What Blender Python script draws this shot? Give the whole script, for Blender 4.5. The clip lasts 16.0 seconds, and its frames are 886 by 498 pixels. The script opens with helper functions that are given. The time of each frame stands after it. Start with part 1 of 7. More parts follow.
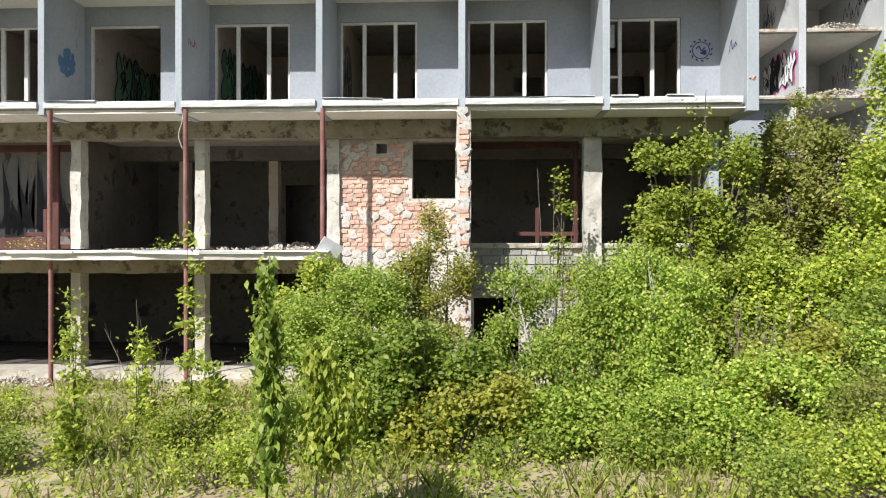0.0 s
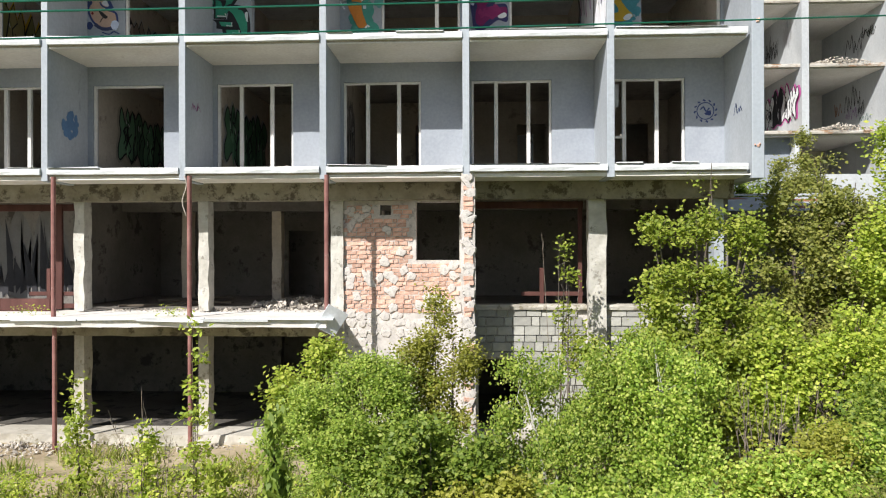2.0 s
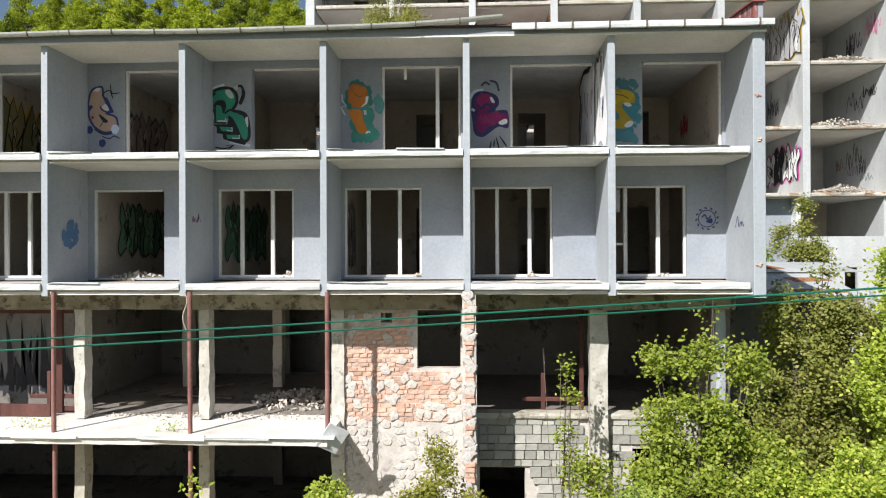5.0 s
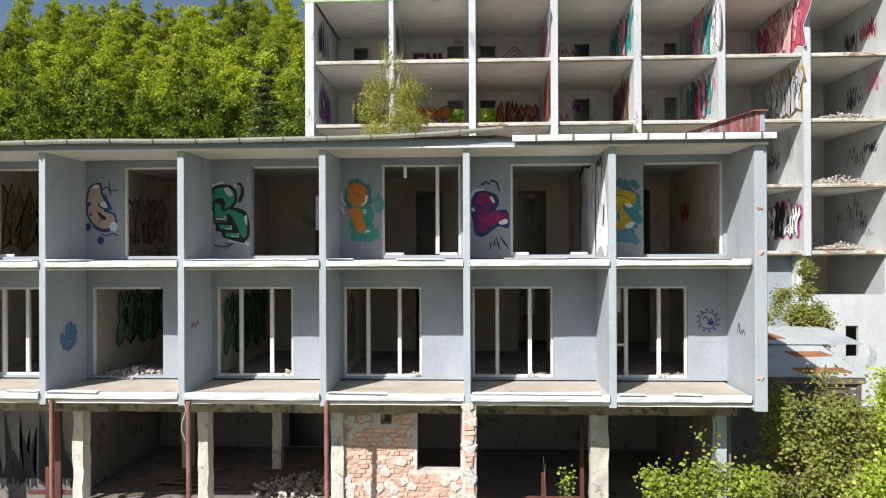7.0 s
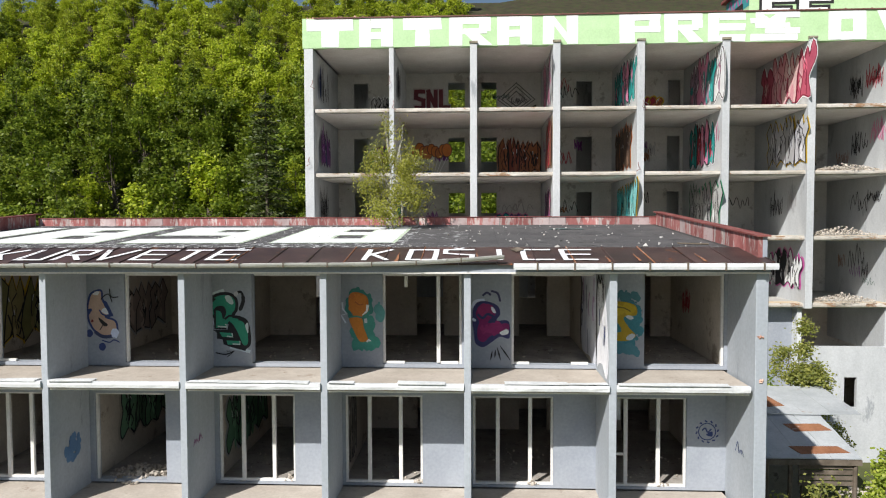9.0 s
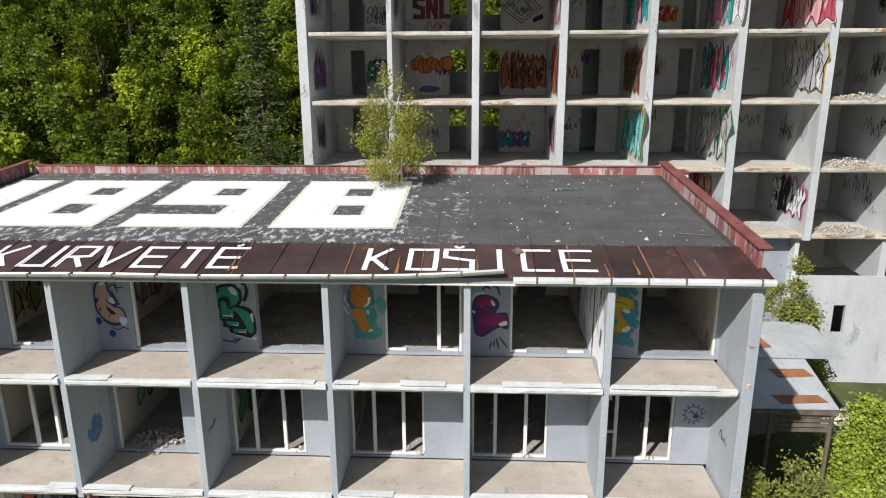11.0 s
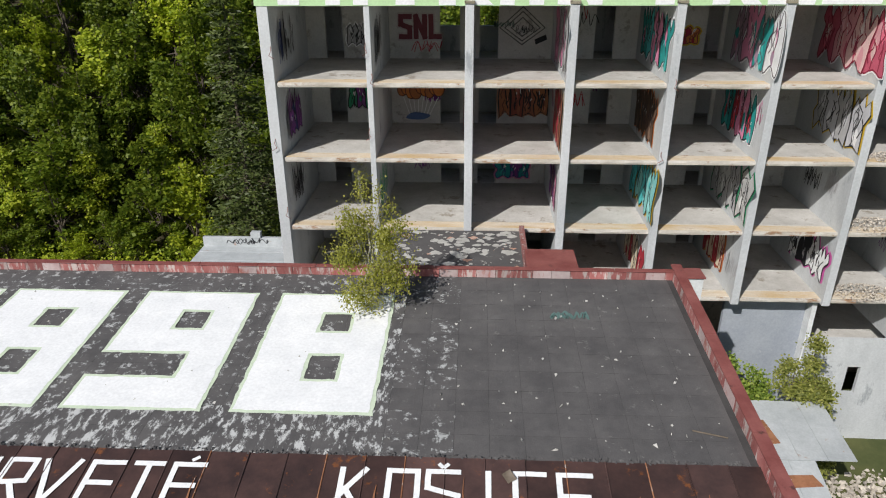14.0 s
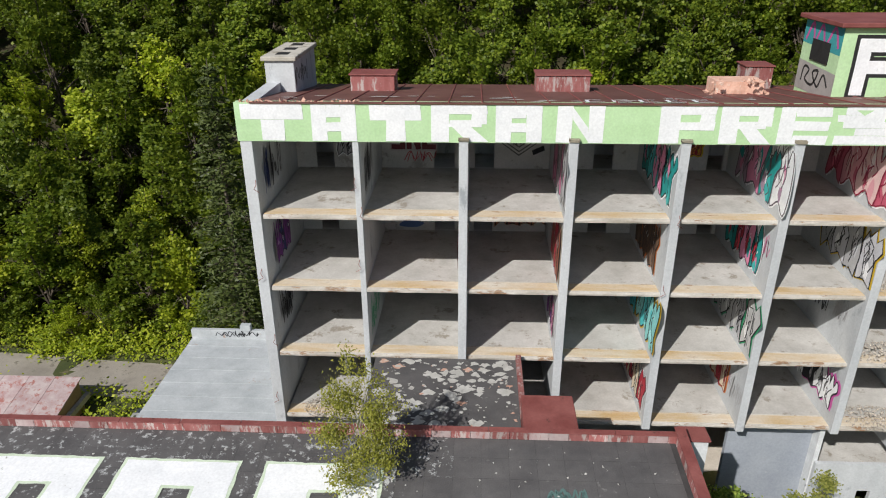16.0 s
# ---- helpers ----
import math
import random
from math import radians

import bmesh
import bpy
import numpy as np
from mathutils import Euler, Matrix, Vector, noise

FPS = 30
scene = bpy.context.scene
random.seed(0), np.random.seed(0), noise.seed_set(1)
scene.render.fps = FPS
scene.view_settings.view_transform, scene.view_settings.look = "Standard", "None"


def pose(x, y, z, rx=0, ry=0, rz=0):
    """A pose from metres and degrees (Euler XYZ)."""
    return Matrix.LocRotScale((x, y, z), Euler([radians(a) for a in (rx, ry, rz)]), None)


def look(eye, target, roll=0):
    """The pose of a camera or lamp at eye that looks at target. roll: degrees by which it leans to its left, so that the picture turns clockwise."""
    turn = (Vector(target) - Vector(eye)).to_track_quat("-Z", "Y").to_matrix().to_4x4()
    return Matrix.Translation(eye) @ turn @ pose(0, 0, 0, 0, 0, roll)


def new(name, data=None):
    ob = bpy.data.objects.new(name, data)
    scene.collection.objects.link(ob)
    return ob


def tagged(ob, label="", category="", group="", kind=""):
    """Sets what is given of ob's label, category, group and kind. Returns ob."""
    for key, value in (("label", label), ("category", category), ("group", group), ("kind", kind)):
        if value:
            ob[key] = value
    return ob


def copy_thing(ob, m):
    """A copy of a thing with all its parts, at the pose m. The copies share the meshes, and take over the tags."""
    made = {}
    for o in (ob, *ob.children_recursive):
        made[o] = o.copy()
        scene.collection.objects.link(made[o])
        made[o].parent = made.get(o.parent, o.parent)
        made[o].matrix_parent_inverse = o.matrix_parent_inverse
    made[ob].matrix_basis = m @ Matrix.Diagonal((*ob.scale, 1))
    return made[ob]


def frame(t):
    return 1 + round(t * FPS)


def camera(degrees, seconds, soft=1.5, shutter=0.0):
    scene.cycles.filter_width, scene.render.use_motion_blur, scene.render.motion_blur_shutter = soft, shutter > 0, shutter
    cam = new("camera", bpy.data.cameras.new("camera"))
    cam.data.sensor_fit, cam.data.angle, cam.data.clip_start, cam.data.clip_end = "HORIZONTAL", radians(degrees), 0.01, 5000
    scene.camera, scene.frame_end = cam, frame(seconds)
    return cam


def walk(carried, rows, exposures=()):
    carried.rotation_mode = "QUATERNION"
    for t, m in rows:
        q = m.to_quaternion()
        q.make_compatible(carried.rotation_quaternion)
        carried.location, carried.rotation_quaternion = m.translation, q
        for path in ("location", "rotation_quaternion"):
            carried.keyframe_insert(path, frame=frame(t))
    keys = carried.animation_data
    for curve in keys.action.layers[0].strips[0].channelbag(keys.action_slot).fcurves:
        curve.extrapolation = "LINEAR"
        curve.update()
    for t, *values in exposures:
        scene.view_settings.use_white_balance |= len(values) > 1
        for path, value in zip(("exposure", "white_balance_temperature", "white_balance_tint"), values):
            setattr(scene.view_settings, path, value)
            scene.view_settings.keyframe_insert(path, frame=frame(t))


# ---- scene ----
cam = camera(65.2, 16.0, soft=1.1)
METRES, EYE, TILT, LEAN, TURN = 26.0, 3.1, 0.0, 0.0, 2.55
ROWS = [
    (0.0, 0.0, 0.0, 0.0, 0.0, 0.0, -0.0),
    (0.5, -0.001, 0.0003, 0.0125, 0.02, 0.07, 0.05),
    (1.0, -0.0017, 0.0011, 0.0262, 0.04, 0.06, 0.08),
    (1.5, -0.0022, 0.0015, 0.0409, 0.07, 0.05, 0.12),
    (2.0, -0.0029, 0.0017, 0.0547, 0.08, 0.15, 0.16),
    (2.5, -0.0036, 0.0018, 0.0697, 0.09, 0.13, 0.16),
    (3.0, -0.0035, 0.0017, 0.0844, 0.12, 0.15, 0.18),
    (3.5, -0.0034, 0.0018, 0.1002, 0.11, 0.18, 0.2),
    (4.0, -0.0033, 0.002, 0.1165, 0.12, 0.22, 0.21),
    (6.5, -0.0022, 0.0046, 0.2196, 0.14, 0.12, 0.25),
    (7.0, -0.0026, 0.0054, 0.246, 0.12, 0.1, 0.23),
    (7.5, -0.003, 0.0065, 0.2758, 0.14, 0.07, 0.24),
    (8.0, -0.0031, 0.0076, 0.3089, 0.15, 0.0, 0.22),
    (10.5, -0.0012, 0.0127, 0.4758, 0.25, -11.46, 0.24),
    (11.0, -0.0009, 0.0303, 0.5111, 0.28, -15.23, 0.28),
    (11.5, -0.0002, 0.0642, 0.5469, 0.28, -18.84, 0.3),
    (12.0, 0.0022, 0.11, 0.5826, 0.3, -22.01, 0.4),
    (12.5, 0.0052, 0.1634, 0.6197, 0.31, -23.92, 0.45),
    (13.0, 0.0079, 0.1916, 0.6573, 0.22, -24.52, 0.36),
    (13.5, 0.0108, 0.1996, 0.6948, 0.19, -24.54, 0.36),
    (14.0, 0.013, 0.2029, 0.7328, 0.17, -24.57, 0.32),
    (14.5, 0.0147, 0.2125, 0.7718, 0.15, -24.58, 0.31),
    (15.0, 0.0167, 0.2349, 0.812, 0.15, -24.62, 0.32),
    (15.5, 0.0195, 0.2703, 0.8509, 0.19, -24.64, 0.33),
    (16.0, 0.0218, 0.3112, 0.878, 0.14, -24.61, 0.31),
]
walk(cam, [(t, pose(0, 0, EYE, TILT, LEAN, TURN) @ pose(METRES * x, METRES * y, METRES * z, 90 + pitch, roll, yaw)) for t, x, y, z, yaw, pitch, roll in ROWS], [(0, 0.40), (4, 0.40), (7, 0.42), (8, 0.31), (10.5, 0.08), (11.5, 0.0), (13, -0.16), (14, -0.18), (16, -0.15)])

# ---- light ----
SUN_AZ, SUN_EL = 33.0, 41.0
world = bpy.data.worlds.new("world")
scene.world = world
world.use_nodes = True
wn = world.node_tree
sky = wn.nodes.new("ShaderNodeTexSky")
sky.sky_type, sky.sun_disc = "NISHITA", False
sky.sun_elevation, sky.sun_rotation = radians(SUN_EL), radians(180 + SUN_AZ)
wn.links.new(sky.outputs[0], wn.nodes["Background"].inputs[0])
wn.nodes["Background"].inputs[1].default_value = 0.066
sun_data = bpy.data.lights.new("sun", "SUN")
sun_data.energy, sun_data.angle, sun_data.color = 5.0, radians(0.6), (1.0, 0.965, 0.92)
sun = new("sun", sun_data)
to_sun = Vector((-math.sin(radians(SUN_AZ)) * math.cos(radians(SUN_EL)), -math.cos(radians(SUN_AZ)) * math.cos(radians(SUN_EL)), math.sin(radians(SUN_EL))))
sun.matrix_world = look(to_sun * 100, (0, 0, 0))

# ---- materials ----
MATS = {}


def surface(name, c1, c2, scale=1.0, rough=0.8, bump=0.3, spot=None, spot_at=0.62, spot_scale=1.5, metal=0.0, vary=0.0, streak=1.0, fine=14.0, stretch=(1, 1, 1), island=False, world_space=False):
    """A weathered surface: two tones in broad patches, grain, spots of a third tone, fine relief."""
    m = bpy.data.materials.new(name)
    m.use_nodes = True
    t = m.node_tree
    n, l = t.nodes, t.links
    b = n["Principled BSDF"]
    co = n.new("ShaderNodeTexCoord")
    mp = n.new("ShaderNodeMapping")
    mp.inputs["Scale"].default_value = stretch
    l.new(n.new("ShaderNodeNewGeometry").outputs["Position"] if world_space else co.outputs["Object"], mp.inputs[0])
    big = n.new("ShaderNodeTexNoise")
    big.inputs["Scale"].default_value, big.inputs["Detail"].default_value, big.inputs["Roughness"].default_value = scale, 7, 0.65
    l.new(mp.outputs[0], big.inputs[0])
    ramp = n.new("ShaderNodeValToRGB")
    ramp.color_ramp.elements[0].position, ramp.color_ramp.elements[1].position = 0.32, 0.68
    ramp.color_ramp.elements[0].color, ramp.color_ramp.elements[1].color = (*c1, 1), (*c2, 1)
    l.new(big.outputs[0], ramp.inputs[0])
    out = ramp.outputs[0]
    grain = n.new("ShaderNodeTexNoise")
    grain.inputs["Scale"].default_value, grain.inputs["Detail"].default_value = fine, 5
    l.new(co.outputs["Object"], grain.inputs[0])
    g = n.new("ShaderNodeMapRange")
    g.inputs[1].default_value, g.inputs[2].default_value, g.inputs[3].default_value, g.inputs[4].default_value = 0.3, 0.7, 0.93, 1.06
    l.new(grain.outputs[0], g.inputs[0])
    mul = n.new("ShaderNodeMix")
    mul.data_type, mul.blend_type = "RGBA", "MULTIPLY"
    mul.inputs[0].default_value = 1.0
    l.new(out, mul.inputs[6])
    l.new(g.outputs[0], mul.inputs[7])
    out = mul.outputs[2]
    if spot:
        sp = n.new("ShaderNodeTexNoise")
        sp.inputs["Scale"].default_value, sp.inputs["Detail"].default_value, sp.inputs["Roughness"].default_value = spot_scale, 9, 0.72
        l.new(mp.outputs[0], sp.inputs[0])
        r = n.new("ShaderNodeValToRGB")
        r.color_ramp.elements[0].position, r.color_ramp.elements[1].position = spot_at - 0.03, spot_at + 0.04
        l.new(sp.outputs[0], r.inputs[0])
        mx = n.new("ShaderNodeMix")
        mx.data_type = "RGBA"
        mx.inputs[7].default_value = (*spot, 1)
        l.new(r.outputs[0], mx.inputs[0])
        l.new(out, mx.inputs[6])
        out = mx.outputs[2]
    if vary:
        if island:
            rnd = n.new("ShaderNodeNewGeometry").outputs["Random Per Island"]
        else:
            rnd = n.new("ShaderNodeObjectInfo").outputs["Random"]
        v = n.new("ShaderNodeMapRange")
        v.inputs[3].default_value, v.inputs[4].default_value = 1 - vary, 1 + vary
        l.new(rnd, v.inputs[0])
        m2 = n.new("ShaderNodeMix")
        m2.data_type, m2.blend_type = "RGBA", "MULTIPLY"
        m2.inputs[0].default_value = 1.0
        l.new(out, m2.inputs[6])
        l.new(v.outputs[0], m2.inputs[7])
        out = m2.outputs[2]
    l.new(out, b.inputs["Base Color"])
    b.inputs["Roughness"].default_value, b.inputs["Metallic"].default_value = rough, metal
    b.inputs["Specular IOR Level"].default_value = 0.3
    bp = n.new("ShaderNodeBump")
    bp.inputs["Strength"].default_value, bp.inputs["Distance"].default_value = bump, 0.012
    l.new(grain.outputs[0], bp.inputs["Height"])
    l.new(bp.outputs[0], b.inputs["Normal"])
    MATS[name] = m
    return m


def leafy(name, c1, c2, c3, glow=0.5):
    """Leaves: tones that differ leaf by leaf, half of the light passing through."""
    m = bpy.data.materials.new(name)
    m.use_nodes = True
    n, l = m.node_tree.nodes, m.node_tree.links
    b, o = n["Principled BSDF"], n["Material Output"]
    geo = n.new("ShaderNodeNewGeometry")
    info = n.new("ShaderNodeObjectInfo")
    ramp = n.new("ShaderNodeValToRGB")
    e = ramp.color_ramp.elements
    e[0].color, e[1].color = (*c1, 1), (*c3, 1)
    mid = e.new(0.55)
    mid.color = (*c2, 1)
    l.new(geo.outputs["Random Per Island"], ramp.inputs[0])
    hs = n.new("ShaderNodeHueSaturation")
    mr = n.new("ShaderNodeMapRange")
    mr.inputs[3].default_value, mr.inputs[4].default_value = 0.85, 1.2
    l.new(info.outputs["Random"], mr.inputs[0])
    l.new(mr.outputs[0], hs.inputs["Value"])
    l.new(ramp.outputs[0], hs.inputs["Color"])
    l.new(hs.outputs[0], b.inputs["Base Color"])
    b.inputs["Roughness"].default_value = 0.5
    b.inputs["Specular IOR Level"].default_value = 0.35
    tr = n.new("ShaderNodeBsdfTranslucent")
    l.new(hs.outputs[0], tr.inputs[0])
    mx = n.new("ShaderNodeMixShader")
    mx.inputs[0].default_value = glow
    l.new(b.outputs[0], mx.inputs[1])
    l.new(tr.outputs[0], mx.inputs[2])
    l.new(mx.outputs[0], o.inputs[0])
    MATS[name] = m
    return m


PAINTS = {}


def paint(c, rough=0.6):
    """Sprayed or brushed paint of one colour, slightly uneven."""
    if c not in PAINTS:
        PAINTS[c] = surface("paint", c, tuple(min(1, x * 1.18 + 0.01) for x in c), 3.0, rough, 0.1, fine=25)
    return PAINTS[c]


M_FIN = surface("grey_blue_render", (0.345, 0.38, 0.42), (0.45, 0.485, 0.525), 0.6, 0.85, 0.06, (0.285, 0.31, 0.345), 0.64, 1.6, stretch=(1, 1, 0.3))
M_WALL = surface("blue_grey_render", (0.285, 0.315, 0.365), (0.38, 0.41, 0.455), 0.6, 0.85, 0.06, (0.44, 0.465, 0.495), 0.68, 1.8)
M_WHITE = surface("white_trim", (0.58, 0.60, 0.61), (0.76, 0.78, 0.79), 1.6, 0.7, 0.25, (0.42, 0.42, 0.41), 0.66, 3.5)
M_FRAME = surface("white_window_paint", (0.68, 0.67, 0.64), (0.80, 0.79, 0.76), 2.5, 0.5, 0.15, (0.45, 0.40, 0.34), 0.70, 6)
M_SCREED = surface("pale_screed", (0.40, 0.35, 0.30), (0.54, 0.49, 0.43), 1.1, 0.9, 0.4, (0.34, 0.28, 0.23), 0.62, 2.0)
M_SLAB = surface("weathered_concrete", (0.40, 0.37, 0.31), (0.58, 0.55, 0.49), 1.3, 0.9, 0.6, (0.26, 0.23, 0.17), 0.58, 2.4)
M_BEAM = surface("stained_beam_concrete", (0.20, 0.175, 0.125), (0.36, 0.33, 0.26), 1.4, 0.95, 0.8, (0.10, 0.085, 0.06), 0.56, 3.0)
# plaster of the dim halls, their shade put into its darker tone
M_DARKROOM = surface("shaded_grimy_plaster", (0.16, 0.145, 0.13), (0.27, 0.25, 0.23), 0.8, 0.95, 0.4, (0.10, 0.09, 0.08), 0.58, 1.6)
M_ROOM = surface("old_room_plaster", (0.52, 0.46, 0.385), (0.67, 0.61, 0.53), 0.7, 0.95, 0.3, (0.36, 0.305, 0.25), 0.60, 1.3)
M_COL = surface("hacked_column_render", (0.44, 0.42, 0.37), (0.62, 0.60, 0.55), 2.2, 0.95, 1.0, (0.30, 0.28, 0.24), 0.6, 4.0, fine=9)
M_ROOMFLOOR = surface("dusty_room_floor", (0.30, 0.275, 0.25), (0.46, 0.43, 0.39), 1.6, 0.95, 0.5, (0.22, 0.20, 0.18), 0.60, 4.0)
M_RUST = surface("rusty_red_steel", (0.20, 0.085, 0.075), (0.33, 0.17, 0.15), 2.5, 0.75, 0.3, (0.40, 0.30, 0.28), 0.64, 4)
M_MORTAR = surface("lumpy_mortar", (0.46, 0.43, 0.40), (0.66, 0.62, 0.58), 2.6, 0.95, 1.0, (0.36, 0.34, 0.32), 0.58, 4.0, fine=9)
M_BRICK = surface("orange_brick", (0.55, 0.31, 0.225), (0.68, 0.45, 0.355), 3.0, 0.9, 0.5, (0.64, 0.56, 0.48), 0.60, 5.0, vary=0.2)
M_BLOCK = surface("grey_stone_block", (0.33, 0.33, 0.30), (0.47, 0.46, 0.42), 2.0, 0.95, 0.7, (0.25, 0.25, 0.23), 0.62, 4.0, vary=0.25)
M_FELT = surface("roof_felt", (0.078, 0.075, 0.077), (0.122, 0.117, 0.117), 0.9, 0.9, 0.6, (0.185, 0.18, 0.175), 0.64, 3.4, vary=0.025, fine=30, world_space=True)
M_TAR = surface("black_tar", (0.045, 0.044, 0.045), (0.07, 0.068, 0.068), 1.0, 0.9, 0.3)
M_FELTDRIP = surface("paint_spotted_felt", (0.078, 0.075, 0.077), (0.122, 0.117, 0.117), 0.8, 0.9, 0.5, (0.42, 0.43, 0.43), 0.58, 4.2, vary=0.025, fine=30, world_space=True)
M_FELTPAINT = surface("paint_splashed_felt", (0.078, 0.075, 0.077), (0.122, 0.117, 0.117), 0.8, 0.9, 0.5, (0.52, 0.53, 0.53), 0.54, 4.0, vary=0.025, fine=30, stretch=(1.3, 0.6, 1), world_space=True)
M_BROWN = surface("brown_rusty_sheet", (0.042, 0.027, 0.026), (0.092, 0.052, 0.046), 1.1, 0.42, 0.25, (0.20, 0.075, 0.03), 0.63, 2.4, vary=0.32)
M_TROOF = surface("red_brown_sheet", (0.13, 0.055, 0.045), (0.20, 0.095, 0.08), 0.8, 0.55, 0.2, (0.26, 0.14, 0.11), 0.64, 2.0, vary=0.14)
M_REDSHEET = surface("red_painted_sheet", (0.25, 0.075, 0.07), (0.40, 0.17, 0.16), 1.8, 0.65, 0.2, (0.47, 0.40, 0.38), 0.54, 3.0, vary=0.3, stretch=(1.6, 1.6, 0.4))
M_GREYSHEET = surface("bare_sheet", (0.38, 0.26, 0.26), (0.52, 0.45, 0.44), 1.5, 0.6, 0.3, (0.36, 0.15, 0.13), 0.56, 2.4, vary=0.15, stretch=(1, 1, 0.5))
M_CAP = surface("dark_red_capping", (0.19, 0.055, 0.05), (0.28, 0.10, 0.09), 1.2, 0.6, 0.2, (0.10, 0.045, 0.04), 0.64, 2.5)
M_ZINC = surface("zinc_gutter", (0.42, 0.43, 0.41), (0.58, 0.59, 0.56), 2.0, 0.5, 0.15, (0.26, 0.25, 0.22), 0.62, 3.0, metal=0.4)
M_PALEROOF = surface("pale_blue_sheet_roof", (0.36, 0.385, 0.40), (0.50, 0.525, 0.54), 0.9, 0.65, 0.2, (0.34, 0.22, 0.16), 0.66, 1.6)
M_RUSTPATCH = surface("rust_patch", (0.22, 0.09, 0.045), (0.36, 0.17, 0.09), 2.0, 0.85, 0.3, (0.42, 0.40, 0.38), 0.62, 3.0)
M_TCON = surface("tower_pale_concrete", (0.44, 0.46, 0.475), (0.60, 0.62, 0.635), 0.6, 0.9, 0.1, (0.33, 0.35, 0.37), 0.62, 1.4, stretch=(1, 1, 0.4))
M_TFLOOR = surface("tower_grey_floor", (0.39, 0.375, 0.35), (0.57, 0.555, 0.53), 0.8, 0.95, 0.4, (0.30, 0.27, 0.23), 0.60, 1.1)
M_TOCHRE = surface("ochre_stained_screed", (0.52, 0.36, 0.17), (0.66, 0.61, 0.53), 0.9, 0.95, 0.5, (0.36, 0.22, 0.12), 0.64, 1.8, stretch=(0.45, 1.6, 1))
M_TROOM = surface("tower_room_plaster", (0.52, 0.515, 0.50), (0.68, 0.67, 0.65), 0.7, 0.95, 0.25, (0.38, 0.36, 0.34), 0.60, 1.3)
M_TEDGE = surface("crumbling_slab_edge", (0.42, 0.38, 0.32), (0.66, 0.63, 0.58), 1.6, 0.95, 0.9, (0.32, 0.20, 0.12), 0.58, 2.5, stretch=(0.5, 1, 1))
M_GREEN = surface("pale_green_band", (0.45, 0.66, 0.36), (0.53, 0.74, 0.44), 1.2, 0.8, 0.3, (0.62, 0.76, 0.55), 0.66, 3)
M_LETTER = surface("white_brushed_paint", (0.77, 0.785, 0.80), (0.87, 0.88, 0.89), 1.4, 0.8, 0.3, (0.55, 0.58, 0.57), 0.68, 4)
M_PALEGREEN = surface("pale_green_outline", (0.54, 0.64, 0.48), (0.66, 0.74, 0.60), 2.0, 0.8, 0.2)
M_PATCH = surface("flaked_white_patch", (0.45, 0.44, 0.41), (0.66, 0.65, 0.62), 2.0, 0.9, 0.5, vary=0.2)
M_RUBBLE = surface("broken_plaster_rubble", (0.36, 0.32, 0.27), (0.58, 0.53, 0.47), 3.0, 0.95, 0.6, vary=0.35, island=True)
M_WOOD = surface("dark_red_wood", (0.075, 0.03, 0.025), (0.14, 0.06, 0.05), 3.0, 0.7, 0.3, stretch=(1, 1, 0.2))
M_PLANK = surface("old_grey_wood", (0.10, 0.08, 0.06), (0.20, 0.165, 0.13), 3.0, 0.85, 0.4)
M_CABLE = surface("green_cable_sheath", (0.012, 0.10, 0.065), (0.02, 0.15, 0.10), 4.0, 0.32, 0.1)
M_BARK = surface("grey_brown_bark", (0.075, 0.06, 0.045), (0.15, 0.125, 0.10), 6.0, 0.95, 0.8)
M_BIRCH = surface("white_birch_bark", (0.38, 0.36, 0.32), (0.60, 0.58, 0.54), 5.0, 0.85, 0.5, (0.06, 0.05, 0.045), 0.60, 9.0)
M_TWIG = surface("dry_twig_bark", (0.17, 0.135, 0.105), (0.28, 0.24, 0.20), 6.0, 0.95, 0.4)
M_GROUND = surface("dry_earth", (0.32, 0.25, 0.16), (0.50, 0.42, 0.29), 0.55, 0.95, 1.0, (0.17, 0.19, 0.065), 0.57, 0.9, fine=6)
M_MEADOW = surface("rough_meadow", (0.045, 0.06, 0.02), (0.10, 0.105, 0.04), 0.4, 0.95, 0.8, (0.17, 0.145, 0.085), 0.62, 0.7, fine=5)
# leaf litter with the shade between the trees put into its dark tones
M_LITTER = surface("shaded_forest_litter", (0.030, 0.026, 0.014), (0.07, 0.058, 0.03), 0.6, 0.95, 0.8, (0.035, 0.055, 0.012), 0.55, 1.2)
M_TRACK = surface("pale_dirt_track", (0.24, 0.215, 0.185), (0.34, 0.31, 0.27), 0.7, 0.95, 0.7, (0.18, 0.16, 0.13), 0.6, 1.4)
M_OCHRE = surface("ochre_shed_render", (0.34, 0.24, 0.13), (0.46, 0.34, 0.2), 1.0, 0.9, 0.4, (0.24, 0.19, 0.13), 0.6, 2.0)
L_FRESH = leafy("fresh_green_leaf", (0.19, 0.27, 0.035), (0.38, 0.47, 0.06), (0.63, 0.66, 0.14))
L_MID = leafy("mid_green_leaf", (0.13, 0.21, 0.033), (0.26, 0.36, 0.055), (0.46, 0.53, 0.11))
L_ACACIA = leafy("feathery_green_leaf", (0.17, 0.26, 0.045), (0.33, 0.44, 0.075), (0.55, 0.61, 0.15))
L_BROWN = leafy("bronze_green_leaf", (0.15, 0.18, 0.04), (0.27, 0.29, 0.065), (0.42, 0.41, 0.12))
L_BIRCH = leafy("yellow_green_birch_leaf", (0.23, 0.25, 0.035), (0.38, 0.39, 0.06), (0.54, 0.53, 0.12))
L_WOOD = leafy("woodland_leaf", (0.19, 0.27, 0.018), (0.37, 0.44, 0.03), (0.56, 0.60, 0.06))
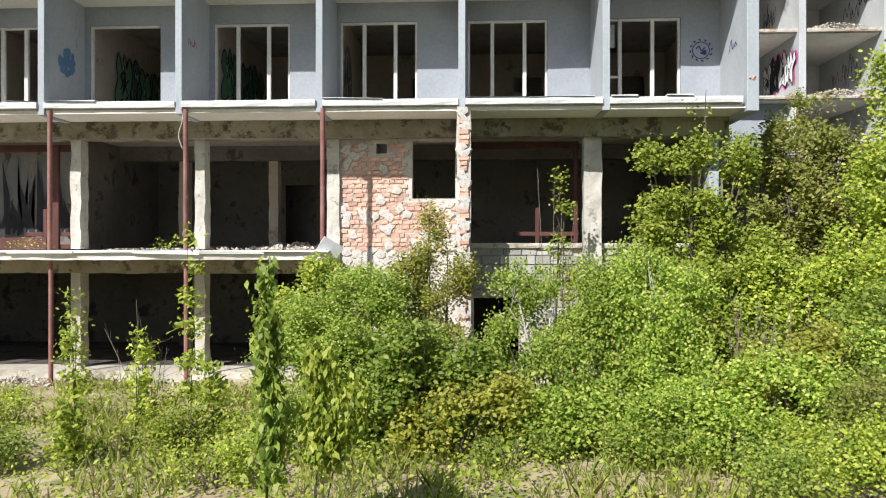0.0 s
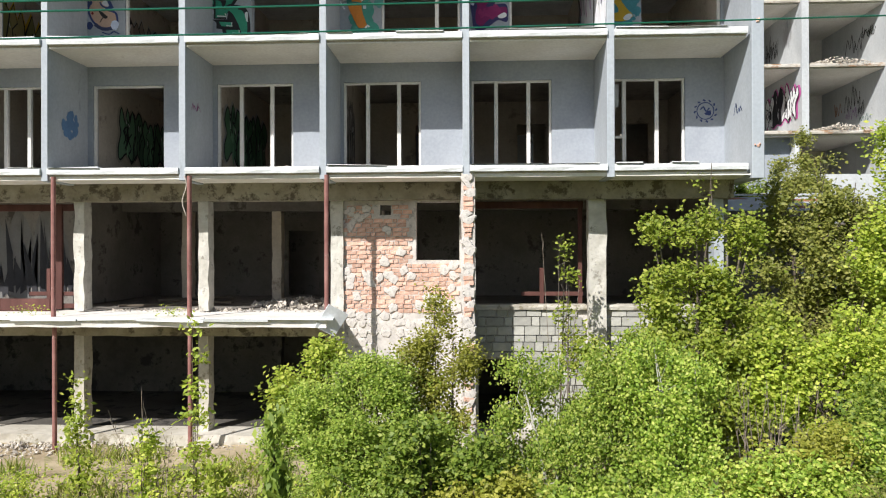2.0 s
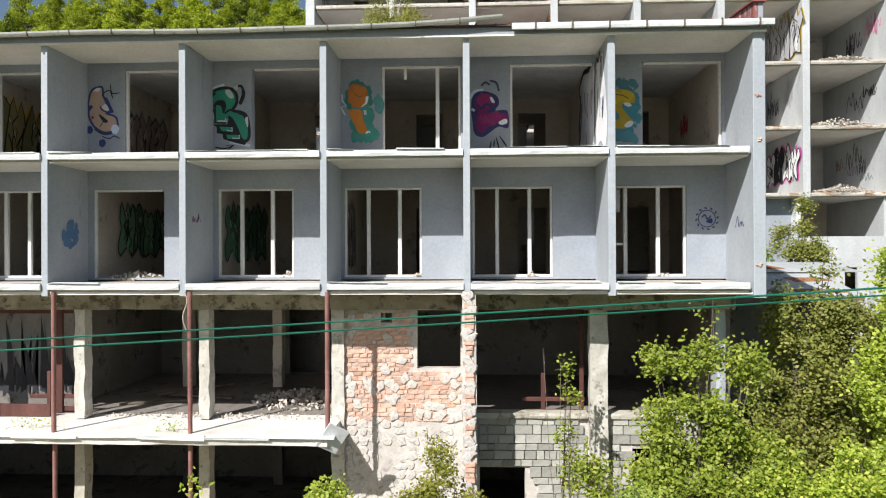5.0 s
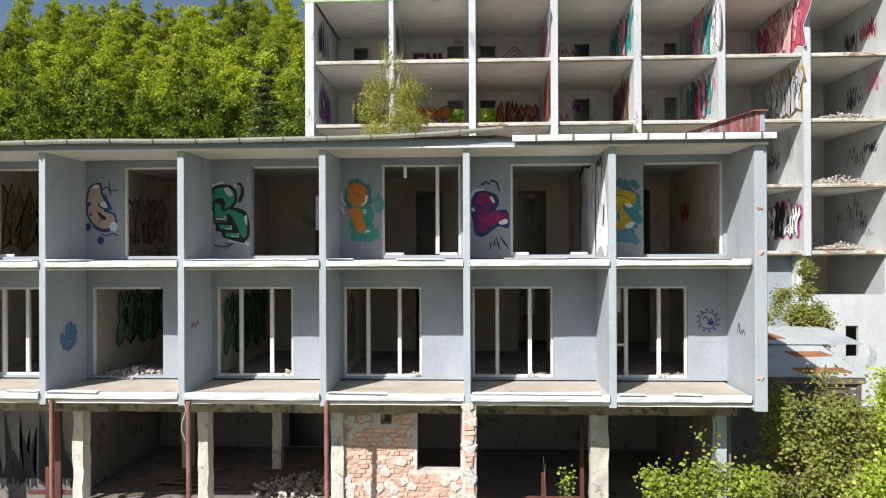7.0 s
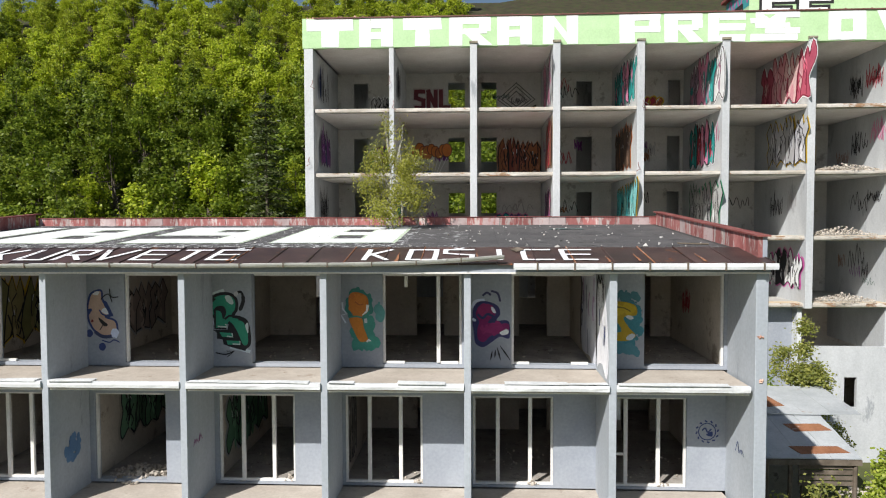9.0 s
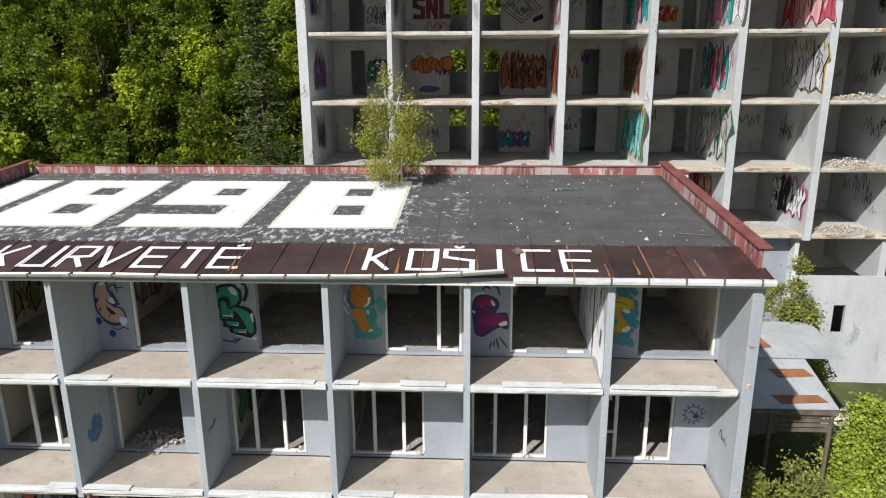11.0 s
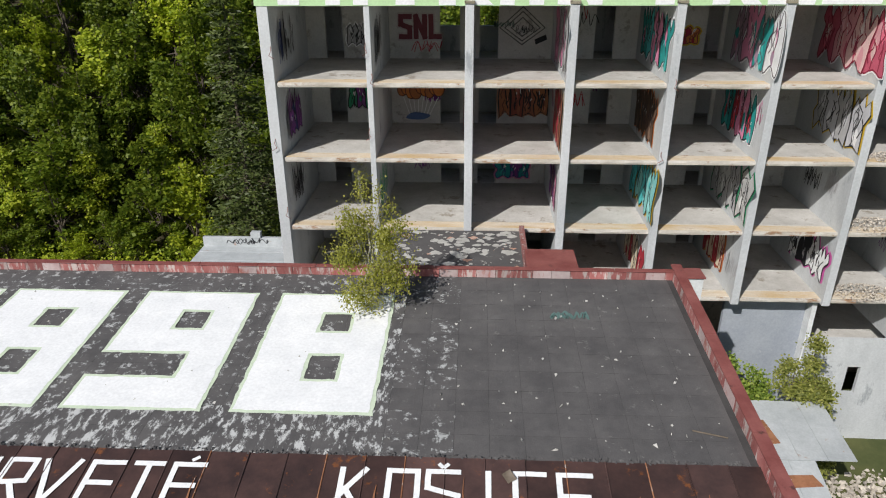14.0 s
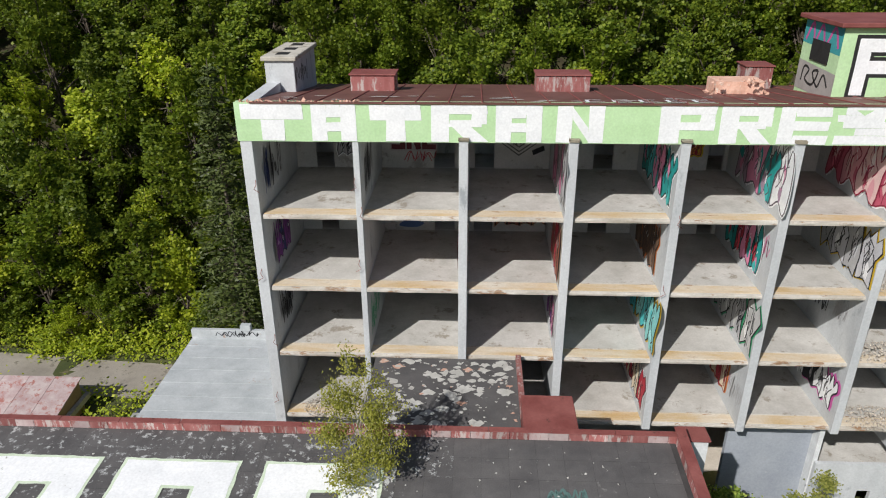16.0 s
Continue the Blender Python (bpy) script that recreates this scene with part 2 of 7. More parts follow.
# shade of the lower hillside put into a darker copy of the leaf
L_WOODSHADE = leafy("shaded_woodland_leaf", (0.075, 0.125, 0.012), (0.17, 0.235, 0.022), (0.31, 0.37, 0.04))
L_SMALL = leafy("small_birch_leaf", (0.16, 0.26, 0.038), (0.34, 0.46, 0.065), (0.61, 0.65, 0.17))
L_PINE = leafy("dark_needle", (0.04, 0.06, 0.014), (0.075, 0.10, 0.025), (0.125, 0.155, 0.042), 0.3)
L_GRASS = leafy("grass_blade", (0.16, 0.25, 0.03), (0.34, 0.38, 0.08), (0.55, 0.50, 0.24))

# ---- mesh helpers ----


def part(name, bm, material, parent=None, label=""):
    """Links a bmesh as one mesh object under a thing or a part."""
    me = bpy.data.meshes.new(name)
    bm.to_mesh(me)
    bm.free()
    return part_mesh(name, me, material, parent, label)


def part_mesh(name, me, material, parent=None, label=""):
    for m in material if isinstance(material, (list, tuple)) else (material,):
        me.materials.append(m)
    ob = new(name, me)
    ob.parent = parent
    if label:
        ob["label"] = label
    return ob


def thing(name, label, category, at=(0, 0, 0), group="", kind=""):
    ob = new(name)
    ob.location = at
    return tagged(ob, label, category, group, kind)


def box(bm, x0, x1, y0, y1, z0, z1):
    v = [bm.verts.new(p) for p in ((x0, y0, z0), (x1, y0, z0), (x1, y1, z0), (x0, y1, z0), (x0, y0, z1), (x1, y0, z1), (x1, y1, z1), (x0, y1, z1))]
    for f in ((0, 3, 2, 1), (4, 5, 6, 7), (0, 1, 5, 4), (1, 2, 6, 5), (2, 3, 7, 6), (3, 0, 4, 7)):
        bm.faces.new([v[i] for i in f])
    return v


def block(x0, x1, y0, y1, z0, z1, bevel=0.0):
    bm = bmesh.new()
    box(bm, x0, x1, y0, y1, z0, z1)
    if bevel:
        bmesh.ops.bevel(bm, geom=bm.edges[:], offset=bevel, segments=1, affect="EDGES")
    return bm


def ragged(x0, x1, y0, y1, z0, z1, step=0.25, rough=0.02, seed=0):
    """A long block along x, cut into stretches, its edges worn unevenly."""
    bm = bmesh.new()
    n = max(2, int((x1 - x0) / step))
    rings = []
    for i in range(n + 1):
        x = x0 + (x1 - x0) * i / n
        ring = []
        for k, (y, z) in enumerate(((y0, z0), (y0, (z0 + z1) / 2), (y0, z1), (y1, z1), (y1, z0))):
            j = noise.noise_vector(Vector((x * 2.3, k * 7.1 + seed, seed * 3.3))) * rough if k < 3 else Vector((0, 0, 0))
            ring.append(bm.verts.new((x, y + j.y - (0.01 if k == 1 else 0), z + j.z * (0.7 if k != 2 else 0.4))))
        rings.append(ring)
    for a, b in zip(rings, rings[1:]):
        for k in range(5):
            bm.faces.new((a[k], b[k], b[(k + 1) % 5], a[(k + 1) % 5]))
    bm.faces.new(rings[0][::-1])
    bm.faces.new(rings[-1])
    bmesh.ops.recalc_face_normals(bm, faces=bm.faces[:])
    return bm


def holed(bm, x0, x1, z0, z1, y0, y1, holes):
    """A wall in the x-z plane from y0 to y1 with rectangular openings (x0, x1, z0, z1) right through it."""
    xs = sorted({x0, x1, *(min(max(h[i], x0), x1) for h in holes for i in (0, 1))})
    zs = sorted({z0, z1, *(min(max(h[i], z0), z1) for h in holes for i in (2, 3))})

    def solid(i, k):
        if not (0 <= i < len(xs) - 1 and 0 <= k < len(zs) - 1):
            return False
        x, z = (xs[i] + xs[i + 1]) / 2, (zs[k] + zs[k + 1]) / 2
        return not any(h[0] < x < h[1] and h[2] < z < h[3] for h in holes)

    made = {}

    def v(i, k, s):
        if (i, k, s) not in made:
            made[i, k, s] = bm.verts.new((xs[i], (y0, y1)[s], zs[k]))
        return made[i, k, s]

    for i in range(len(xs) - 1):
        for k in range(len(zs) - 1):
            if not solid(i, k):
                continue
            bm.faces.new((v(i, k, 0), v(i + 1, k, 0), v(i + 1, k + 1, 0), v(i, k + 1, 0)))
            bm.faces.new((v(i, k, 1), v(i, k + 1, 1), v(i + 1, k + 1, 1), v(i + 1, k, 1)))
            if not solid(i - 1, k):
                bm.faces.new((v(i, k, 0), v(i, k + 1, 0), v(i, k + 1, 1), v(i, k, 1)))
            if not solid(i + 1, k):
                bm.faces.new((v(i + 1, k, 0), v(i + 1, k, 1), v(i + 1, k + 1, 1), v(i + 1, k + 1, 0)))
            if not solid(i, k - 1):
                bm.faces.new((v(i, k, 0), v(i, k, 1), v(i + 1, k, 1), v(i + 1, k, 0)))
            if not solid(i, k + 1):
                bm.faces.new((v(i, k + 1, 0), v(i + 1, k + 1, 0), v(i + 1, k + 1, 1), v(i, k + 1, 1)))


def tube(bm, pts, radii, sides=7):
    """A tapered tube along points."""
    pts = [Vector(p) for p in pts]
    rings = []
    for i, p in enumerate(pts):
        d = (pts[min(i + 1, len(pts) - 1)] - pts[max(i - 1, 0)]).normalized()
        a = d.cross(Vector((0.31, 0.91, 0.27))).normalized()
        b = d.cross(a)
        r = radii[i] if isinstance(radii, (list, tuple)) else radii
        rings.append([bm.verts.new(p + (a * math.cos(2 * math.pi * k / sides) + b * math.sin(2 * math.pi * k / sides)) * r) for k in range(sides)])
    for q, r in zip(rings, rings[1:]):
        for k in range(sides):
            bm.faces.new((q[k], q[(k + 1) % sides], r[(k + 1) % sides], r[k]))
    bm.faces.new(rings[0])
    bm.faces.new(rings[-1][::-1])


class Plane:
    """A wall or roof to paint on: u and v run along it, n out of it."""

    def __init__(self, o, u, v):
        self.o, self.u, self.v = Vector(o), Vector(u).normalized(), Vector(v).normalized()
        self.n = self.u.cross(self.v)

    def at(self, a, b, up=0.0):
        return self.o + self.u * a + self.v * b + self.n * up


def front(x, y, z):
    return Plane((x, y, z), (1, 0, 0), (0, 0, 1))


def smooth(pts, closed=True, n=6):
    """A smooth line through a few points."""
    out, m = [], len(pts)
    for i in range(m if closed else m - 1):
        p = [pts[(i + j) % m] if closed else pts[min(max(i + j, 0), m - 1)] for j in (-1, 0, 1, 2)]
        for k in range(n):
            t = k / n
            out.append(tuple(0.5 * (2 * p[1][c] + (p[2][c] - p[0][c]) * t + (2 * p[0][c] - 5 * p[1][c] + 4 * p[2][c] - p[3][c]) * t * t + (3 * p[1][c] - p[0][c] - 3 * p[2][c] + p[3][c]) * t ** 3) for c in (0, 1)))
    if not closed:
        out.append(pts[-1])
    return out


class Painting:
    """Paint on a plane: fills and strokes in several colours, each coat a hair above the last."""

    def __init__(self, plane, lift=0.004):
        self.p, self.bm, self.mats, self.lift = plane, bmesh.new(), [], lift

    def slot(self, c):
        m = c if not isinstance(c, tuple) else paint(c)
        if m not in self.mats:
            self.mats.append(m)
        return self.mats.index(m)

    def fill(self, pts, c):
        self.lift += 0.0012
        f = self.bm.faces.new([self.bm.verts.new(self.p.at(a, b, self.lift)) for a, b in pts])
        f.material_index = self.slot(c)
        f.normal_update()
        if f.calc_area() and f.normal.dot(self.p.n) < 0:
            f.normal_flip()

    def stroke(self, pts, w, c, closed=False):
        self.lift += 0.0012
        s, m = self.slot(c), len(pts)
        rows = []
        for i in range(m):
            a, b = (pts[(i - 1) % m], pts[(i + 1) % m]) if closed else (pts[max(i - 1, 0)], pts[min(i + 1, m - 1)])
            d = Vector((b[0] - a[0], b[1] - a[1]))
            d = d.normalized() if d.length > 1e-6 else Vector((1, 0))
            q = w if not isinstance(w, list) else w[i]
            rows.append([self.bm.verts.new(self.p.at(pts[i][0] - d.y * k * q / 2, pts[i][1] + d.x * k * q / 2, self.lift)) for k in (1, -1)])
        for i in range(m if closed else m - 1):
            f = self.bm.faces.new((rows[i][0], rows[i][1], rows[(i + 1) % m][1], rows[(i + 1) % m][0]))
            f.material_index = s

    def done(self, name, parent, label=""):
        bmesh.ops.triangulate(self.bm, faces=[f for f in self.bm.faces if len(f.verts) > 4])
        return part(name, self.bm, self.mats, parent, label)


def stone(bm, c, r, rng, flat=0.7):
    """A broken lump."""
    vs = []
    for d in ((1, 0, 0), (-1, 0, 0), (0, 1, 0), (0, -1, 0), (0, 0, 1), (0, 0, -1)):
        k = r * rng.uniform(0.6, 1.25)
        vs.append(Vector((d[0] * k, d[1] * k, d[2] * k * flat)) + Vector((rng.uniform(-1, 1), rng.uniform(-1, 1), rng.uniform(-1, 1))) * r * 0.3)
    m = Euler((rng.uniform(0, 6), rng.uniform(-0.5, 0.5), rng.uniform(0, 6))).to_matrix()
    v = [bm.verts.new(Vector(c) + m @ p) for p in vs]
    for f in ((0, 2, 4), (2, 1, 4), (1, 3, 4), (3, 0, 4), (2, 0, 5), (1, 2, 5), (3, 1, 5), (0, 3, 5)):
        bm.faces.new([v[i] for i in f])


def rubble(name, label, x, y, z, rx, ry, h, n, seed, size=(0.03, 0.13)):
    rng = random.Random(seed)
    bm = bmesh.new()
    for i in range(n):
        a, d = rng.uniform(0, 2 * math.pi), math.sqrt(rng.random())
        r = rng.uniform(*size) * (1.2 - 0.5 * d)
        stone(bm, (x + rx * d * math.cos(a), y + ry * d * math.sin(a), z + r * 0.45 + h * (1 - d) * rng.random()), r, rng)
    return tagged(part(name, bm, M_RUBBLE), label, "rubble", kind="stuff")

M_PALETERRACE = surface("bright_terrace_screed", (0.60, 0.57, 0.53), (0.82, 0.80, 0.77), 1.2, 0.95, 0.5, (0.46, 0.42, 0.36), 0.66, 2.4)
M_SOFFIT = surface("cream_ceiling_paint", (0.70, 0.67, 0.62), (0.84, 0.82, 0.78), 0.9, 0.9, 0.15, (0.54, 0.50, 0.44), 0.68, 1.8)
# shade of the unlit cellar put into a near-black plaster colour
M_CELLARSHADE = surface("cellar_shade_plaster", (0.06, 0.054, 0.048), (0.13, 0.12, 0.105), 0.8, 0.95, 0.3, (0.035, 0.032, 0.03), 0.56, 1.6)

# ---- the low wing ----
FINS = [-16.0, -12.85, -9.69, -6.55, -3.40, -0.26, 2.86]
F0, F1, YB = 15.1, 16.72, 24.15
FLOOR1, FLOOR2, EAVE = 6.37, 9.28, 11.86
wing = thing("hotel_wing", "derelict grey-blue concrete hotel wing with open balconies", "building")


def roof_z(y):
    return 12.15 + (y - 16.5) * 0.07


# fins between the balconies and the wide end wall
for i, x in enumerate(FINS):
    w = 0.15 if i != 6 else 0.16
    part("fin", block(x - w / 2, x + w / 2, F0, F1, 6.1, 11.74, 0.008), M_FIN, wing)
end = part("end_wall", block(5.83, 6.09, F0 - 0.03, 24.0, 6.05, 11.76, 0.012), M_FIN, wing, "grey-blue rendered end wall with two broken holes")
for z in (10.35, 9.42, 6.75):
    bm = bmesh.new()
    rng = random.Random(int(z * 10))
    for k in range(7):
        stone(bm, (5.93 + rng.uniform(-0.05, 0.05), F0 - 0.035, z + rng.uniform(-0.03, 0.03)), rng.uniform(0.02, 0.04), rng, 1)
    part("broken_hole", bm, M_BRICK, end, "chipped hole that shows red brick")

# balcony slabs with worn white edges, one per bay
LOWSLAB = [(-16.0, -12.85), (-12.85, -9.69), (-9.69, -6.55), (-6.55, -3.40), (-3.40, -0.26), (-0.26, 2.86), (2.86, 5.83)]
for i, (a, b) in enumerate(LOWSLAB):
    for z, th in ((FLOOR1, 0.17), (FLOOR2, 0.17)):
        s = part("balcony_slab", block(a + 0.078, b - 0.078, F0 + 0.06, F1, z - th, z, 0.0), M_SCREED, wing)
        part("soffit", block(a + 0.078, b - 0.078, F0 + 0.05, F1, z - th - 0.03, z - th), M_SOFFIT, s)
        part("edge_strip", ragged(a + 0.078, b - 0.078, F0 - 0.03 - 0.02 * (i % 2), F0 + 0.06, z - 0.125, z + 0.012, 0.3, 0.018, i + z), M_WHITE, s, "peeling white balcony edge")
        rng = random.Random(i * 10 + int(z))
        x = a + 0.1
        while x < b - 0.5:
            w = rng.uniform(0.5, 1.4)
            if rng.random() < 0.6:
                e = min(x + w, b - 0.1)
                bm = block(x, e, F0 - 0.075, F0 + 0.10 + rng.uniform(0, 0.1), z + 0.012, z + 0.024)
                for v in bm.verts:
                    v.co.z += rng.uniform(-0.004, 0.03)
                part("loose_flashing", bm, M_WHITE, s, "bent loose white metal flashing")
            x += w

# the balcony wall of the two upper storeys with its openings
OPEN1 = [(-15.75, -13.9), (-12.62, -10.78), (-9.49, -7.70), (-6.37, -4.49), (-3.25, -1.37), (-0.15, 1.77), (3.02, 4.92)]
OPEN2 = [(-15.0, -13.1), (-11.95, -10.05), (-8.68, -6.78), (-5.52, -3.64), (-2.32, -0.42), (0.77, 2.782), (3.90, 5.76)]
bm = bmesh.new()
holed(bm, -16.0, 5.83, 6.20, 11.74, F1, F1 + 0.26, [(a, b, 6.45, 8.62) for a, b in OPEN1] + [(a, b, 9.38, 11.56) for a, b in OPEN2])
balcony_wall = part("balcony_wall", bm, M_WALL, wing, "blue-grey rendered wall with window openings")


def window(a, b, z0, z1, y, mullions, parent, sides="lrtb", bars=()):
    """A white frame left standing without its glass."""
    w = tagged(new("window_frame"), "white painted window frame without glass")
    w.parent = parent
    if "l" in sides:
        part("jamb", block(a, a + 0.055, y, y + 0.09, z0, z1, 0.006), M_FRAME, w)
    if "r" in sides:
        part("jamb", block(b - 0.055, b, y, y + 0.09, z0, z1, 0.006), M_FRAME, w)
    if "t" in sides:
        part("head", block(a + 0.055, b - 0.055, y, y + 0.09, z1 - 0.05, z1, 0.006), M_FRAME, w)
    if "b" in sides:
        part("sill", block(a + 0.055, b - 0.055, y, y + 0.09, z0, z0 + 0.06, 0.006), M_FRAME, w)
    for m in mullions:
        part("mullion", block(m - 0.045, m + 0.045, y + 0.004, y + 0.086, z0 + 0.03, z1 - 0.05, 0.006), M_FRAME, w)
    for p, q, z in bars:
        part("bar", block(p, q, y + 0.01, y + 0.08, z, z + 0.06, 0.006), M_FRAME, w)
    return w


WY = F1 + 0.06
window(*OPEN1[0], 6.45, 8.62, WY, [-15.1, -14.5], balcony_wall)
window(*OPEN1[1], 6.45, 8.62, WY, [-11.75, -11.15], balcony_wall)
window(-9.49, -7.70, 6.45, 8.62, WY, [], balcony_wall, "lt")
for k in (3, 4, 5):
    a, b = OPEN1[k]
    window(a, b, 6.45, 8.62, WY, [a + (b - a) * 0.31, a + (b - a) * 0.715], balcony_wall)
window(*OPEN1[6], 6.45, 8.62, WY, [3.50, 4.27], balcony_wall, "lrtb", [(3.07, 3.47, 7.2)])
window(*OPEN2[0], 9.38, 11.56, WY, [-14.1], balcony_wall, "lt")
window(*OPEN2[1], 9.38, 11.56, WY, [], balcony_wall, "lt", [(-11.9, -11.5, 9.38)])
window(*OPEN2[2], 9.38, 11.56, WY, [], balcony_wall, "lt")
window(*OPEN2[3], 9.38, 11.56, WY, [], balcony_wall, "t")
window(*OPEN2[4], 9.38, 11.56, WY, [-0.98], balcony_wall, "lrt", [(-2.27, -1.8, 9.38), (-0.93, -0.5, 9.38)])
part("hanging_bar", block(-1.80, -1.72, WY, WY + 0.05, 11.24, 11.54, 0.005), M_FRAME, balcony_wall)
window(*OPEN2[5], 9.38, 11.56, WY, [], balcony_wall, "lt", [(0.82, 1.2, 9.38), (2.2, 2.6, 9.38)])
window(*OPEN2[6], 9.38, 11.56, WY, [], balcony_wall, "rt")

# rooms behind the balconies
for z0, z1 in ((6.40, 9.1), (9.30, 11.9)):
    for k, x in enumerate(FINS[1:]):
        part("partition_wall", block(x - 0.075, x + 0.075, F1 + 0.26, 21.4, z0, z1), M_ROOM, wing)
    bm = bmesh.new()
    doors = [(x + 1.5, x + 2.35, z0 - 0.01, z0 + 2.0) for x in FINS]
    holed(bm, -16.0, 5.83, z0, z1, 21.4, 21.55, doors)
    part("corridor_wall", bm, M_ROOM, wing)
    bm = bmesh.new()
    holed(bm, -16.0, 5.83, z0, z1, 23.75, 24.0, [(x + 0.9, x + 2.2, z0 + 0.9, z0 + 2.1) for x in FINS])
    part("rear_wall", bm, M_ROOM, wing)
    part("floor_slab", block(-16.0, 5.83, F1, 24.0, z0 - 0.2, z0, 0), M_ROOMFLOOR, wing)
part("left_wall", block(-16.2, -16.0, 15.0, 24.0, 0, 11.76), M_WALL, wing)
part("room_ceiling", block(-16.0, 5.83, F0 + 0.02, 24.0, 11.74, 11.84), M_WHITE, wing)

# storey below: beam, hacked columns, steel props, open hall
part("edge_beam", ragged(-16.0, 5.83, 16.12, 16.55, 5.72, 6.16, 0.18, 0.035, 3), M_BEAM, wing, "stained concrete edge beam with exposed patches")
part("soffit_slab", block(-16.0, 5.83, F0 + 0.06, 16.2, 6.13, 6.17), M_SOFFIT, wing, "cream painted soffit below the balconies")
part("hall_ceiling", block(-16.0, 5.83, 16.2, 24.0, 6.13, 6.17), M_ROOM, wing)
part("edge_beam", ragged(-16.0, -3.35, 16.12, 16.5, 2.52, 2.92, 0.18, 0.03, 5), M_BEAM, wing, "stained concrete edge beam with exposed patches")


def hacked_column(x0, x1, y0, y1, z0, z1, seed, mat=M_COL):
    """A column with its render hacked off, lumps left round the edges."""
    bm = bmesh.new()
    n = 14
    rings = []
    for i in range(n + 1):
        z = z0 + (z1 - z0) * i / n
        ring = []
        for k, (x, y) in enumerate(((x0, y0), ((x0 + x1) / 2, y0), (x1, y0), (x1, y1), (x0, y1))):
            j = noise.noise_vector(Vector((k * 5.3 + seed, z * 2.7, seed))) * 0.032
            ring.append(bm.verts.new((x + j.x, y + j.y, z)))
        rings.append(ring)
    for a, b in zip(rings, rings[1:]):
        for k in range(5):
            bm.faces.new((a[k], a[(k + 1) % 5], b[(k + 1) % 5], b[k]))
    bm.faces.new(rings[0][::-1])
    bm.faces.new(rings[-1])
    return part("column", bm, mat, wing, "concrete column with hacked-off render")


for i, (a, b) in enumerate(((-15.95, -15.7), (-12.85, -12.6), (-9.71, -9.46), (-6.66, -6.42))):
    hacked_column(a, b, 16.28, 16.62, 3.10, 5.75, i)
    hacked_column(a, b, 16.28, 16.62, 0.2, 2.55, i + 20, M_SLAB)
hacked_column(-3.50, -3.20, 16.36, 16.7, 0.2, 5.75, 5)
hacked_column(2.58, 2.99, 16.34, 16.66, 0.2, 5.75, 6)
hacked_column(5.45, 5.68, 16.34, 16.66, 0.2, 6.13, 7, M_FIN)
for x in (-12.65, -9.50, -6.40, -3.33):
    bm = bmesh.new()
    tube(bm, ((x, 15.13, 3.06), (x, 15.13, 6.2)), 0.052, 12)
    part("steel_prop", bm, M_RUST, wing, "rusty red steel tube prop")
    if x < -4:
        bm = bmesh.new()
        tube(bm, ((x - 0.02, 15.2, 0.0), (x - 0.02, 15.2, 2.9)), 0.05, 12)
        part("steel_prop", bm, M_RUST, wing, "rusty red steel tube prop")
for i, (x, y) in enumerate(((-8.75, 20.2), (-6.05, 20.2), (-3.0, 20.2))):
    hacked_column(x, x + 0.28, y, y + 0.3, 3.1, 6.13, 30 + i, M_ROOM)
    hacked_column(x, x + 0.28, y, y + 0.3, 0.2, 2.9, 40 + i, M_CELLARSHADE)
bm = bmesh.new()
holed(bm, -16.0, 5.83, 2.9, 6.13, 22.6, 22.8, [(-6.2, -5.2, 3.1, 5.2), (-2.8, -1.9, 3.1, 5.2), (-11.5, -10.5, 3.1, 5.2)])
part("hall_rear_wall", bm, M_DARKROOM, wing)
# cellar wall takes the near-black tone that stands for its shade
part("cellar_rear_wall", block(-16.0, 5.83, 20.9, 21.1, 0.0, 2.9), M_CELLARSHADE, wing)
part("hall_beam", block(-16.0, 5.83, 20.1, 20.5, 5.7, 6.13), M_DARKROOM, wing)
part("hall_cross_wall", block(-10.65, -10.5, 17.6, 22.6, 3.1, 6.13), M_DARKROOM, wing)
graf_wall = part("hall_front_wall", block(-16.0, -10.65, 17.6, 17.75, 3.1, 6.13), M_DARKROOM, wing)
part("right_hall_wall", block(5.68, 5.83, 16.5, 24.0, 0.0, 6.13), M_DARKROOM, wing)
part("terrace_floor", block(-16.0, -3.3, 15.62, 16.9, 2.90, 3.07), M_PALETERRACE, wing)
# same floor continued indoors, the hall's shade put into its darker colour
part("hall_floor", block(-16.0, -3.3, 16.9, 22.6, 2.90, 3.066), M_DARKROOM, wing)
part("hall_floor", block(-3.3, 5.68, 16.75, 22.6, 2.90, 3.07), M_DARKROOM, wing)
part("ground_floor", ragged(-16.0, 5.68, 15.9, 16.75, -0.1, 0.24, 0.25, 0.06, 91), M_SLAB, wing)
part("ground_floor", block(-16.0, 5.68, 16.75, 22.6, 0.0, 0.236), M_CELLARSHADE, wing)
# dark wall added behind the hall doors to keep daylight out of them
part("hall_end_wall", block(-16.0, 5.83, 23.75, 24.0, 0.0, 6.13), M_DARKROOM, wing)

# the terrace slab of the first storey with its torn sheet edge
terrace = part("terrace_slab", ragged(-16.0, -3.30, 14.95, 15.62, 2.86, 3.07, 0.2, 0.03, 9), M_PALETERRACE, wing, "bright pale concrete terrace slab")
for i in range(9):
    a = -16.0 + i * 1.42
    rng = random.Random(i)
    bm = block(a, a + 1.5, 14.86, 15.06, 3.03 - 0.06 * rng.random(), 3.055, 0)
    for v in bm.verts:
        v.co.z += rng.uniform(-0.02, 0.03)
        v.co.y += rng.uniform(-0.02, 0.02)
    part("edge_sheet", bm, M_WHITE, terrace, "bent pale metal edge sheet")
bm = block(-3.45, -2.95, 15.0, 15.04, 2.72, 3.3)
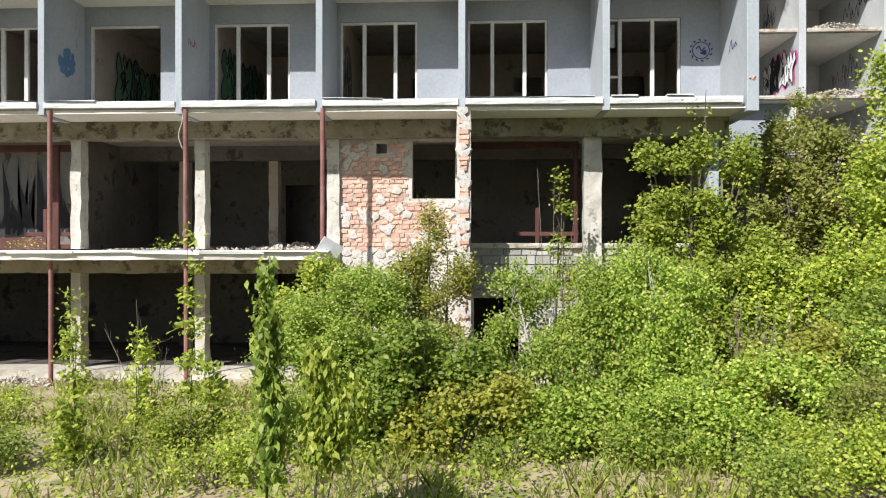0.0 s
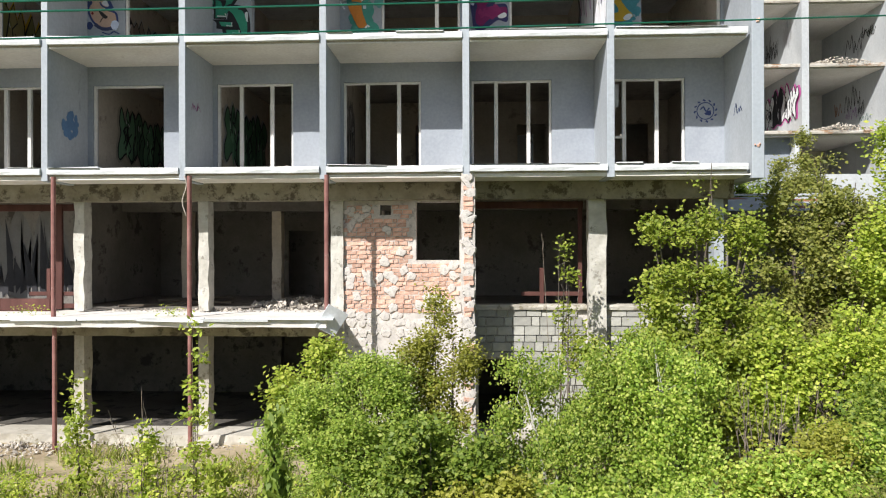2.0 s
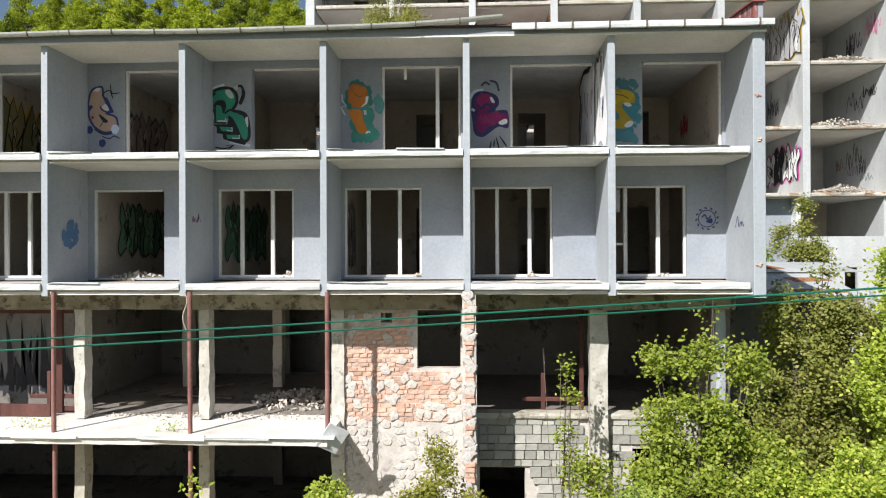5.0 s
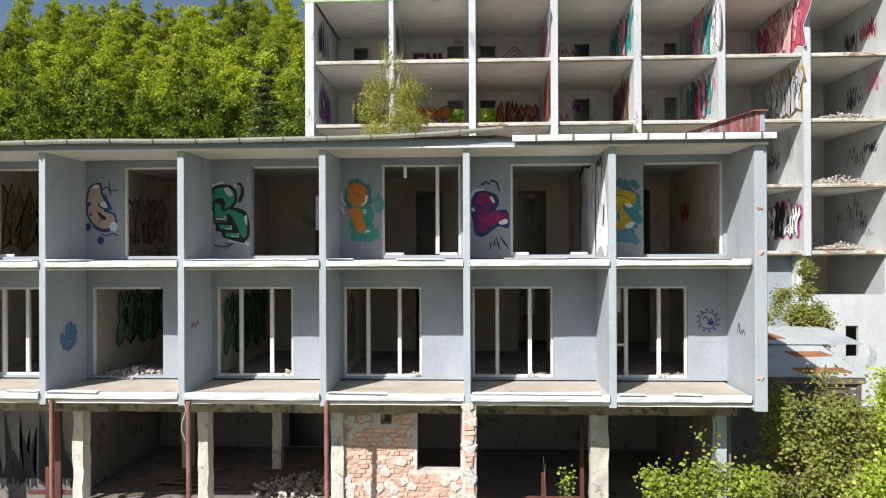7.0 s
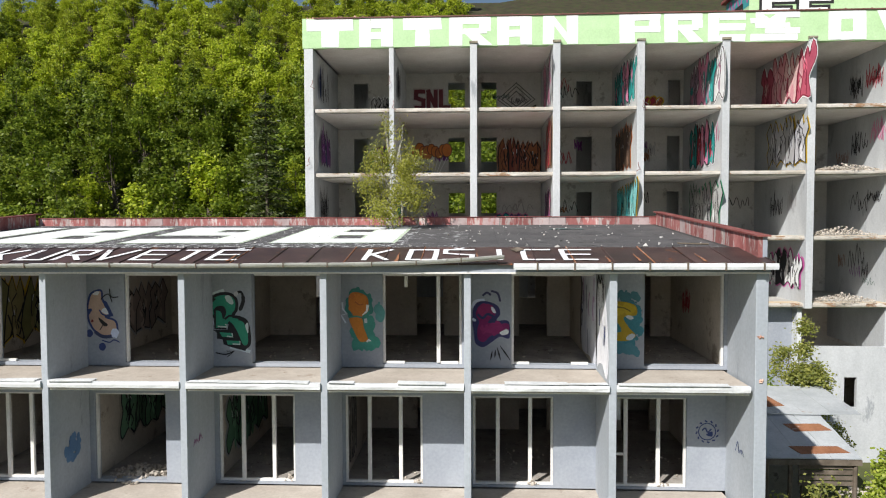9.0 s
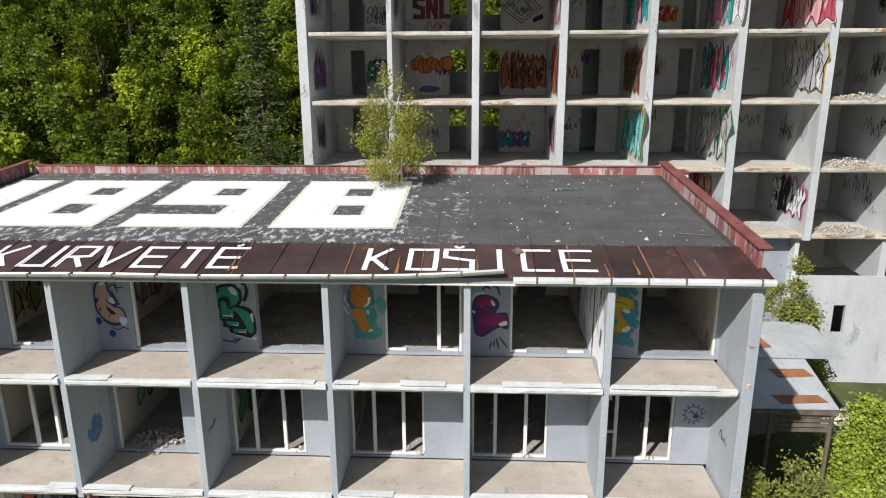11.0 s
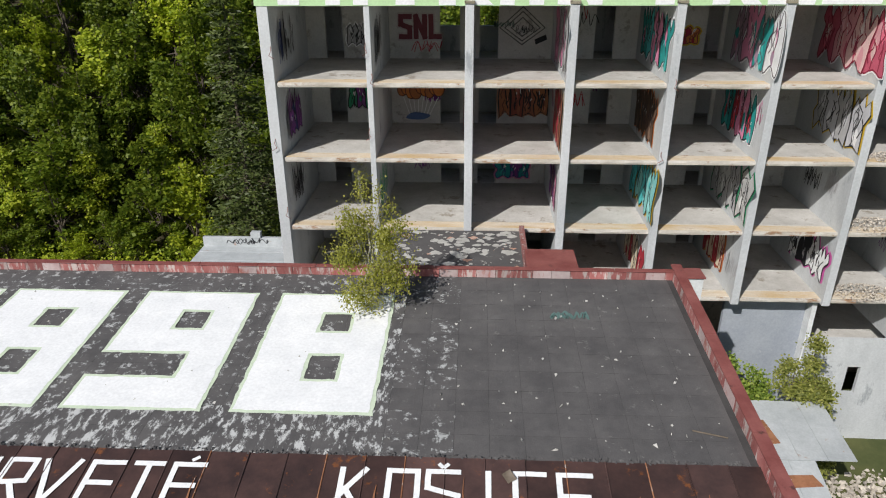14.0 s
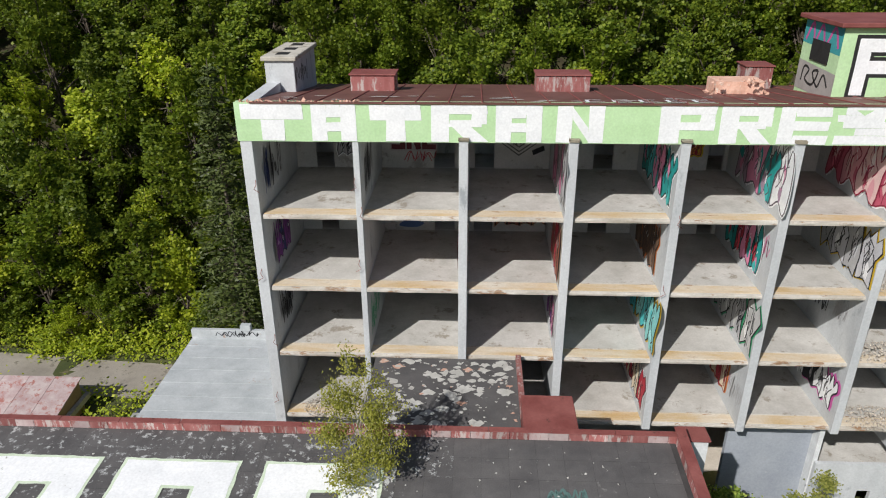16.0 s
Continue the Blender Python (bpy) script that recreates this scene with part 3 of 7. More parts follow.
bmesh.ops.rotate(bm, verts=bm.verts, cent=(-3.2, 15, 3), matrix=Euler((0.3, 0.5, 0.5)).to_matrix())
part("torn_sheet", bm, M_WHITE, terrace, "torn white sheet folded over the slab end")

# brick infill, pier and block wall
bm = bmesh.new()
holed(bm, -3.22, -0.36, 0.0, 5.74, 16.46, 16.75, [(-1.47, -0.44, 4.30, 5.68), (-2.33, -2.07, 5.38, 5.62), (-0.75, -0.62, 2.42, 2.5)])
brick_wall = part("brick_wall", bm, M_MORTAR, wing, "orange brick infill wall with lumps of old mortar")
pier = hacked_column(-0.37, -0.07, 15.16, 16.9, 0.0, 6.32, 51, M_MORTAR)
pier["label"] = "brick pier with hacked-off render"
bm = bmesh.new()
holed(bm, -0.07, 5.68, 0.0, 3.12, 16.62, 16.85, [(0.0, 1.08, 0.0, 1.93), (2.62, 2.74, 2.55, 2.75), (3.6, 4.2, 1.2, 2.4)])
block_wall = part("block_wall", bm, M_MORTAR, wing, "wall of grey stone blocks of mixed sizes")
part("wall_coping", ragged(-0.07, 2.56, 16.5, 16.9, 3.12, 3.24, 0.2, 0.02, 14), M_SLAB, wing)
part("wall_coping", ragged(3.01, 5.6, 16.5, 16.9, 3.12, 3.24, 0.2, 0.02, 15), M_SLAB, wing)

# wooden frames left in the first storey
for x0, x1, y in ((-0.05, 2.55, 17.0), (-12.4, -9.75, 17.0)):
    f = tagged(new("timber_frame"), "dark red timber frame without glass")
    f.parent = wing
    part("rail", block(x0, x1, y, y + 0.08, 5.55, 5.72, 0.008), M_WOOD, f)
    part("rail", block(x0 + 1.1, x1, y, y + 0.08, 3.42, 3.52, 0.008), M_WOOD, f)
    part("rail", block(x0 + 1.1, x1, y, y + 0.08, 3.10, 3.22, 0.008), M_WOOD, f)
    for px in (x0 + 1.55, x1 - 0.12):
        part("stile", block(px, px + 0.1, y - 0.004, y + 0.084, 3.10, 5.72 if px > x1 - 0.3 else 4.1, 0.008), M_WOOD, f)
part("stile", block(-10.62, -10.42, 16.95, 17.03, 3.08, 5.72, 0.008), M_WOOD, wing)
part("low_panel", block(-12.4, -10.45, 16.5, 16.58, 3.08, 3.38, 0.008), M_WOOD, wing)

# roof of the wing: deck, eave sheets, gutter, parapet
bm = bmesh.new()
v = [bm.verts.new(p) for p in ((-16, 16.45, 11.84), (6.1, 16.45, 11.84), (6.1, 24.2, 11.84), (-16, 24.2, 11.84), (-16, 16.45, roof_z(16.45)), (6.1, 16.45, roof_z(16.45)), (6.1, 24.2, roof_z(24.2)), (-16, 24.2, roof_z(24.2)))]
for f in ((0, 3, 2, 1), (4, 5, 6, 7), (0, 1, 5, 4), (1, 2, 6, 5), (2, 3, 7, 6), (3, 0, 4, 7)):
    bm.faces.new([v[i] for i in f])
roof = part("flat_roof", bm, M_TAR, wing, "dark felt flat roof painted with white digits")
eave = tagged(new("eave_strip"), "sloping eave of rusty brown metal sheets with white painted letters")
eave.parent = wing
STRIP0, STRIP1 = (14.93, 11.90), (16.58, 12.17)


def strip_at(x, s, up=0.0):
    return (x, STRIP0[0] + (STRIP1[0] - STRIP0[0]) * s, STRIP0[1] + (STRIP1[1] - STRIP0[1]) * s + up)


n_sheet = 27
for i in range(n_sheet):
    a, b = -16.1 + 22.25 * i / n_sheet, -16.1 + 22.25 * (i + 1) / n_sheet
    bm = bmesh.new()
    rng = random.Random(i + 70)
    top = [bm.verts.new(strip_at(x, s, 0.03 + rng.uniform(-0.006, 0.012))) for x, s in ((a, 0), (b - 0.012, 0), (b - 0.012, 1), (a, 1))]
    low = [bm.verts.new((p.co.x, p.co.y, p.co.z - 0.035)) for p in top]
    bm.faces.new(top)
    bm.faces.new(low[::-1])
    for k in range(4):
        bm.faces.new((top[k], low[k], low[(k + 1) % 4], top[(k + 1) % 4]))
    sh = part("metal_sheet", bm, M_BROWN, eave)
    bm = bmesh.new()
    tube(bm, (strip_at(b, 0.0, 0.042), strip_at(b, 1.0, 0.042)), 0.016, 5)
    part("seam", bm, M_RUSTPATCH if i in (12, 15, 17, 21, 23) else M_BROWN, sh)
part("eave_board", block(-16.0, 6.1, 15.02, 15.14, 11.72, 11.9), M_WALL, wing)
part("eave_soffit", block(-16.0, 6.1, 15.0, 16.5, 11.70, 11.735), M_SOFFIT, wing)


def gutter(x0, x1, y, z, droop, mat, label):
    bm = bmesh.new()
    n = 24
    rows = []
    for i in range(n + 1):
        x = x0 + (x1 - x0) * i / n
        zz = z + droop(x)
        rows.append([bm.verts.new((x, y - 0.075 * math.cos(a), zz - 0.09 * math.sin(a))) for a in [math.pi * k / 7 for k in range(8)]] + [bm.verts.new((x, y + 0.065, zz)), bm.verts.new((x, y, zz - 0.078)), bm.verts.new((x, y - 0.065, zz))])
    for p, q in zip(rows, rows[1:]):
        for k in range(11):
            bm.faces.new((p[k], p[(k + 1) % 11], q[(k + 1) % 11], q[k]))
    bm.faces.new(rows[0])
    bm.faces.new(rows[-1][::-1])
    g = part("gutter", bm, mat, wing, label)
    x = x0 + 0.4
    while x < x1:
        part("gutter_bracket", block(x, x + 0.025, y - 0.082, y + 0.09, z + droop(x) - 0.09, z + droop(x) + 0.012), M_PLANK, g)
        x += 0.95
    return g


gutter(-16.0, 0.52, 14.86, 11.93, lambda x: 0.17 * max(0, (x + 3.5) / 4.0) ** 1.5 + 0.012 * math.sin(x * 1.3), M_ZINC, "grey half-round gutter, its end lifted")
part("fascia_sheet", ragged(0.72, 6.2, 14.85, 14.93, 11.80, 11.93, 0.5, 0.008, 31), M_WHITE, wing, "white metal fascia sheet")
for k in range(7):
    part("gutter_bracket", block(1.2 + k * 0.78, 1.23 + k * 0.78, 14.82, 14.95, 11.78, 11.95), M_PLANK, wing)

parapet = tagged(new("parapet"), "low parapet clad in peeling red metal sheets")
parapet.parent = wing
i = 0
x = -15.5
while x < 5.95:
    w = 0.56
    rng = random.Random(i)
    z0 = roof_z(24.0)
    part("cladding_sheet", block(x, x + w - 0.012, 23.98 + rng.uniform(-0.006, 0.006), 24.06, z0, z0 + 0.26), M_GREYSHEET if rng.random() < 0.25 else M_REDSHEET, parapet)
    x += w
    i += 1
for k in range(12):
    a = -15.5 + k * 1.8
    part("capping", block(a, a + 1.79, 23.95, 24.16, roof_z(24) + 0.26 + 0.004 * (k % 2), roof_z(24) + 0.285 + 0.004 * (k % 2), 0.006), M_CAP, parapet)


def slanted(x0, x1, ya, yb, lo, hi):
    """A plate along y that follows the slope of the roof."""
    bm = bmesh.new()
    v = [bm.verts.new((x, y, roof_z(y) + h)) for h in (lo, hi) for x, y in ((x0, ya), (x1, ya), (x1, yb), (x0, yb))]
    for f in ((0, 3, 2, 1), (4, 5, 6, 7), (0, 1, 5, 4), (1, 2, 6, 5), (2, 3, 7, 6), (3, 0, 4, 7)):
        bm.faces.new([v[i] for i in f])
    return bm


for side, (xa, xb, ca, cb) in enumerate(((6.0, 6.1, 5.95, 6.25), (-15.7, -15.6, -15.75, -15.5))):
    y = 15.45
    k = 0
    while y < 24.0:
        e = min(y + 0.72, 24.0)
        rng = random.Random(k + side * 50)
        part("cladding_sheet", slanted(xa + rng.uniform(-0.005, 0.005), xb, y, e - 0.012, -0.1, 0.40), M_GREYSHEET if rng.random() < 0.22 else M_REDSHEET, parapet)
        y, k = e, k + 1
    for k in range(5):
        ya = 15.38 + k * 1.76
        part("capping", slanted(ca, cb, ya, ya + 1.75, 0.40 + 0.003 * (k % 2), 0.435 + 0.003 * (k % 2)), M_CAP, parapet)
part("parapet_outer", slanted(6.1, 6.2, 15.45, 24.2, -0.35, 0.40), M_WALL, parapet)

# white digits on the roof
ROOF = Plane((0, 16.5, 12.15 + 0.022), (1, 0, 0), (0, 1, 0.07))


def grown(quads, d):
    return [(x0 - d, y0 - d, x1 + d, y1 + d) for x0, y0, x1, y1 in quads]


def cuts(values, step):
    """The given values in order, with even steps between them."""
    out = []
    vs = sorted({round(v, 4) for v in values})
    for p, q in zip(vs, vs[1:]):
        n = max(1, round((q - p) / step))
        out += [p + (q - p) * i / n for i in range(n)]
    return out + [vs[-1]]


def coat(quads, lift, material, name, label):
    """Paint over a union of rectangles on the roof, in one sheet with uneven edges."""
    xs_, ys_ = cuts([q[i] for q in quads for i in (0, 2)], 0.16), cuts([q[i] for q in quads for i in (1, 3)], 0.16)
    made, faces = {}, []
    bm = bmesh.new()

    def vert(i, j):
        if (i, j) not in made:
            u, v = xs_[i], ys_[j]
            n = noise.noise_vector(Vector((u * 4.1, v * 4.1, lift * 90)))
            n2 = noise.noise_vector(Vector((u * 13.0, v * 13.0, lift * 90)))
            made[i, j] = bm.verts.new(ROOF.at(u + n.x * 0.03 + n2.x * 0.022, v + n.y * 0.03 + n2.y * 0.022, lift))
        return made[i, j]

    for i in range(len(xs_) - 1):
        for j in range(len(ys_) - 1):
            u, v = (xs_[i] + xs_[i + 1]) / 2, (ys_[j] + ys_[j + 1]) / 2
            if any(q[0] < u < q[2] and q[1] < v < q[3] for q in quads):
                bm.faces.new((vert(i, j), vert(i + 1, j), vert(i + 1, j + 1), vert(i, j + 1)))
    return part(name, bm, material, roof, label)


Y0, Y1, Y2, Y3, Y4, Y5 = 1.40, 2.45, 3.55, 4.45, 5.42, 6.28
for d, x0 in (("1", -15.0), ("8", -13.25), ("9", -9.33), ("8", -5.36)):
    w = 3.13
    a, b = x0 + 1.28, x0 + w - 0.92
    e = x0 + w
    if d == "1":
        quads = [(x0, Y0, x0 + 1.2, Y5)]
    elif d == "8":
        quads = [(x0, Y0, a, Y5), (b, Y0, e, Y5), (a, Y0, b, Y1), (a, Y2, b, Y3), (a, Y4, b, Y5)]
    elif d == "9":
        quads = [(b, Y0, e, Y5), (x0, Y0, b, Y1), (x0, Y2 - 0.05, b, Y3), (x0, Y3, a, Y5), (a, Y4, b, Y5)]
    coat(grown(quads, 0.09), 0.004, M_PALEGREEN, "digit_outline", "pale green outline of a roof digit")
    coat(quads, 0.011, M_LETTER, "painted_digit", "white brushed roof digit")

# letters: strokes in a unit cell
GLYPH = {
    "K": [[(0, 0), (0, 1)], [(0.95, 1), (0.08, 0.42)], [(0.2, 0.55), (0.95, 0)]],
    "U": [[(0, 1), (0, 0), (1, 0), (1, 1)]],
    "R": [[(0, 0), (0, 1), (1, 1), (1, 0.5), (0.05, 0.45)], [(0.45, 0.45), (1, 0)]],
    "V": [[(0, 1), (0.42, 0), (1, 1)]],
    "E": [[(1, 0), (0, 0), (0, 1), (1, 1)], [(0, 0.5), (0.85, 0.5)]],
    "T": [[(0.5, 0), (0.5, 1)], [(0, 1), (1, 1)]],
    "O": [[(0, 0), (1, 0), (1, 1), (0, 1), (0, 0)]],
    "S": [[(0, 0), (1, 0), (1, 0.45), (0, 0.62), (0, 1), (1, 1)]],
}
GLYPH.update({
    "L": [[(0, 1), (0, 0), (1, 0)]],
    "I": [[(0.5, 0), (0.5, 1)]],
    "C": [[(1, 0), (0, 0), (0, 1), (1, 1)]],
    "A": [[(0, 0), (0, 1), (1, 1), (1, 0)], [(0, 0.42), (1, 0.42)]],
    "N": [[(0, 0), (0, 1), (1, 0), (1, 1)]],
    "P": [[(0, 0), (0, 1), (1, 1), (1, 0.45), (0, 0.45)]],
    "F": [[(0, 0), (0, 1), (1, 1)], [(0, 0.5), (0.8, 0.5)]],
})


def letter(p, ch, x0, x1, y0, y1, w, c, rng, accent=""):
    for line in GLYPH[ch]:
        pts = [(x0 + a * (x1 - x0), y0 + b * (y1 - y0)) for a, b in line]
        for q, r in zip(pts, pts[1:]):
            d = Vector((r[0] - q[0], r[1] - q[1]))
            d.normalize()
            k = w / 2 * 0.95
            p.stroke([(q[0] - d.x * k, q[1] - d.y * k), ((q[0] + r[0]) / 2 + rng.uniform(-0.01, 0.01), (q[1] + r[1]) / 2 + rng.uniform(-0.01, 0.01)), (r[0] + d.x * k, r[1] + d.y * k)], w, c)
    xm = (x0 + x1) / 2
    if accent == "caron":
        p.stroke([(xm - 0.18 * (x1 - x0), y1 + 0.20), (xm, y1 + 0.09)], w * 0.7, c)
        p.stroke([(xm, y1 + 0.09), (xm + 0.18 * (x1 - x0), y1 + 0.20)], w * 0.7, c)
    if accent == "acute":
        p.stroke([(xm, y1 + 0.10), (xm + 0.14, y1 + 0.20)], w * 0.7, c)


STRIP = Plane(strip_at(0, 0, 0.046), (1, 0, 0), (0, STRIP1[0] - STRIP0[0], STRIP1[1] - STRIP0[1]))
rng = random.Random(4)
for ch, a, b, acc in (("K", -11.2, -10.7, ""), ("U", -10.35, -9.78, ""), ("R", -9.5, -8.95, ""), ("V", -8.72, -8.02, ""), ("E", -7.72, -7.1, ""), ("T", -6.82, -6.28, ""), ("E", -6.0, -5.4, "acute"),
                      ("K", -2.52, -2.02, ""), ("O", -1.56, -0.98, ""), ("S", -0.76, -0.16, "caron"), ("I", 0.36, 0.54, ""), ("C", 0.99, 1.57, ""), ("E", 1.87, 2.5, "")):
    p = Painting(STRIP, 0.004)
    letter(p, ch, a, b, 0.28, 1.30, 0.12, M_LETTER, rng, acc)
    p.done("painted_letter", eave, "white brushed letter")
# rust runs and torn flaps on the eave
for x, w, s0, s1 in ((-5.5, 0.10, 0.1, 0.6), (-1.8, 0.14, 0.05, 0.55), (-0.05, 0.07, 0.0, 0.7), (3.4, 0.10, 0.1, 0.5), (4.75, 0.12, 0.05, 0.55), (2.75, 0.08, 0.0, 0.4)):
    p = Painting(STRIP, 0.012)
    p.stroke(smooth([(x, s0), (x + 0.012, s1 * 0.7), (x - 0.008, s1 * 1.2), (x + 0.01, s1 * 1.7)], False, 3), [w * q for q in (0.55, 0.6, 0.5, 0.45, 0.4, 0.32, 0.26, 0.2, 0.14, 0.08)], M_RUSTPATCH)
    p.done("rust_run", eave, "orange rust run")
bm = block(0.78, 0.98, 16.0, 16.25, 12.16, 12.175)
bmesh.ops.rotate(bm, verts=bm.verts, cent=(0.88, 16.1, 12.17), matrix=Euler((0.2, -0.25, 0.5)).to_matrix())
part("loose_flap", bm, M_PLANK, eave)

# ---- the tower behind ----
TX = [-6.95 + 3.392 * k for k in range(9)]
TY, TB = 29.0, 34.2
LEVELS = [9.40, 12.14, 14.80, 17.47]
TTOP = 19.98
tower = thing("hotel_tower", "derelict concrete hotel tower with open gutted rooms", "building")
for k, x in enumerate(TX):
    # the cross walls stand proud of the slabs and, but for the first two, of the band above
    w = (0.38, 0.20)[k] if k < 2 else 0.29
    proud = 0.12 if k > 1 else -0.02
    x -= 0.07 if k == 0 else 0.0
    part("cross_wall", block(x - w / 2, x + w / 2, TY - proud, TB, 9.2 if k > 2 else 5.0, TTOP, 0.012), M_TCON, tower)
    if k > 1:
        part("column_head", block(x - w / 2, x + w / 2, TY - 0.12, TY - 0.03, TTOP, 20.06), M_TCON, tower)
        part("column_cap", ragged(x - w / 2 - 0.02, x + w / 2 + 0.02, TY - 0.16, TY - 0.02, 20.06, 20.15, 0.08, 0.02, k), M_BEAM, tower, "crumbling dark head of a cross wall")
for k, (a, b) in enumerate(zip(TX, TX[1:])):
    for j, z in enumerate(LEVELS):
        u, v = a + (0.19 if k == 0 else 0.10 if k == 1 else 0.145), b - (0.10 if k == 0 else 0.145)
        s = part("floor_slab", block(u, v, TY + 0.16, TB, z - 0.16, z), M_TFLOOR, tower)
        part("slab_edge", ragged(u, v, TY + 0.03, TY + 0.16, z - 0.13, z + 0.008, 0.12, 0.014, k * 9 + j), M_TEDGE, s, "crumbling pale slab edge")
        part("ceiling_coat", block(u, v, TY + 0.165, TB, z - 0.185, z - 0.16), M_SOFFIT, s, "cream painted ceiling")
        part("balcony_screed", ragged(u + 0.005, v - 0.005, TY + 0.12, TY + 0.62, z + 0.002, z + 0.018, 0.3, 0.012, k + j), M_TOCHRE, s, "ochre-stained balcony screed")
        part("floor_strip", ragged(a + 0.3, b - 0.3, TY + 0.62, TY + 0.68, z, z + 0.02, 0.15, 0.02, k * 7 + j), M_TEDGE, s)
for k, z, d in ((0, 18.4, 1), (0, 15.2, -1), (0, 12.6, 1), (1, 18.5, -1), (1, 17.5, 1), (1, 15.6, -1), (4, 17.4, 1), (4, 14.9, -1), (0, 10.1, -1)):
    bm = bmesh.new()
    x0 = TX[k] + 0.08 * d
    y0 = TY - (0.13 if k > 1 else 0.0)
    tube(bm, ((x0, y0 + 0.03, z + 0.3), (x0 + 0.03 * d, y0 - 0.06, z + 0.15), (x0 - 0.05 * d, y0 - 0.09, z), (x0 + 0.12 * d, y0 - 0.10, z - 0.10)), 0.012, 5)
    part("bent_rebar", bm, M_RUST, tower, "rusty bent reinforcing bar sticking out")
part("top_ceiling", block(TX[0], TX[-1], TY + 0.02, 36.4, TTOP, TTOP + 0.12), M_SOFFIT, tower)
bm = bmesh.new()
DOORS = {0: (0.9, 1.6), 1: (2.15, 2.95), 2: (0.35, 1.1), 3: (1.55, 2.3), 4: (2.5, 3.1), 5: (0.3, 1.1), 6: (1.5, 2.3), 7: (1.0, 1.8)}
holes = [(TX[k] + a, TX[k] + b, z + 0.001, z + 2.05) for k, (a, b) in DOORS.items() for z in LEVELS]
holed(bm, TX[0], TX[-1], 5.0, TTOP, TB, TB + 0.15, holes)
tower_back = part("room_back_wall", bm, M_TROOM, tower)
bm = bmesh.new()
holed(bm, TX[0] - 0.15, TX[-1], 2.0, TTOP, 36.2, 36.4, [(TX[k] + 0.3, TX[k] + 3.0, z + 1.05, z + 2.1) for k in (1, 2) for z in LEVELS])
part("rear_wall", bm, M_TCON, tower)
for z in LEVELS:
    part("corridor_floor", block(TX[0], TX[-1], TB + 0.15, 36.2, z - 0.16, z), M_TFLOOR, tower)
part("end_wall", block(TX[-1] + 0.12, TX[-1] + 0.4, TY, 36.4, 2.0, 21.0), M_TCON, tower)
part("end_wall", block(TX[0] - 0.2, TX[0] - 0.02, TY + 0.3, 36.4, 2.0, TTOP + 0.1), M_TCON, tower)

# lettered band and sheet roof of the tower
band = part("roof_band", ragged(TX[0] - 0.31, TX[-1] + 0.4, TY, TY + 0.3, TTOP, 21.19, 0.4, 0.003, 61), M_GREEN, tower, "pale green painted roof band with white letters")
BAND = front(0, TY - 0.011, TTOP)
BLOCKS = {
    "T": [(0, 0.58, 1, 1), (0.31, 0, 0.69, 0.58)],
    "A": [(0, 0, 0.34, 1), (0.66, 0, 1, 1), (0.34, 0.66, 0.66, 1), (0.34, 0.27, 0.66, 0.52)],
    "R": [(0, 0, 0.34, 1), (0.34, 0.76, 1, 1), (0.72, 0.48, 1, 0.76), (0.34, 0.40, 0.9, 0.60)],
    "N": [(0, 0, 0.32, 1), (0.68, 0, 1, 1)],
    "P": [(0, 0, 0.36, 1), (0.36, 0.78, 1, 1), (0.72, 0.48, 1, 0.78), (0.36, 0.36, 1, 0.58)],
    "E": [(0, 0, 0.30, 1), (0.30, 0.74, 1, 1), (0.30, 0.38, 1, 0.62), (0.30, 0, 1, 0.25)],
    "S": [(0, 0, 0.95, 0.25), (0.3, 0.25, 1, 0.45), (0.1, 0.45, 0.8, 0.62), (0, 0.62, 0.7, 0.8), (0.1, 0.8, 1, 1)],
    "O": [(0, 0, 0.34, 1), (0.66, 0, 1, 1), (0.34, 0.72, 0.66, 1), (0.34, 0, 0.66, 0.28)],
    "V": [],
}
DIAG = {"R": [[(0.38, 0.42), (0.72, 0.42), (1.04, 0), (0.66, 0)]], "N": [[(0.3, 1), (0.34, 0.62), (0.7, 0), (0.66, 0.42)]], "V": [[(0, 1), (0.36, 1), (0.62, 0), (0.36, 0)], [(0.64, 1), (1, 1), (0.64, 0), (0.40, 0)]]}
for ch, a, b in (("T", -7.08, -5.13), ("A", -4.86, -3.49), ("T", -3.05, -1.48), ("R", -1.19, 0.54), ("A", 0.79, 2.23), ("N", 2.66, 4.1), ("P", 5.76, 7.39), ("R", 7.56, 9.06), ("E", 9.28, 10.77), ("S", 10.96, 12.93), ("O", 14.0, 15.5), ("V", 15.9, 17.3)):
    p = Painting(BAND, 0.004)
    g = random.Random(ord(ch) + int(a * 7))
    for x0, y0, x1, y1 in BLOCKS[ch]:
        p.lift -= 0.0006
        p.fill([(a + (b - a) * u + g.uniform(-0.025, 0.025), 0.03 + 1.14 * w + g.uniform(-0.012, 0.012)) for u, w in ((x0, y0), (x1, y0), (x1, y1), (x0, y1))], M_LETTER)
    for q in DIAG.get(ch, []):
        p.fill([(a + (b - a) * u, 0.03 + 1.14 * w) for u, w in q], M_LETTER)
    if ch == "S":
        p.fill([(a + 0.5, 1.08), (a + 0.75, 0.92), (a + 1.0, 1.08)], M_GREEN)
    p.done("painted_letter", band, "white block letter")
bm = bmesh.new()
rr = random.Random(12)
for k in range(34):
    stone(bm, (TX[0] - 0.1 + k * 0.11, TY + 0.08 + rr.uniform(-0.05, 0.1), 21.19 + rr.uniform(-0.02, 0.05)), rr.uniform(0.05, 0.11), rr, 0.6)
part("broken_brick_edge", bm, M_BRICK, band, "broken brick edge of the band")


def troof(y):
    return 21.22 - (y - 29.0) * 0.125


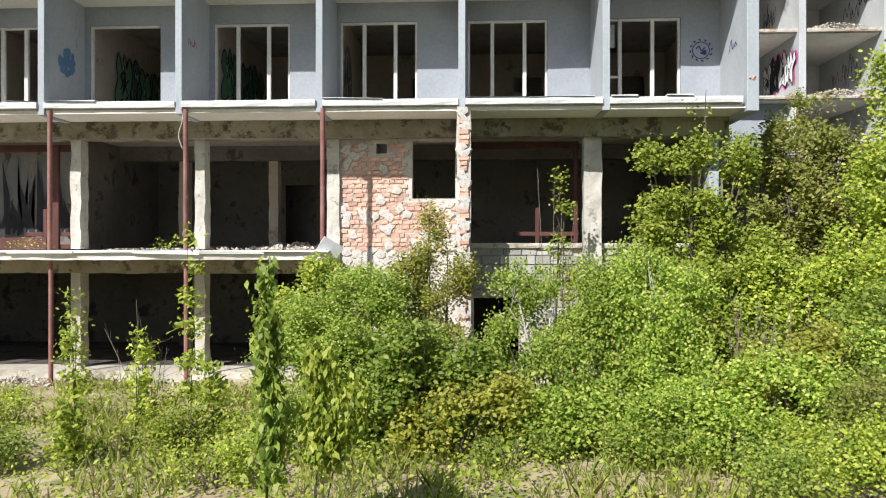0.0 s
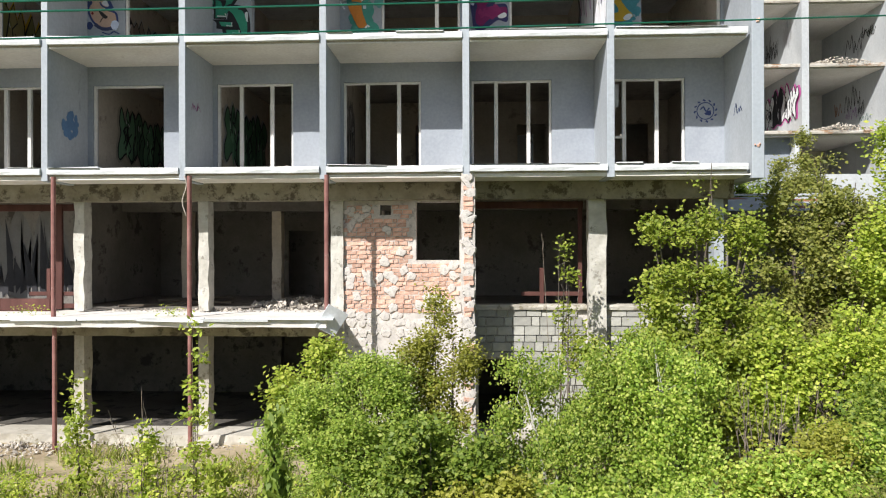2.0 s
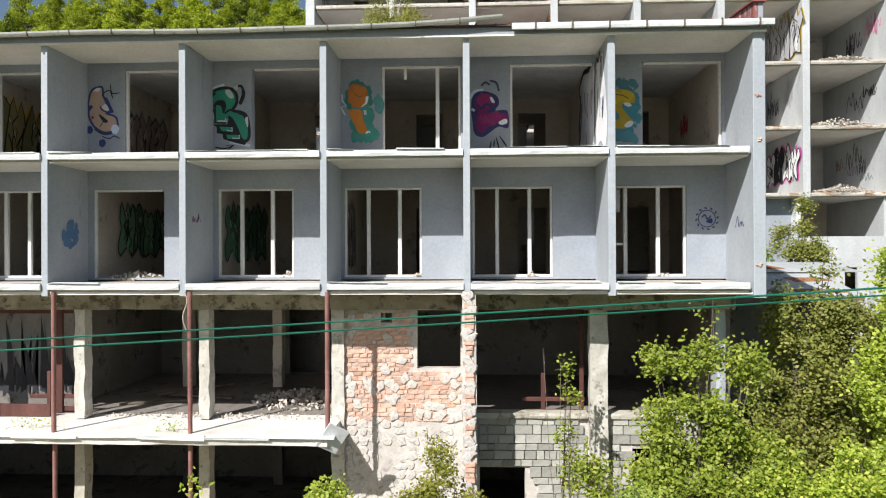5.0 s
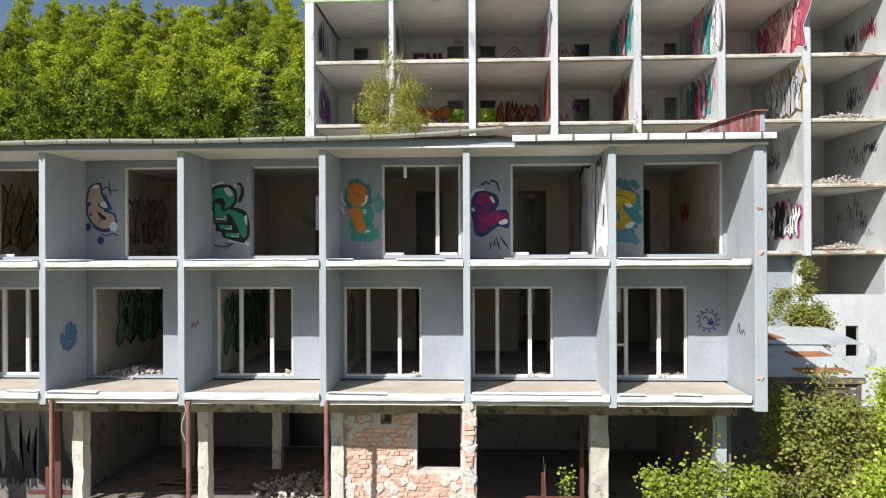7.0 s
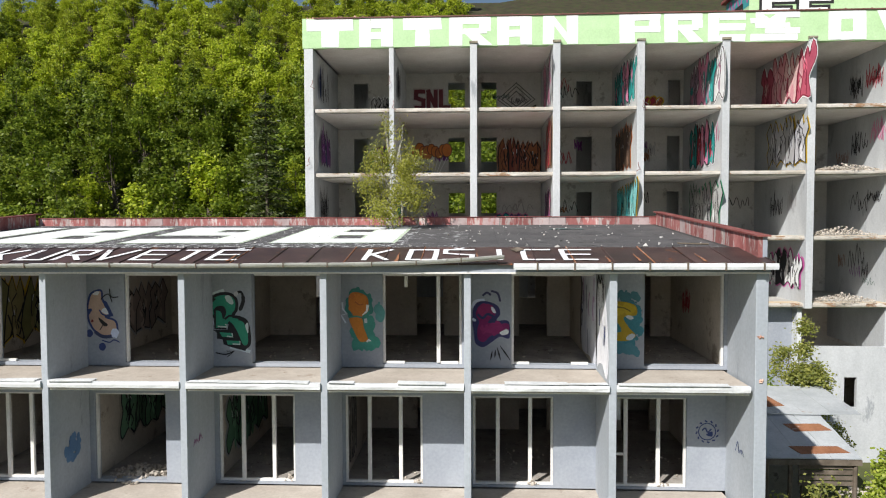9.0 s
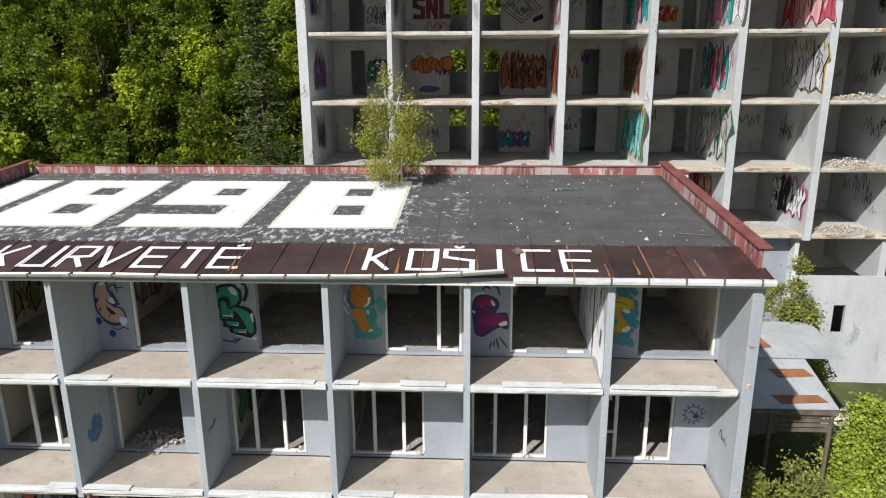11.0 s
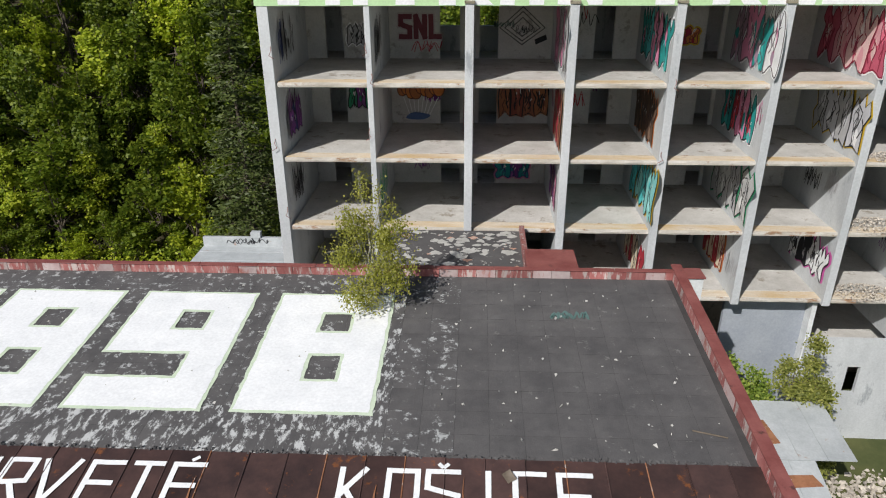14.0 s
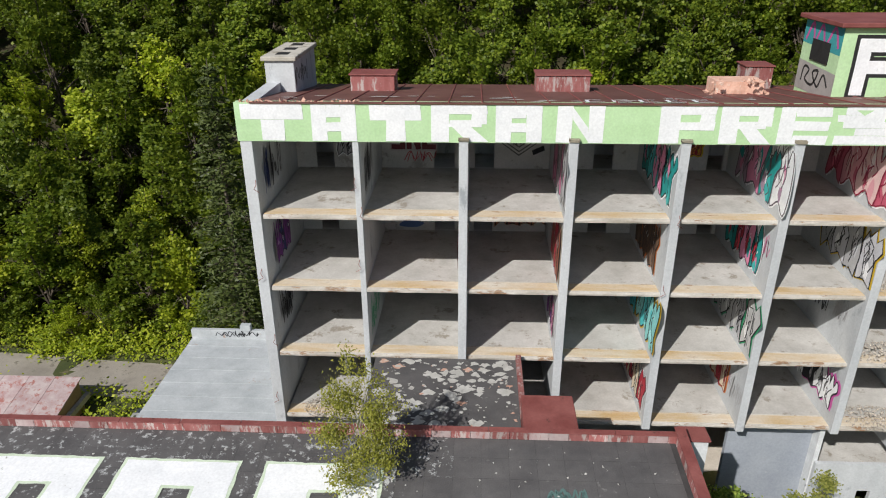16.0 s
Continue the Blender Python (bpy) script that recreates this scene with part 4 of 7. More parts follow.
tower_roof = tagged(new("sheet_roof"), "red-brown sheet metal roof with standing seams")
tower_roof.parent = tower
x, k = TX[0] + 0.2, 0
while x < TX[-1]:
    e = min(x + 1.02, TX[-1] + 0.3)
    bm = bmesh.new()
    v = [bm.verts.new((px, y, troof(y) + h)) for h in (-0.05, 0.0) for px, y in ((x, 28.95), (e - 0.01, 28.95), (e - 0.01, 36.5), (x, 36.5))]
    for f in ((0, 3, 2, 1), (4, 5, 6, 7), (0, 1, 5, 4), (1, 2, 6, 5), (2, 3, 7, 6), (3, 0, 4, 7)):
        bm.faces.new([v[i] for i in f])
    sh = part("roof_sheet", bm, M_TROOF, tower_roof)
    bm = bmesh.new()
    tube(bm, ((e, 28.95, troof(28.95) + 0.01), (e, 36.5, troof(36.5) + 0.01)), 0.025, 5)
    part("seam", bm, M_CAP, sh)
    x, k = e, k + 1
TROOF = Plane((0, 28.95, troof(28.95) + 0.012), (1, 0, 0), (0, 1, -0.125))
p = Painting(TROOF, 0.004)
rr = random.Random(5)
for k in range(26):
    a, b = rr.uniform(-6, 14), rr.uniform(0.1, 2.2)
    p.lift = 0.004
    p.fill(smooth([(a + rr.uniform(0.08, 0.4) * math.cos(t), b + rr.uniform(0.03, 0.12) * math.sin(t)) for t in (0, 1.2, 2.5, 3.8, 5.1)]), M_PATCH)
for i in range(5):
    a = 3.6 + i * 0.82
    p.stroke([(a, 0.3), (a + 0.05, 1.0), (a + 0.5, 1.0)], 0.13, M_LETTER)
    p.stroke([(a, 0.32), (a + 0.5, 0.35)], 0.12, M_LETTER)
p.done("worn_paint", tower_roof, "worn patches of white paint")["kind"] = "stuff"
part("side_kerb", block(TX[0] - 0.27, TX[0] + 0.2, 29.3, 36.4, 19.98, 21.1), M_TCON, tower)

bm = bmesh.new()
tube(bm, [(-6.5 + 0.05 * math.sin(k * 0.9), 15.1, 6.2 - 0.11 * k) for k in range(9)], 0.012, 5)
part("hanging_wire", bm, M_SCREED, wing, "loose pale wire hanging from the slab")

for z0, z1 in ((6.402, 9.09), (9.302, 11.735)):
    part("room_lining", block(5.80, 5.828, F1 + 0.262, 21.398, z0, z1), M_ROOM, wing, "stained beige plaster of the end room")

# ---- link, annexes and roof furniture ----
part("link_body", block(-3.2, 1.72, 24.3, 28.85, 5.0, 12.02), M_TCON, tower)
link = part("link_roof", block(-3.25, 1.72, 24.25, 28.86, 12.02, 12.12), M_FELT, tower, "dark felt link roof with flaked white patches")
LINK = Plane((0, 24.25, 12.12), (1, 0, 0), (0, 1, 0))
rr = random.Random(8)
p = Painting(LINK)
for k in range(320):
    a, b, s = rr.uniform(-3.1, 1.6), rr.uniform(0.1, 4.45), rr.choice((0.03, 0.05, 0.08, 0.2)) * rr.uniform(0.6, 1.3)
    p.lift = 0.004 + 0.00008 * k
    p.fill([(a + s * rr.uniform(0.4, 1.4) * math.cos(t), b + 0.8 * s * rr.uniform(0.4, 1.4) * math.sin(t)) for t in (0, 0.7, 1.4, 2.1, 2.8, 3.5, 4.2, 4.9, 5.6)], M_PATCH if k % 14 else M_BRICK)
p.done("flaked_patch", link, "flaked white patches")["kind"] = "stuff"
part("red_upstand", block(1.72, 1.9, 25.6, 28.86, 11.6, 12.36, 0.01), M_REDSHEET, tower)
part("red_box_roof", block(1.74, 3.35, 24.4, 26.1, 12.0, 12.68, 0.02), M_CAP, tower, "red sheet-clad box between the roofs")
part("pale_return_wall", block(6.22, 6.95, 24.05, 24.6, 5.0, 12.72), M_WHITE, wing)
part("return_capping", block(6.2, 7.0, 24.0, 24.65, 12.72, 12.77, 0.006), M_CAP, wing)

annex = thing("flat_annex", "low annex with a pale grey-blue sheet roof", "building")
part("annex_wall", block(-13.6, -7.2, 25.5, 37.0, 0.5, 7.55), M_OCHRE, annex)
a_roof = part("annex_roof", block(-13.7, -7.16, 25.4, 36.9, 7.55, 7.67), M_PALEROOF, annex, "pale grey-blue sheet roof with stained joints")
for k in range(11):
    part("sheet_joint", block(-13.68, -7.2, 26.2 + k * 1.0, 26.22 + k * 1.0, 7.67, 7.685), M_PALEROOF, a_roof)
up = part("upstand", block(-13.7, -7.2, 36.9, 37.1, 7.5, 8.15, 0.01), M_PALEROOF, annex)
part("upstand_cap", block(-11.2, -10.7, 36.85, 37.15, 8.15, 8.45, 0.01), M_PALEROOF, annex)

shed = thing("ochre_shed", "low ochre shed with a pale sheet roof", "shed")
bm = bmesh.new()
v = [bm.verts.new(q) for q in ((-31, 33.5, 1.0), (-21.2, 33.5, 1.0), (-21.2, 38.4, 1.0), (-31, 38.4, 1.0), (-31, 33.5, 2.7), (-21.2, 33.5, 2.7), (-21.2, 38.4, 3.7), (-31, 38.4, 3.7))]
for f in ((0, 3, 2, 1), (4, 5, 6, 7), (0, 1, 5, 4), (1, 2, 6, 5), (2, 3, 7, 6), (3, 0, 4, 7)):
    bm.faces.new([v[i] for i in f])
part("shed_wall", bm, M_OCHRE, shed)
for k in range(7):
    bm = bmesh.new()
    a = -31.3 + k * 1.45
    v = [bm.verts.new(q) for q in ((a, 33.2, 2.75), (a + 1.43, 33.2, 2.75), (a + 1.43, 38.7, 3.87), (a, 38.7, 3.87))]
    w = [bm.verts.new(q.co + Vector((0, 0, -0.08))) for q in v]
    bm.faces.new(v)
    bm.faces.new(w[::-1])
    for i in range(4):
        bm.faces.new((v[i], w[i], w[(i + 1) % 4], v[(i + 1) % 4]))
    part("roof_sheet", bm, M_GREYSHEET, shed)
part("verge", block(-21.15, -20.9, 33.2, 38.7, 2.6, 2.9), M_SLAB, shed)
bin_ = thing("metal_container", "dark blue-grey metal container beside the annex", "container", (-16.5, 36.6, 2.0))
part("tub", block(-1.0, 1.0, -0.7, 0.7, 0.0, 1.0, 0.04), surface("dark_blue_metal", (0.03, 0.04, 0.055), (0.06, 0.075, 0.095), 2, 0.6, 0.2), bin_)
part("lid", block(-1.05, 1.05, -0.75, 0.2, 1.0, 1.06, 0.01), M_ZINC, bin_)

# metal-roofed lean-to between the wing and the tower
lean = thing("lean_to", "ramshackle lean-to with a pale sheet roof, rust and timber posts", "shed")
ROOFPTS = ((7.2, 21.2, 5.75), (11.3, 21.2, 5.75), (11.3, 23.8, 6.35), (7.2, 23.8, 6.35))


def plate(name, pts, th, mat, parent, label=""):
    bm = bmesh.new()
    v = [bm.verts.new(q) for q in pts]
    w = [bm.verts.new(q.co + Vector((0, 0, -th))) for q in v]
    bm.faces.new(v)
    bm.faces.new(w[::-1])
    for i in range(len(v)):
        bm.faces.new((v[i], w[i], w[(i + 1) % len(v)], v[(i + 1) % len(v)]))
    bmesh.ops.recalc_face_normals(bm, faces=bm.faces[:])
    return part(name, bm, mat, parent, label)


for k in range(5):
    a, b = 7.0 + k * 0.88, 7.88 + k * 0.88
    plate("roof_sheet", ((a, 21.1, 5.72), (b - 0.01, 21.1, 5.72), (b - 0.01, 23.7, 6.30), (a, 23.7, 6.30)), 0.03, M_PALEROOF, lean)
for k in range(6):
    a, b = 7.2 + k * 0.92, 8.12 + k * 0.92
    plate("roof_sheet", ((a, 23.6, 6.36), (b - 0.01, 23.6, 6.36), (b - 0.01, 26.4, 6.62 + 0.02 * (k % 2)), (a, 26.4, 6.62)), 0.03, M_PALEROOF, lean)
for a, b, c, d in ((9.7, 21.3, 11.2, 21.75), (10.1, 22.6, 11.3, 23.1), (8.0, 23.1, 8.9, 23.5), (9.9, 24.2, 10.5, 25.4)):
    z0, z1 = (5.72 + (b - 21.1) * 0.223, 5.72 + (d - 21.1) * 0.223) if b < 23.55 else (6.36 + (b - 23.6) * 0.093, 6.36 + (d - 23.6) * 0.093)
    plate("rusty_sheet", ((a, b, z0 + 0.012), (c, b + 0.1, z0 + 0.03), (c - 0.2, d, z1 + 0.014), (a - 0.2, d - 0.05, z1 + 0.014)), 0.01, M_RUSTPATCH, lean, "rusty orange sheet")
plate("front_beam", ((7.0, 21.1, 5.66), (11.4, 21.1, 5.66), (11.4, 21.25, 5.68), (7.0, 21.25, 5.68)), 0.16, M_PLANK, lean)
for x in (7.4, 8.6, 9.3, 11.2):
    bm = bmesh.new()
    tube(bm, ((x, 21.2, 0.0), (x + 0.05, 21.2, 5.5)), 0.07, 6)
    part("timber_post", bm, M_PLANK, lean)
for k in range(4):
    part("rail_board", block(9.6, 11.2, 21.2, 21.24, 4.85 + k * 0.17, 4.97 + k * 0.17), M_PLANK, lean)
part("back_panel", block(7.0, 12.0, 26.3, 26.45, 0.5, 6.5), M_DARKROOM, lean)

# foot of the tower
part("blue_wall", block(10.0, 13.15, TY + 0.75, TY + 0.95, 1.0, 9.25), M_WALL, tower)
bm = bmesh.new()
holed(bm, 13.2, 20.2, 1.0, 7.62, TY + 0.12, TY + 0.28, [(15.0, 15.5, 5.1, 6.35)])
part("pale_wall", bm, M_TCON, tower, "pale rendered wall with a dark window hole")
part("jamb_wall", block(13.15, 13.33, TY + 0.3, TY + 0.95, 1.0, 9.25), M_WHITE, tower)
part("lower_room_floor", block(13.33, 20.0, TY + 0.29, TB, 6.5, 6.65), M_TFLOOR, tower)
part("lower_room_wall", block(3.2, 20.0, TB - 0.4, TB, 1.0, 9.3), M_ROOM, tower)
part("lower_side_wall", block(16.6, 16.9, TY + 0.2, TB, 7.3, 9.3), M_TCON, tower)
part("left_foot_wall", block(TX[0] - 0.2, TX[3], TY + 1.0, TB, 1.0, 9.25), M_TCON, tower)
rubble("rubble_heap", "heap of white plaster rubble on a tower floor", 15.1, 29.5, 9.47, 1.3, 0.8, 0.32, 520, 1, (0.015, 0.06))
rubble("rubble_heap", "heap of white plaster rubble on a tower floor", 15.0, 29.6, 12.18, 1.4, 0.9, 0.4, 560, 2, (0.015, 0.06))
rubble("rubble_heap", "heap of white plaster rubble on a tower floor", 15.1, 29.5, 14.85, 1.3, 0.7, 0.28, 500, 3, (0.015, 0.06))
rubble("rubble_heap", "scattered plaster rubble on a lower ledge", 15.4, 29.9, 6.66, 1.4, 0.5, 0.35, 300, 4, (0.015, 0.06))
rubble("rubble_heap", "mound of pale rubble inside the tower foot", -4.9, 29.4, 9.47, 1.3, 0.8, 0.4, 560, 5, (0.015, 0.06))

# tower roof furniture
for x0, x1, y0, y1, h in ((-4.35, -2.75, 33.2, 34.2, 0.55), (2.35, 4.25, 33.2, 34.2, 0.55), (10.3, 11.3, 35.0, 36.0, 0.8)):
    t = thing("roof_vent", "red sheet-clad ventilation box on the tower roof", "vent", group="roof vents")
    part("casing", block(x0, x1, y0, y1, troof(y1) - 0.05, troof(y0) + h, 0.015), M_REDSHEET, t)
    part("cover", block(x0 - 0.05, x1 + 0.05, y0 - 0.05, y1 + 0.05, troof(y0) + h, troof(y0) + h + 0.05, 0.01), M_CAP, t)
chim = thing("brick_chimney", "broken brick chimney stub on the tower roof", "chimney")
part("shaft", ragged(8.45, 10.1, 32.6, 33.6, troof(33.6) - 0.05, troof(32.6) + 0.42, 0.2, 0.05, 71), M_BRICK, chim)
bm = bmesh.new()
for k in range(40):
    stone(bm, (rr.uniform(8.2, 10.4), rr.uniform(32.2, 33.0), troof(32.6) + 0.02 + (0.42 if k < 16 else 0)), rr.uniform(0.05, 0.12), rr)
part("loose_brick", bm, M_BRICK, chim)
vent = thing("concrete_chimney", "grey concrete chimney with three flues and scrawled paint", "chimney")
part("shaft", block(-7.25, -6.2, 32.6, 35.9, 20.2, 21.85, 0.02), M_TCON, vent)
part("capping", block(-7.35, -6.1, 32.5, 36.0, 21.85, 22.0, 0.02), M_SLAB, vent)
# flues are thin black plates: soot and the holes' shade in one colour
for y in (33.0, 34.1, 35.2):
    part("flue", block(-6.95, -6.5, y, y + 0.5, 22.0, 22.012), surface("soot_and_shade", (0.015, 0.014, 0.013), (0.03, 0.03, 0.03), 3, 0.95, 0.2) if y == 33.0 else MATS["soot_and_shade"], vent)
pent = thing("roof_penthouse", "painted rooftop plant room with black-edged white letters", "plant room")
bm = bmesh.new()
box(bm, 11.9, 20.0, 31.6, 34.4, 20.4, 23.1)
pw = part("plant_room_wall", bm, M_GREEN, pent)
part("plant_room_roof", block(11.7, 20.2, 31.4, 34.6, 23.1, 23.25, 0.02), M_CAP, pent)
# flat plate for the opening, its inner shade put into the near-black colour
part("dark_opening", block(11.86, 11.9, 32.3, 33.6, 21.8, 22.5), MATS["soot_and_shade"], pent)
p = Painting(Plane((11.9, 34.4, 20.4), (0, -1, 0), (0, 0, 1)))
p.fill([(0, 1.9), (2.8, 1.8), (2.8, 2.7), (0, 2.7)], (0.05, 0.30, 0.32))
p.fill([(0, 0.3), (2.8, 0.3), (2.8, 1.2), (0, 1.3)], (0.35, 0.33, 0.31))
p.stroke(smooth([(0.4, 0.6), (0.5, 1.1), (0.9, 1.05), (0.7, 0.7), (1.3, 0.6), (1.6, 1.1), (1.2, 1.0), (1.7, 0.6), (2.0, 1.05), (2.4, 0.7)], False), 0.09, (0.02, 0.02, 0.02))
p.stroke(smooth([(0.2, 2.0), (0.6, 2.6), (0.9, 2.0), (1.3, 2.6), (1.7, 2.0), (2.2, 2.6), (2.6, 2.0)], False), 0.12, (0.5, 0.1, 0.3))
p.done("graffiti", pw, "teal, black and pink sprayed paint")
for ch, a, b in (("F", 0.75, 1.75), ("E", 2.35, 3.3)):
    p = Painting(front(11.9, 31.6, 20.4))
    letter(p, ch, a, b, 0.75, 2.15, 0.66, (0.02, 0.02, 0.02), random.Random(2))
    letter(p, ch, a, b, 0.75, 2.15, 0.42, M_LETTER, random.Random(2))
    p.done("painted_letter", pw, "white letter edged in black")

# ---- graffiti ----
BLACK, WHITE = (0.018, 0.018, 0.022), (0.78, 0.79, 0.80)


LETTERS = "RSEKAPNCUVOEST"


def throwup(plane, w, h, fillc, edge, hi, seed, n=4, angular=False):
    """A piece of overlapping sprayed letters: flame-like bodies, dark edges, inner lines, light glints."""
    g = random.Random(seed)
    p = Painting(plane)
    cols = fillc if isinstance(fillc, list) else [fillc]
    n = max(3, n)
    cell = w / n
    bodies = []
    for i in range(n):
        cx, hw = cell * (i + 0.5), cell * g.uniform(0.52, 0.70)
        lean_x = g.uniform(-0.15, 0.3) * cell
        top = h * g.uniform(0.80, 0.96)
        pts = []
        m = g.choice((2, 3))
        for k in range(2 * m + 1):  # crown of points along the top, right to left
            u = 1 - 2 * k / (2 * m)
            pts.append((cx + hw * u + lean_x + g.uniform(-0.06, 0.06) * cell, top + h * (g.uniform(0.0, 0.12) if k % 2 else -g.uniform(0.08, 0.22))))
        pts.append((cx - hw * g.uniform(0.55, 1.0), h * g.uniform(0.45, 0.6)))
        pts.append((cx - hw * g.uniform(0.8, 1.1), h * g.uniform(0.22, 0.32)))
        for k in range(3):
            u = -0.8 + 0.8 * k
            pts.append((cx + hw * u + g.uniform(-0.05, 0.05) * cell, h * (g.uniform(0.0, 0.06) if k != 1 else g.uniform(0.08, 0.24))))
        pts.append((cx + hw * g.uniform(0.6, 1.05), h * g.uniform(0.35, 0.5)))
        bodies.append((cx, hw, top, pts if angular else smooth(pts, True, 3)))
    fat = 0.04 + 0.018 * h
    for cx, hw, top, body in bodies:
        p.stroke(body, fat + 0.15, hi, True)
    order = list(range(n))
    g.shuffle(order)
    for i in order:
        cx, hw, top, body = bodies[i]
        c = cols[i % len(cols)]
        p.stroke(body, fat * 1.5, edge, True)
        p.fill(body, c)
        for k in range(3):  # patches of a second tone
            a, b = cx + g.uniform(-0.45, 0.45) * hw, top * g.uniform(0.15, 0.75)
            s1, s2 = hw * g.uniform(0.12, 0.35), top * g.uniform(0.08, 0.22)
            c2 = cols[(i + 1 + k) % len(cols)] if len(cols) > 1 and k < 2 else tuple(min(0.8, q * 1.45 + 0.03) for q in c)
            q = [(a - s1, b), (a, b + s2 * 1.3), (a + s1, b + s2 * 0.5), (a + s1 * 0.6, b - s2), (a - s1 * 0.4, b - s2 * 0.6)]
            p.fill(q if angular else smooth(q, True, 3), c2)
        for k in range(g.choice((5, 6, 8))):  # inner lines
            a, b = cx + g.uniform(-0.6, 0.5) * hw, top * g.uniform(0.08, 0.6)
            q = [(a, b), (a + g.uniform(-0.25, 0.35) * hw, b + top * g.uniform(0.1, 0.2)), (a + g.uniform(-0.2, 0.3) * hw, b + top * g.uniform(0.22, 0.36)), (a + g.uniform(-0.3, 0.5) * hw, b + top * g.uniform(0.38, 0.45))]
            p.stroke(q if angular else smooth(q, False, 4), fat * g.uniform(0.35, 0.8), edge)
        for k in range(2):
            a, b = cx + g.uniform(-0.5, 0.5) * hw, top * g.uniform(0.45, 0.85)
            p.stroke([(a, b), (a + g.uniform(-0.08, 0.08), b + g.uniform(0.08, 0.2))], 0.035, WHITE)
    return p


def word(plane, text, w, h, fillc, edge, fat, seed):
    """A word in fat sprayed letters with a lighter edge."""
    g = random.Random(seed)
    p = Painting(plane)
    cell = w / len(text)
    for wide, c in ((fat + 0.12, edge), (fat, fillc)):
        for i, ch in enumerate(text):
            letter(p, ch, cell * (i + 0.22), cell * (i + 0.80), fat * 0.7, h - fat * 0.7, wide, c, g)
    return p


def tag(plane, w, h, c, seed, n=9, width=0.03):
    """A quick scrawl of sprayed line."""
    g = random.Random(seed)
    p = Painting(plane)
    for s in range(g.choice((1, 2, 2))):
        pts, x = [], 0.0
        for i in range(n):
            x += w / n * g.uniform(0.25, 1.7) * (1 if g.random() < 0.85 else -0.8)
            pts.append((x, h * ((i % 2) * g.uniform(0.5, 1.0) + g.uniform(0, 0.35))))
        p.stroke(smooth(pts, False, 4), width, c)
    return p


def right_face(k, z):
    """The face of cross wall k that looks towards -x; u runs out towards the facade's front."""
    return Plane((TX[k] - (0.102 if k == 1 else 0.147), TB, z), (0, -1, 0), (0, 0, 1))


def shift(pl, a, b):
    return Plane(pl.at(a, b), pl.u, pl.v)


def back(k, z):
    return front(TX[k], TB, z)


PINK, RED, TEAL, CYAN, ORANGE, PURPLE, GREY, GREENP, CREAM, YEL, NAVY = (0.62, 0.22, 0.36), (0.42, 0.03, 0.05), (0.02, 0.28, 0.27), (0.08, 0.50, 0.52), (0.62, 0.20, 0.05), (0.20, 0.05, 0.25), (0.40, 0.40, 0.41), (0.03, 0.30, 0.14), (0.66, 0.56, 0.42), (0.62, 0.42, 0.03), (0.03, 0.05, 0.16)
L0, L1, L2, L3 = LEVELS
tg = tower_back
word(shift(back(1, L3), 0.45, 0.72), "SNL", 1.8, 1.05, (0.15, 0.03, 0.045), (0.46, 0.42, 0.42), 0.2, 11).done("graffiti", tg, "dark red fat letters edged in teal")
tag(shift(back(1, L3), 0.9, 0.25), 1.2, 0.45, RED, 12).done("graffiti", tg, "red scrawl")
p = Painting(shift(back(1, L2), 0.4, 0.95))
g = random.Random(13)
for k in range(9):
    a, r = 0.15 + 0.19 * k, g.uniform(0.24, 0.36)
    puff = smooth([(a + r * 0.75 * math.cos(t), 0.45 + 0.1 * math.sin(k * 1.9) + r * math.sin(t)) for t in (0, 1.05, 2.1, 3.15, 4.2, 5.25)])
    p.fill(puff, ORANGE if k % 3 else (0.50, 0.17, 0.06))
    p.stroke(puff, 0.035, (0.10, 0.04, 0.03), True)
p.done("graffiti", tg, "orange cloud of puffs with dark edges")
p = Painting(shift(back(1, L2), 0.5, 0.15))
for i in range(8):
    p.stroke([(0.35 + i * 0.12, 0.2), (0.1 + i * 0.21, 0.95)], 0.03, WHITE)
p.fill(smooth([(0.2, 0.05), (0.9, 0.0), (1.2, 0.2), (0.5, 0.3)]), (0.10, 0.16, 0.34))
p.done("graffiti", tg, "white rays over a blue patch")
throwup(shift(back(2, L2), 1.2, 0.25), 2.0, 1.7, [(0.40, 0.15, 0.07), (0.26, 0.07, 0.05), (0.34, 0.12, 0.07)], BLACK, (0.42, 0.24, 0.16), 14, 4, True).done("graffiti", tg, "orange and red angular letters")
p = Painting(shift(back(2, L3), 1.1, 0.2))
for s in (1.0, 0.78, 0.5):
    p.stroke([(0.95 - 0.9 * s, 1.0), (0.95, 1.0 + 0.8 * s), (0.95 + 0.9 * s, 1.0), (0.95, 1.0 - 0.65 * s)], 0.06, (0.12, 0.12, 0.12), True)
p.fill([(1.5, 0.35), (1.95, 0.55), (1.9, 0.75), (1.45, 0.55)], BLACK)
p.done("graffiti", tg, "black diamond outlines")
throwup(shift(back(2, L1), 1.25, 0.25), 1.3, 0.75, [TEAL, PURPLE], NAVY, PINK, 15, 3).done("graffiti", tg, "teal and purple fat letters")
tag(shift(back(2, L1), 1.3, 1.0), 1.6, 0.6, (0.35, 0.33, 0.33), 16).done("graffiti", tg)
tag(shift(back(1, L1), 0.9, 0.6), 1.0, 0.5, PURPLE, 17).done("graffiti", tg)
throwup(shift(back(0, L2), 1.7, 0.6), 1.1, 1.1, [GREENP, PURPLE], BLACK, GREY, 18, 2).done("graffiti", tg, "dark green and purple letters")
throwup(shift(back(0, L3), 1.8, 0.5), 1.0, 0.9, [GREY], BLACK, WHITE, 19, 3, True).done("graffiti", tg, "grey leaf-like shapes edged in black")
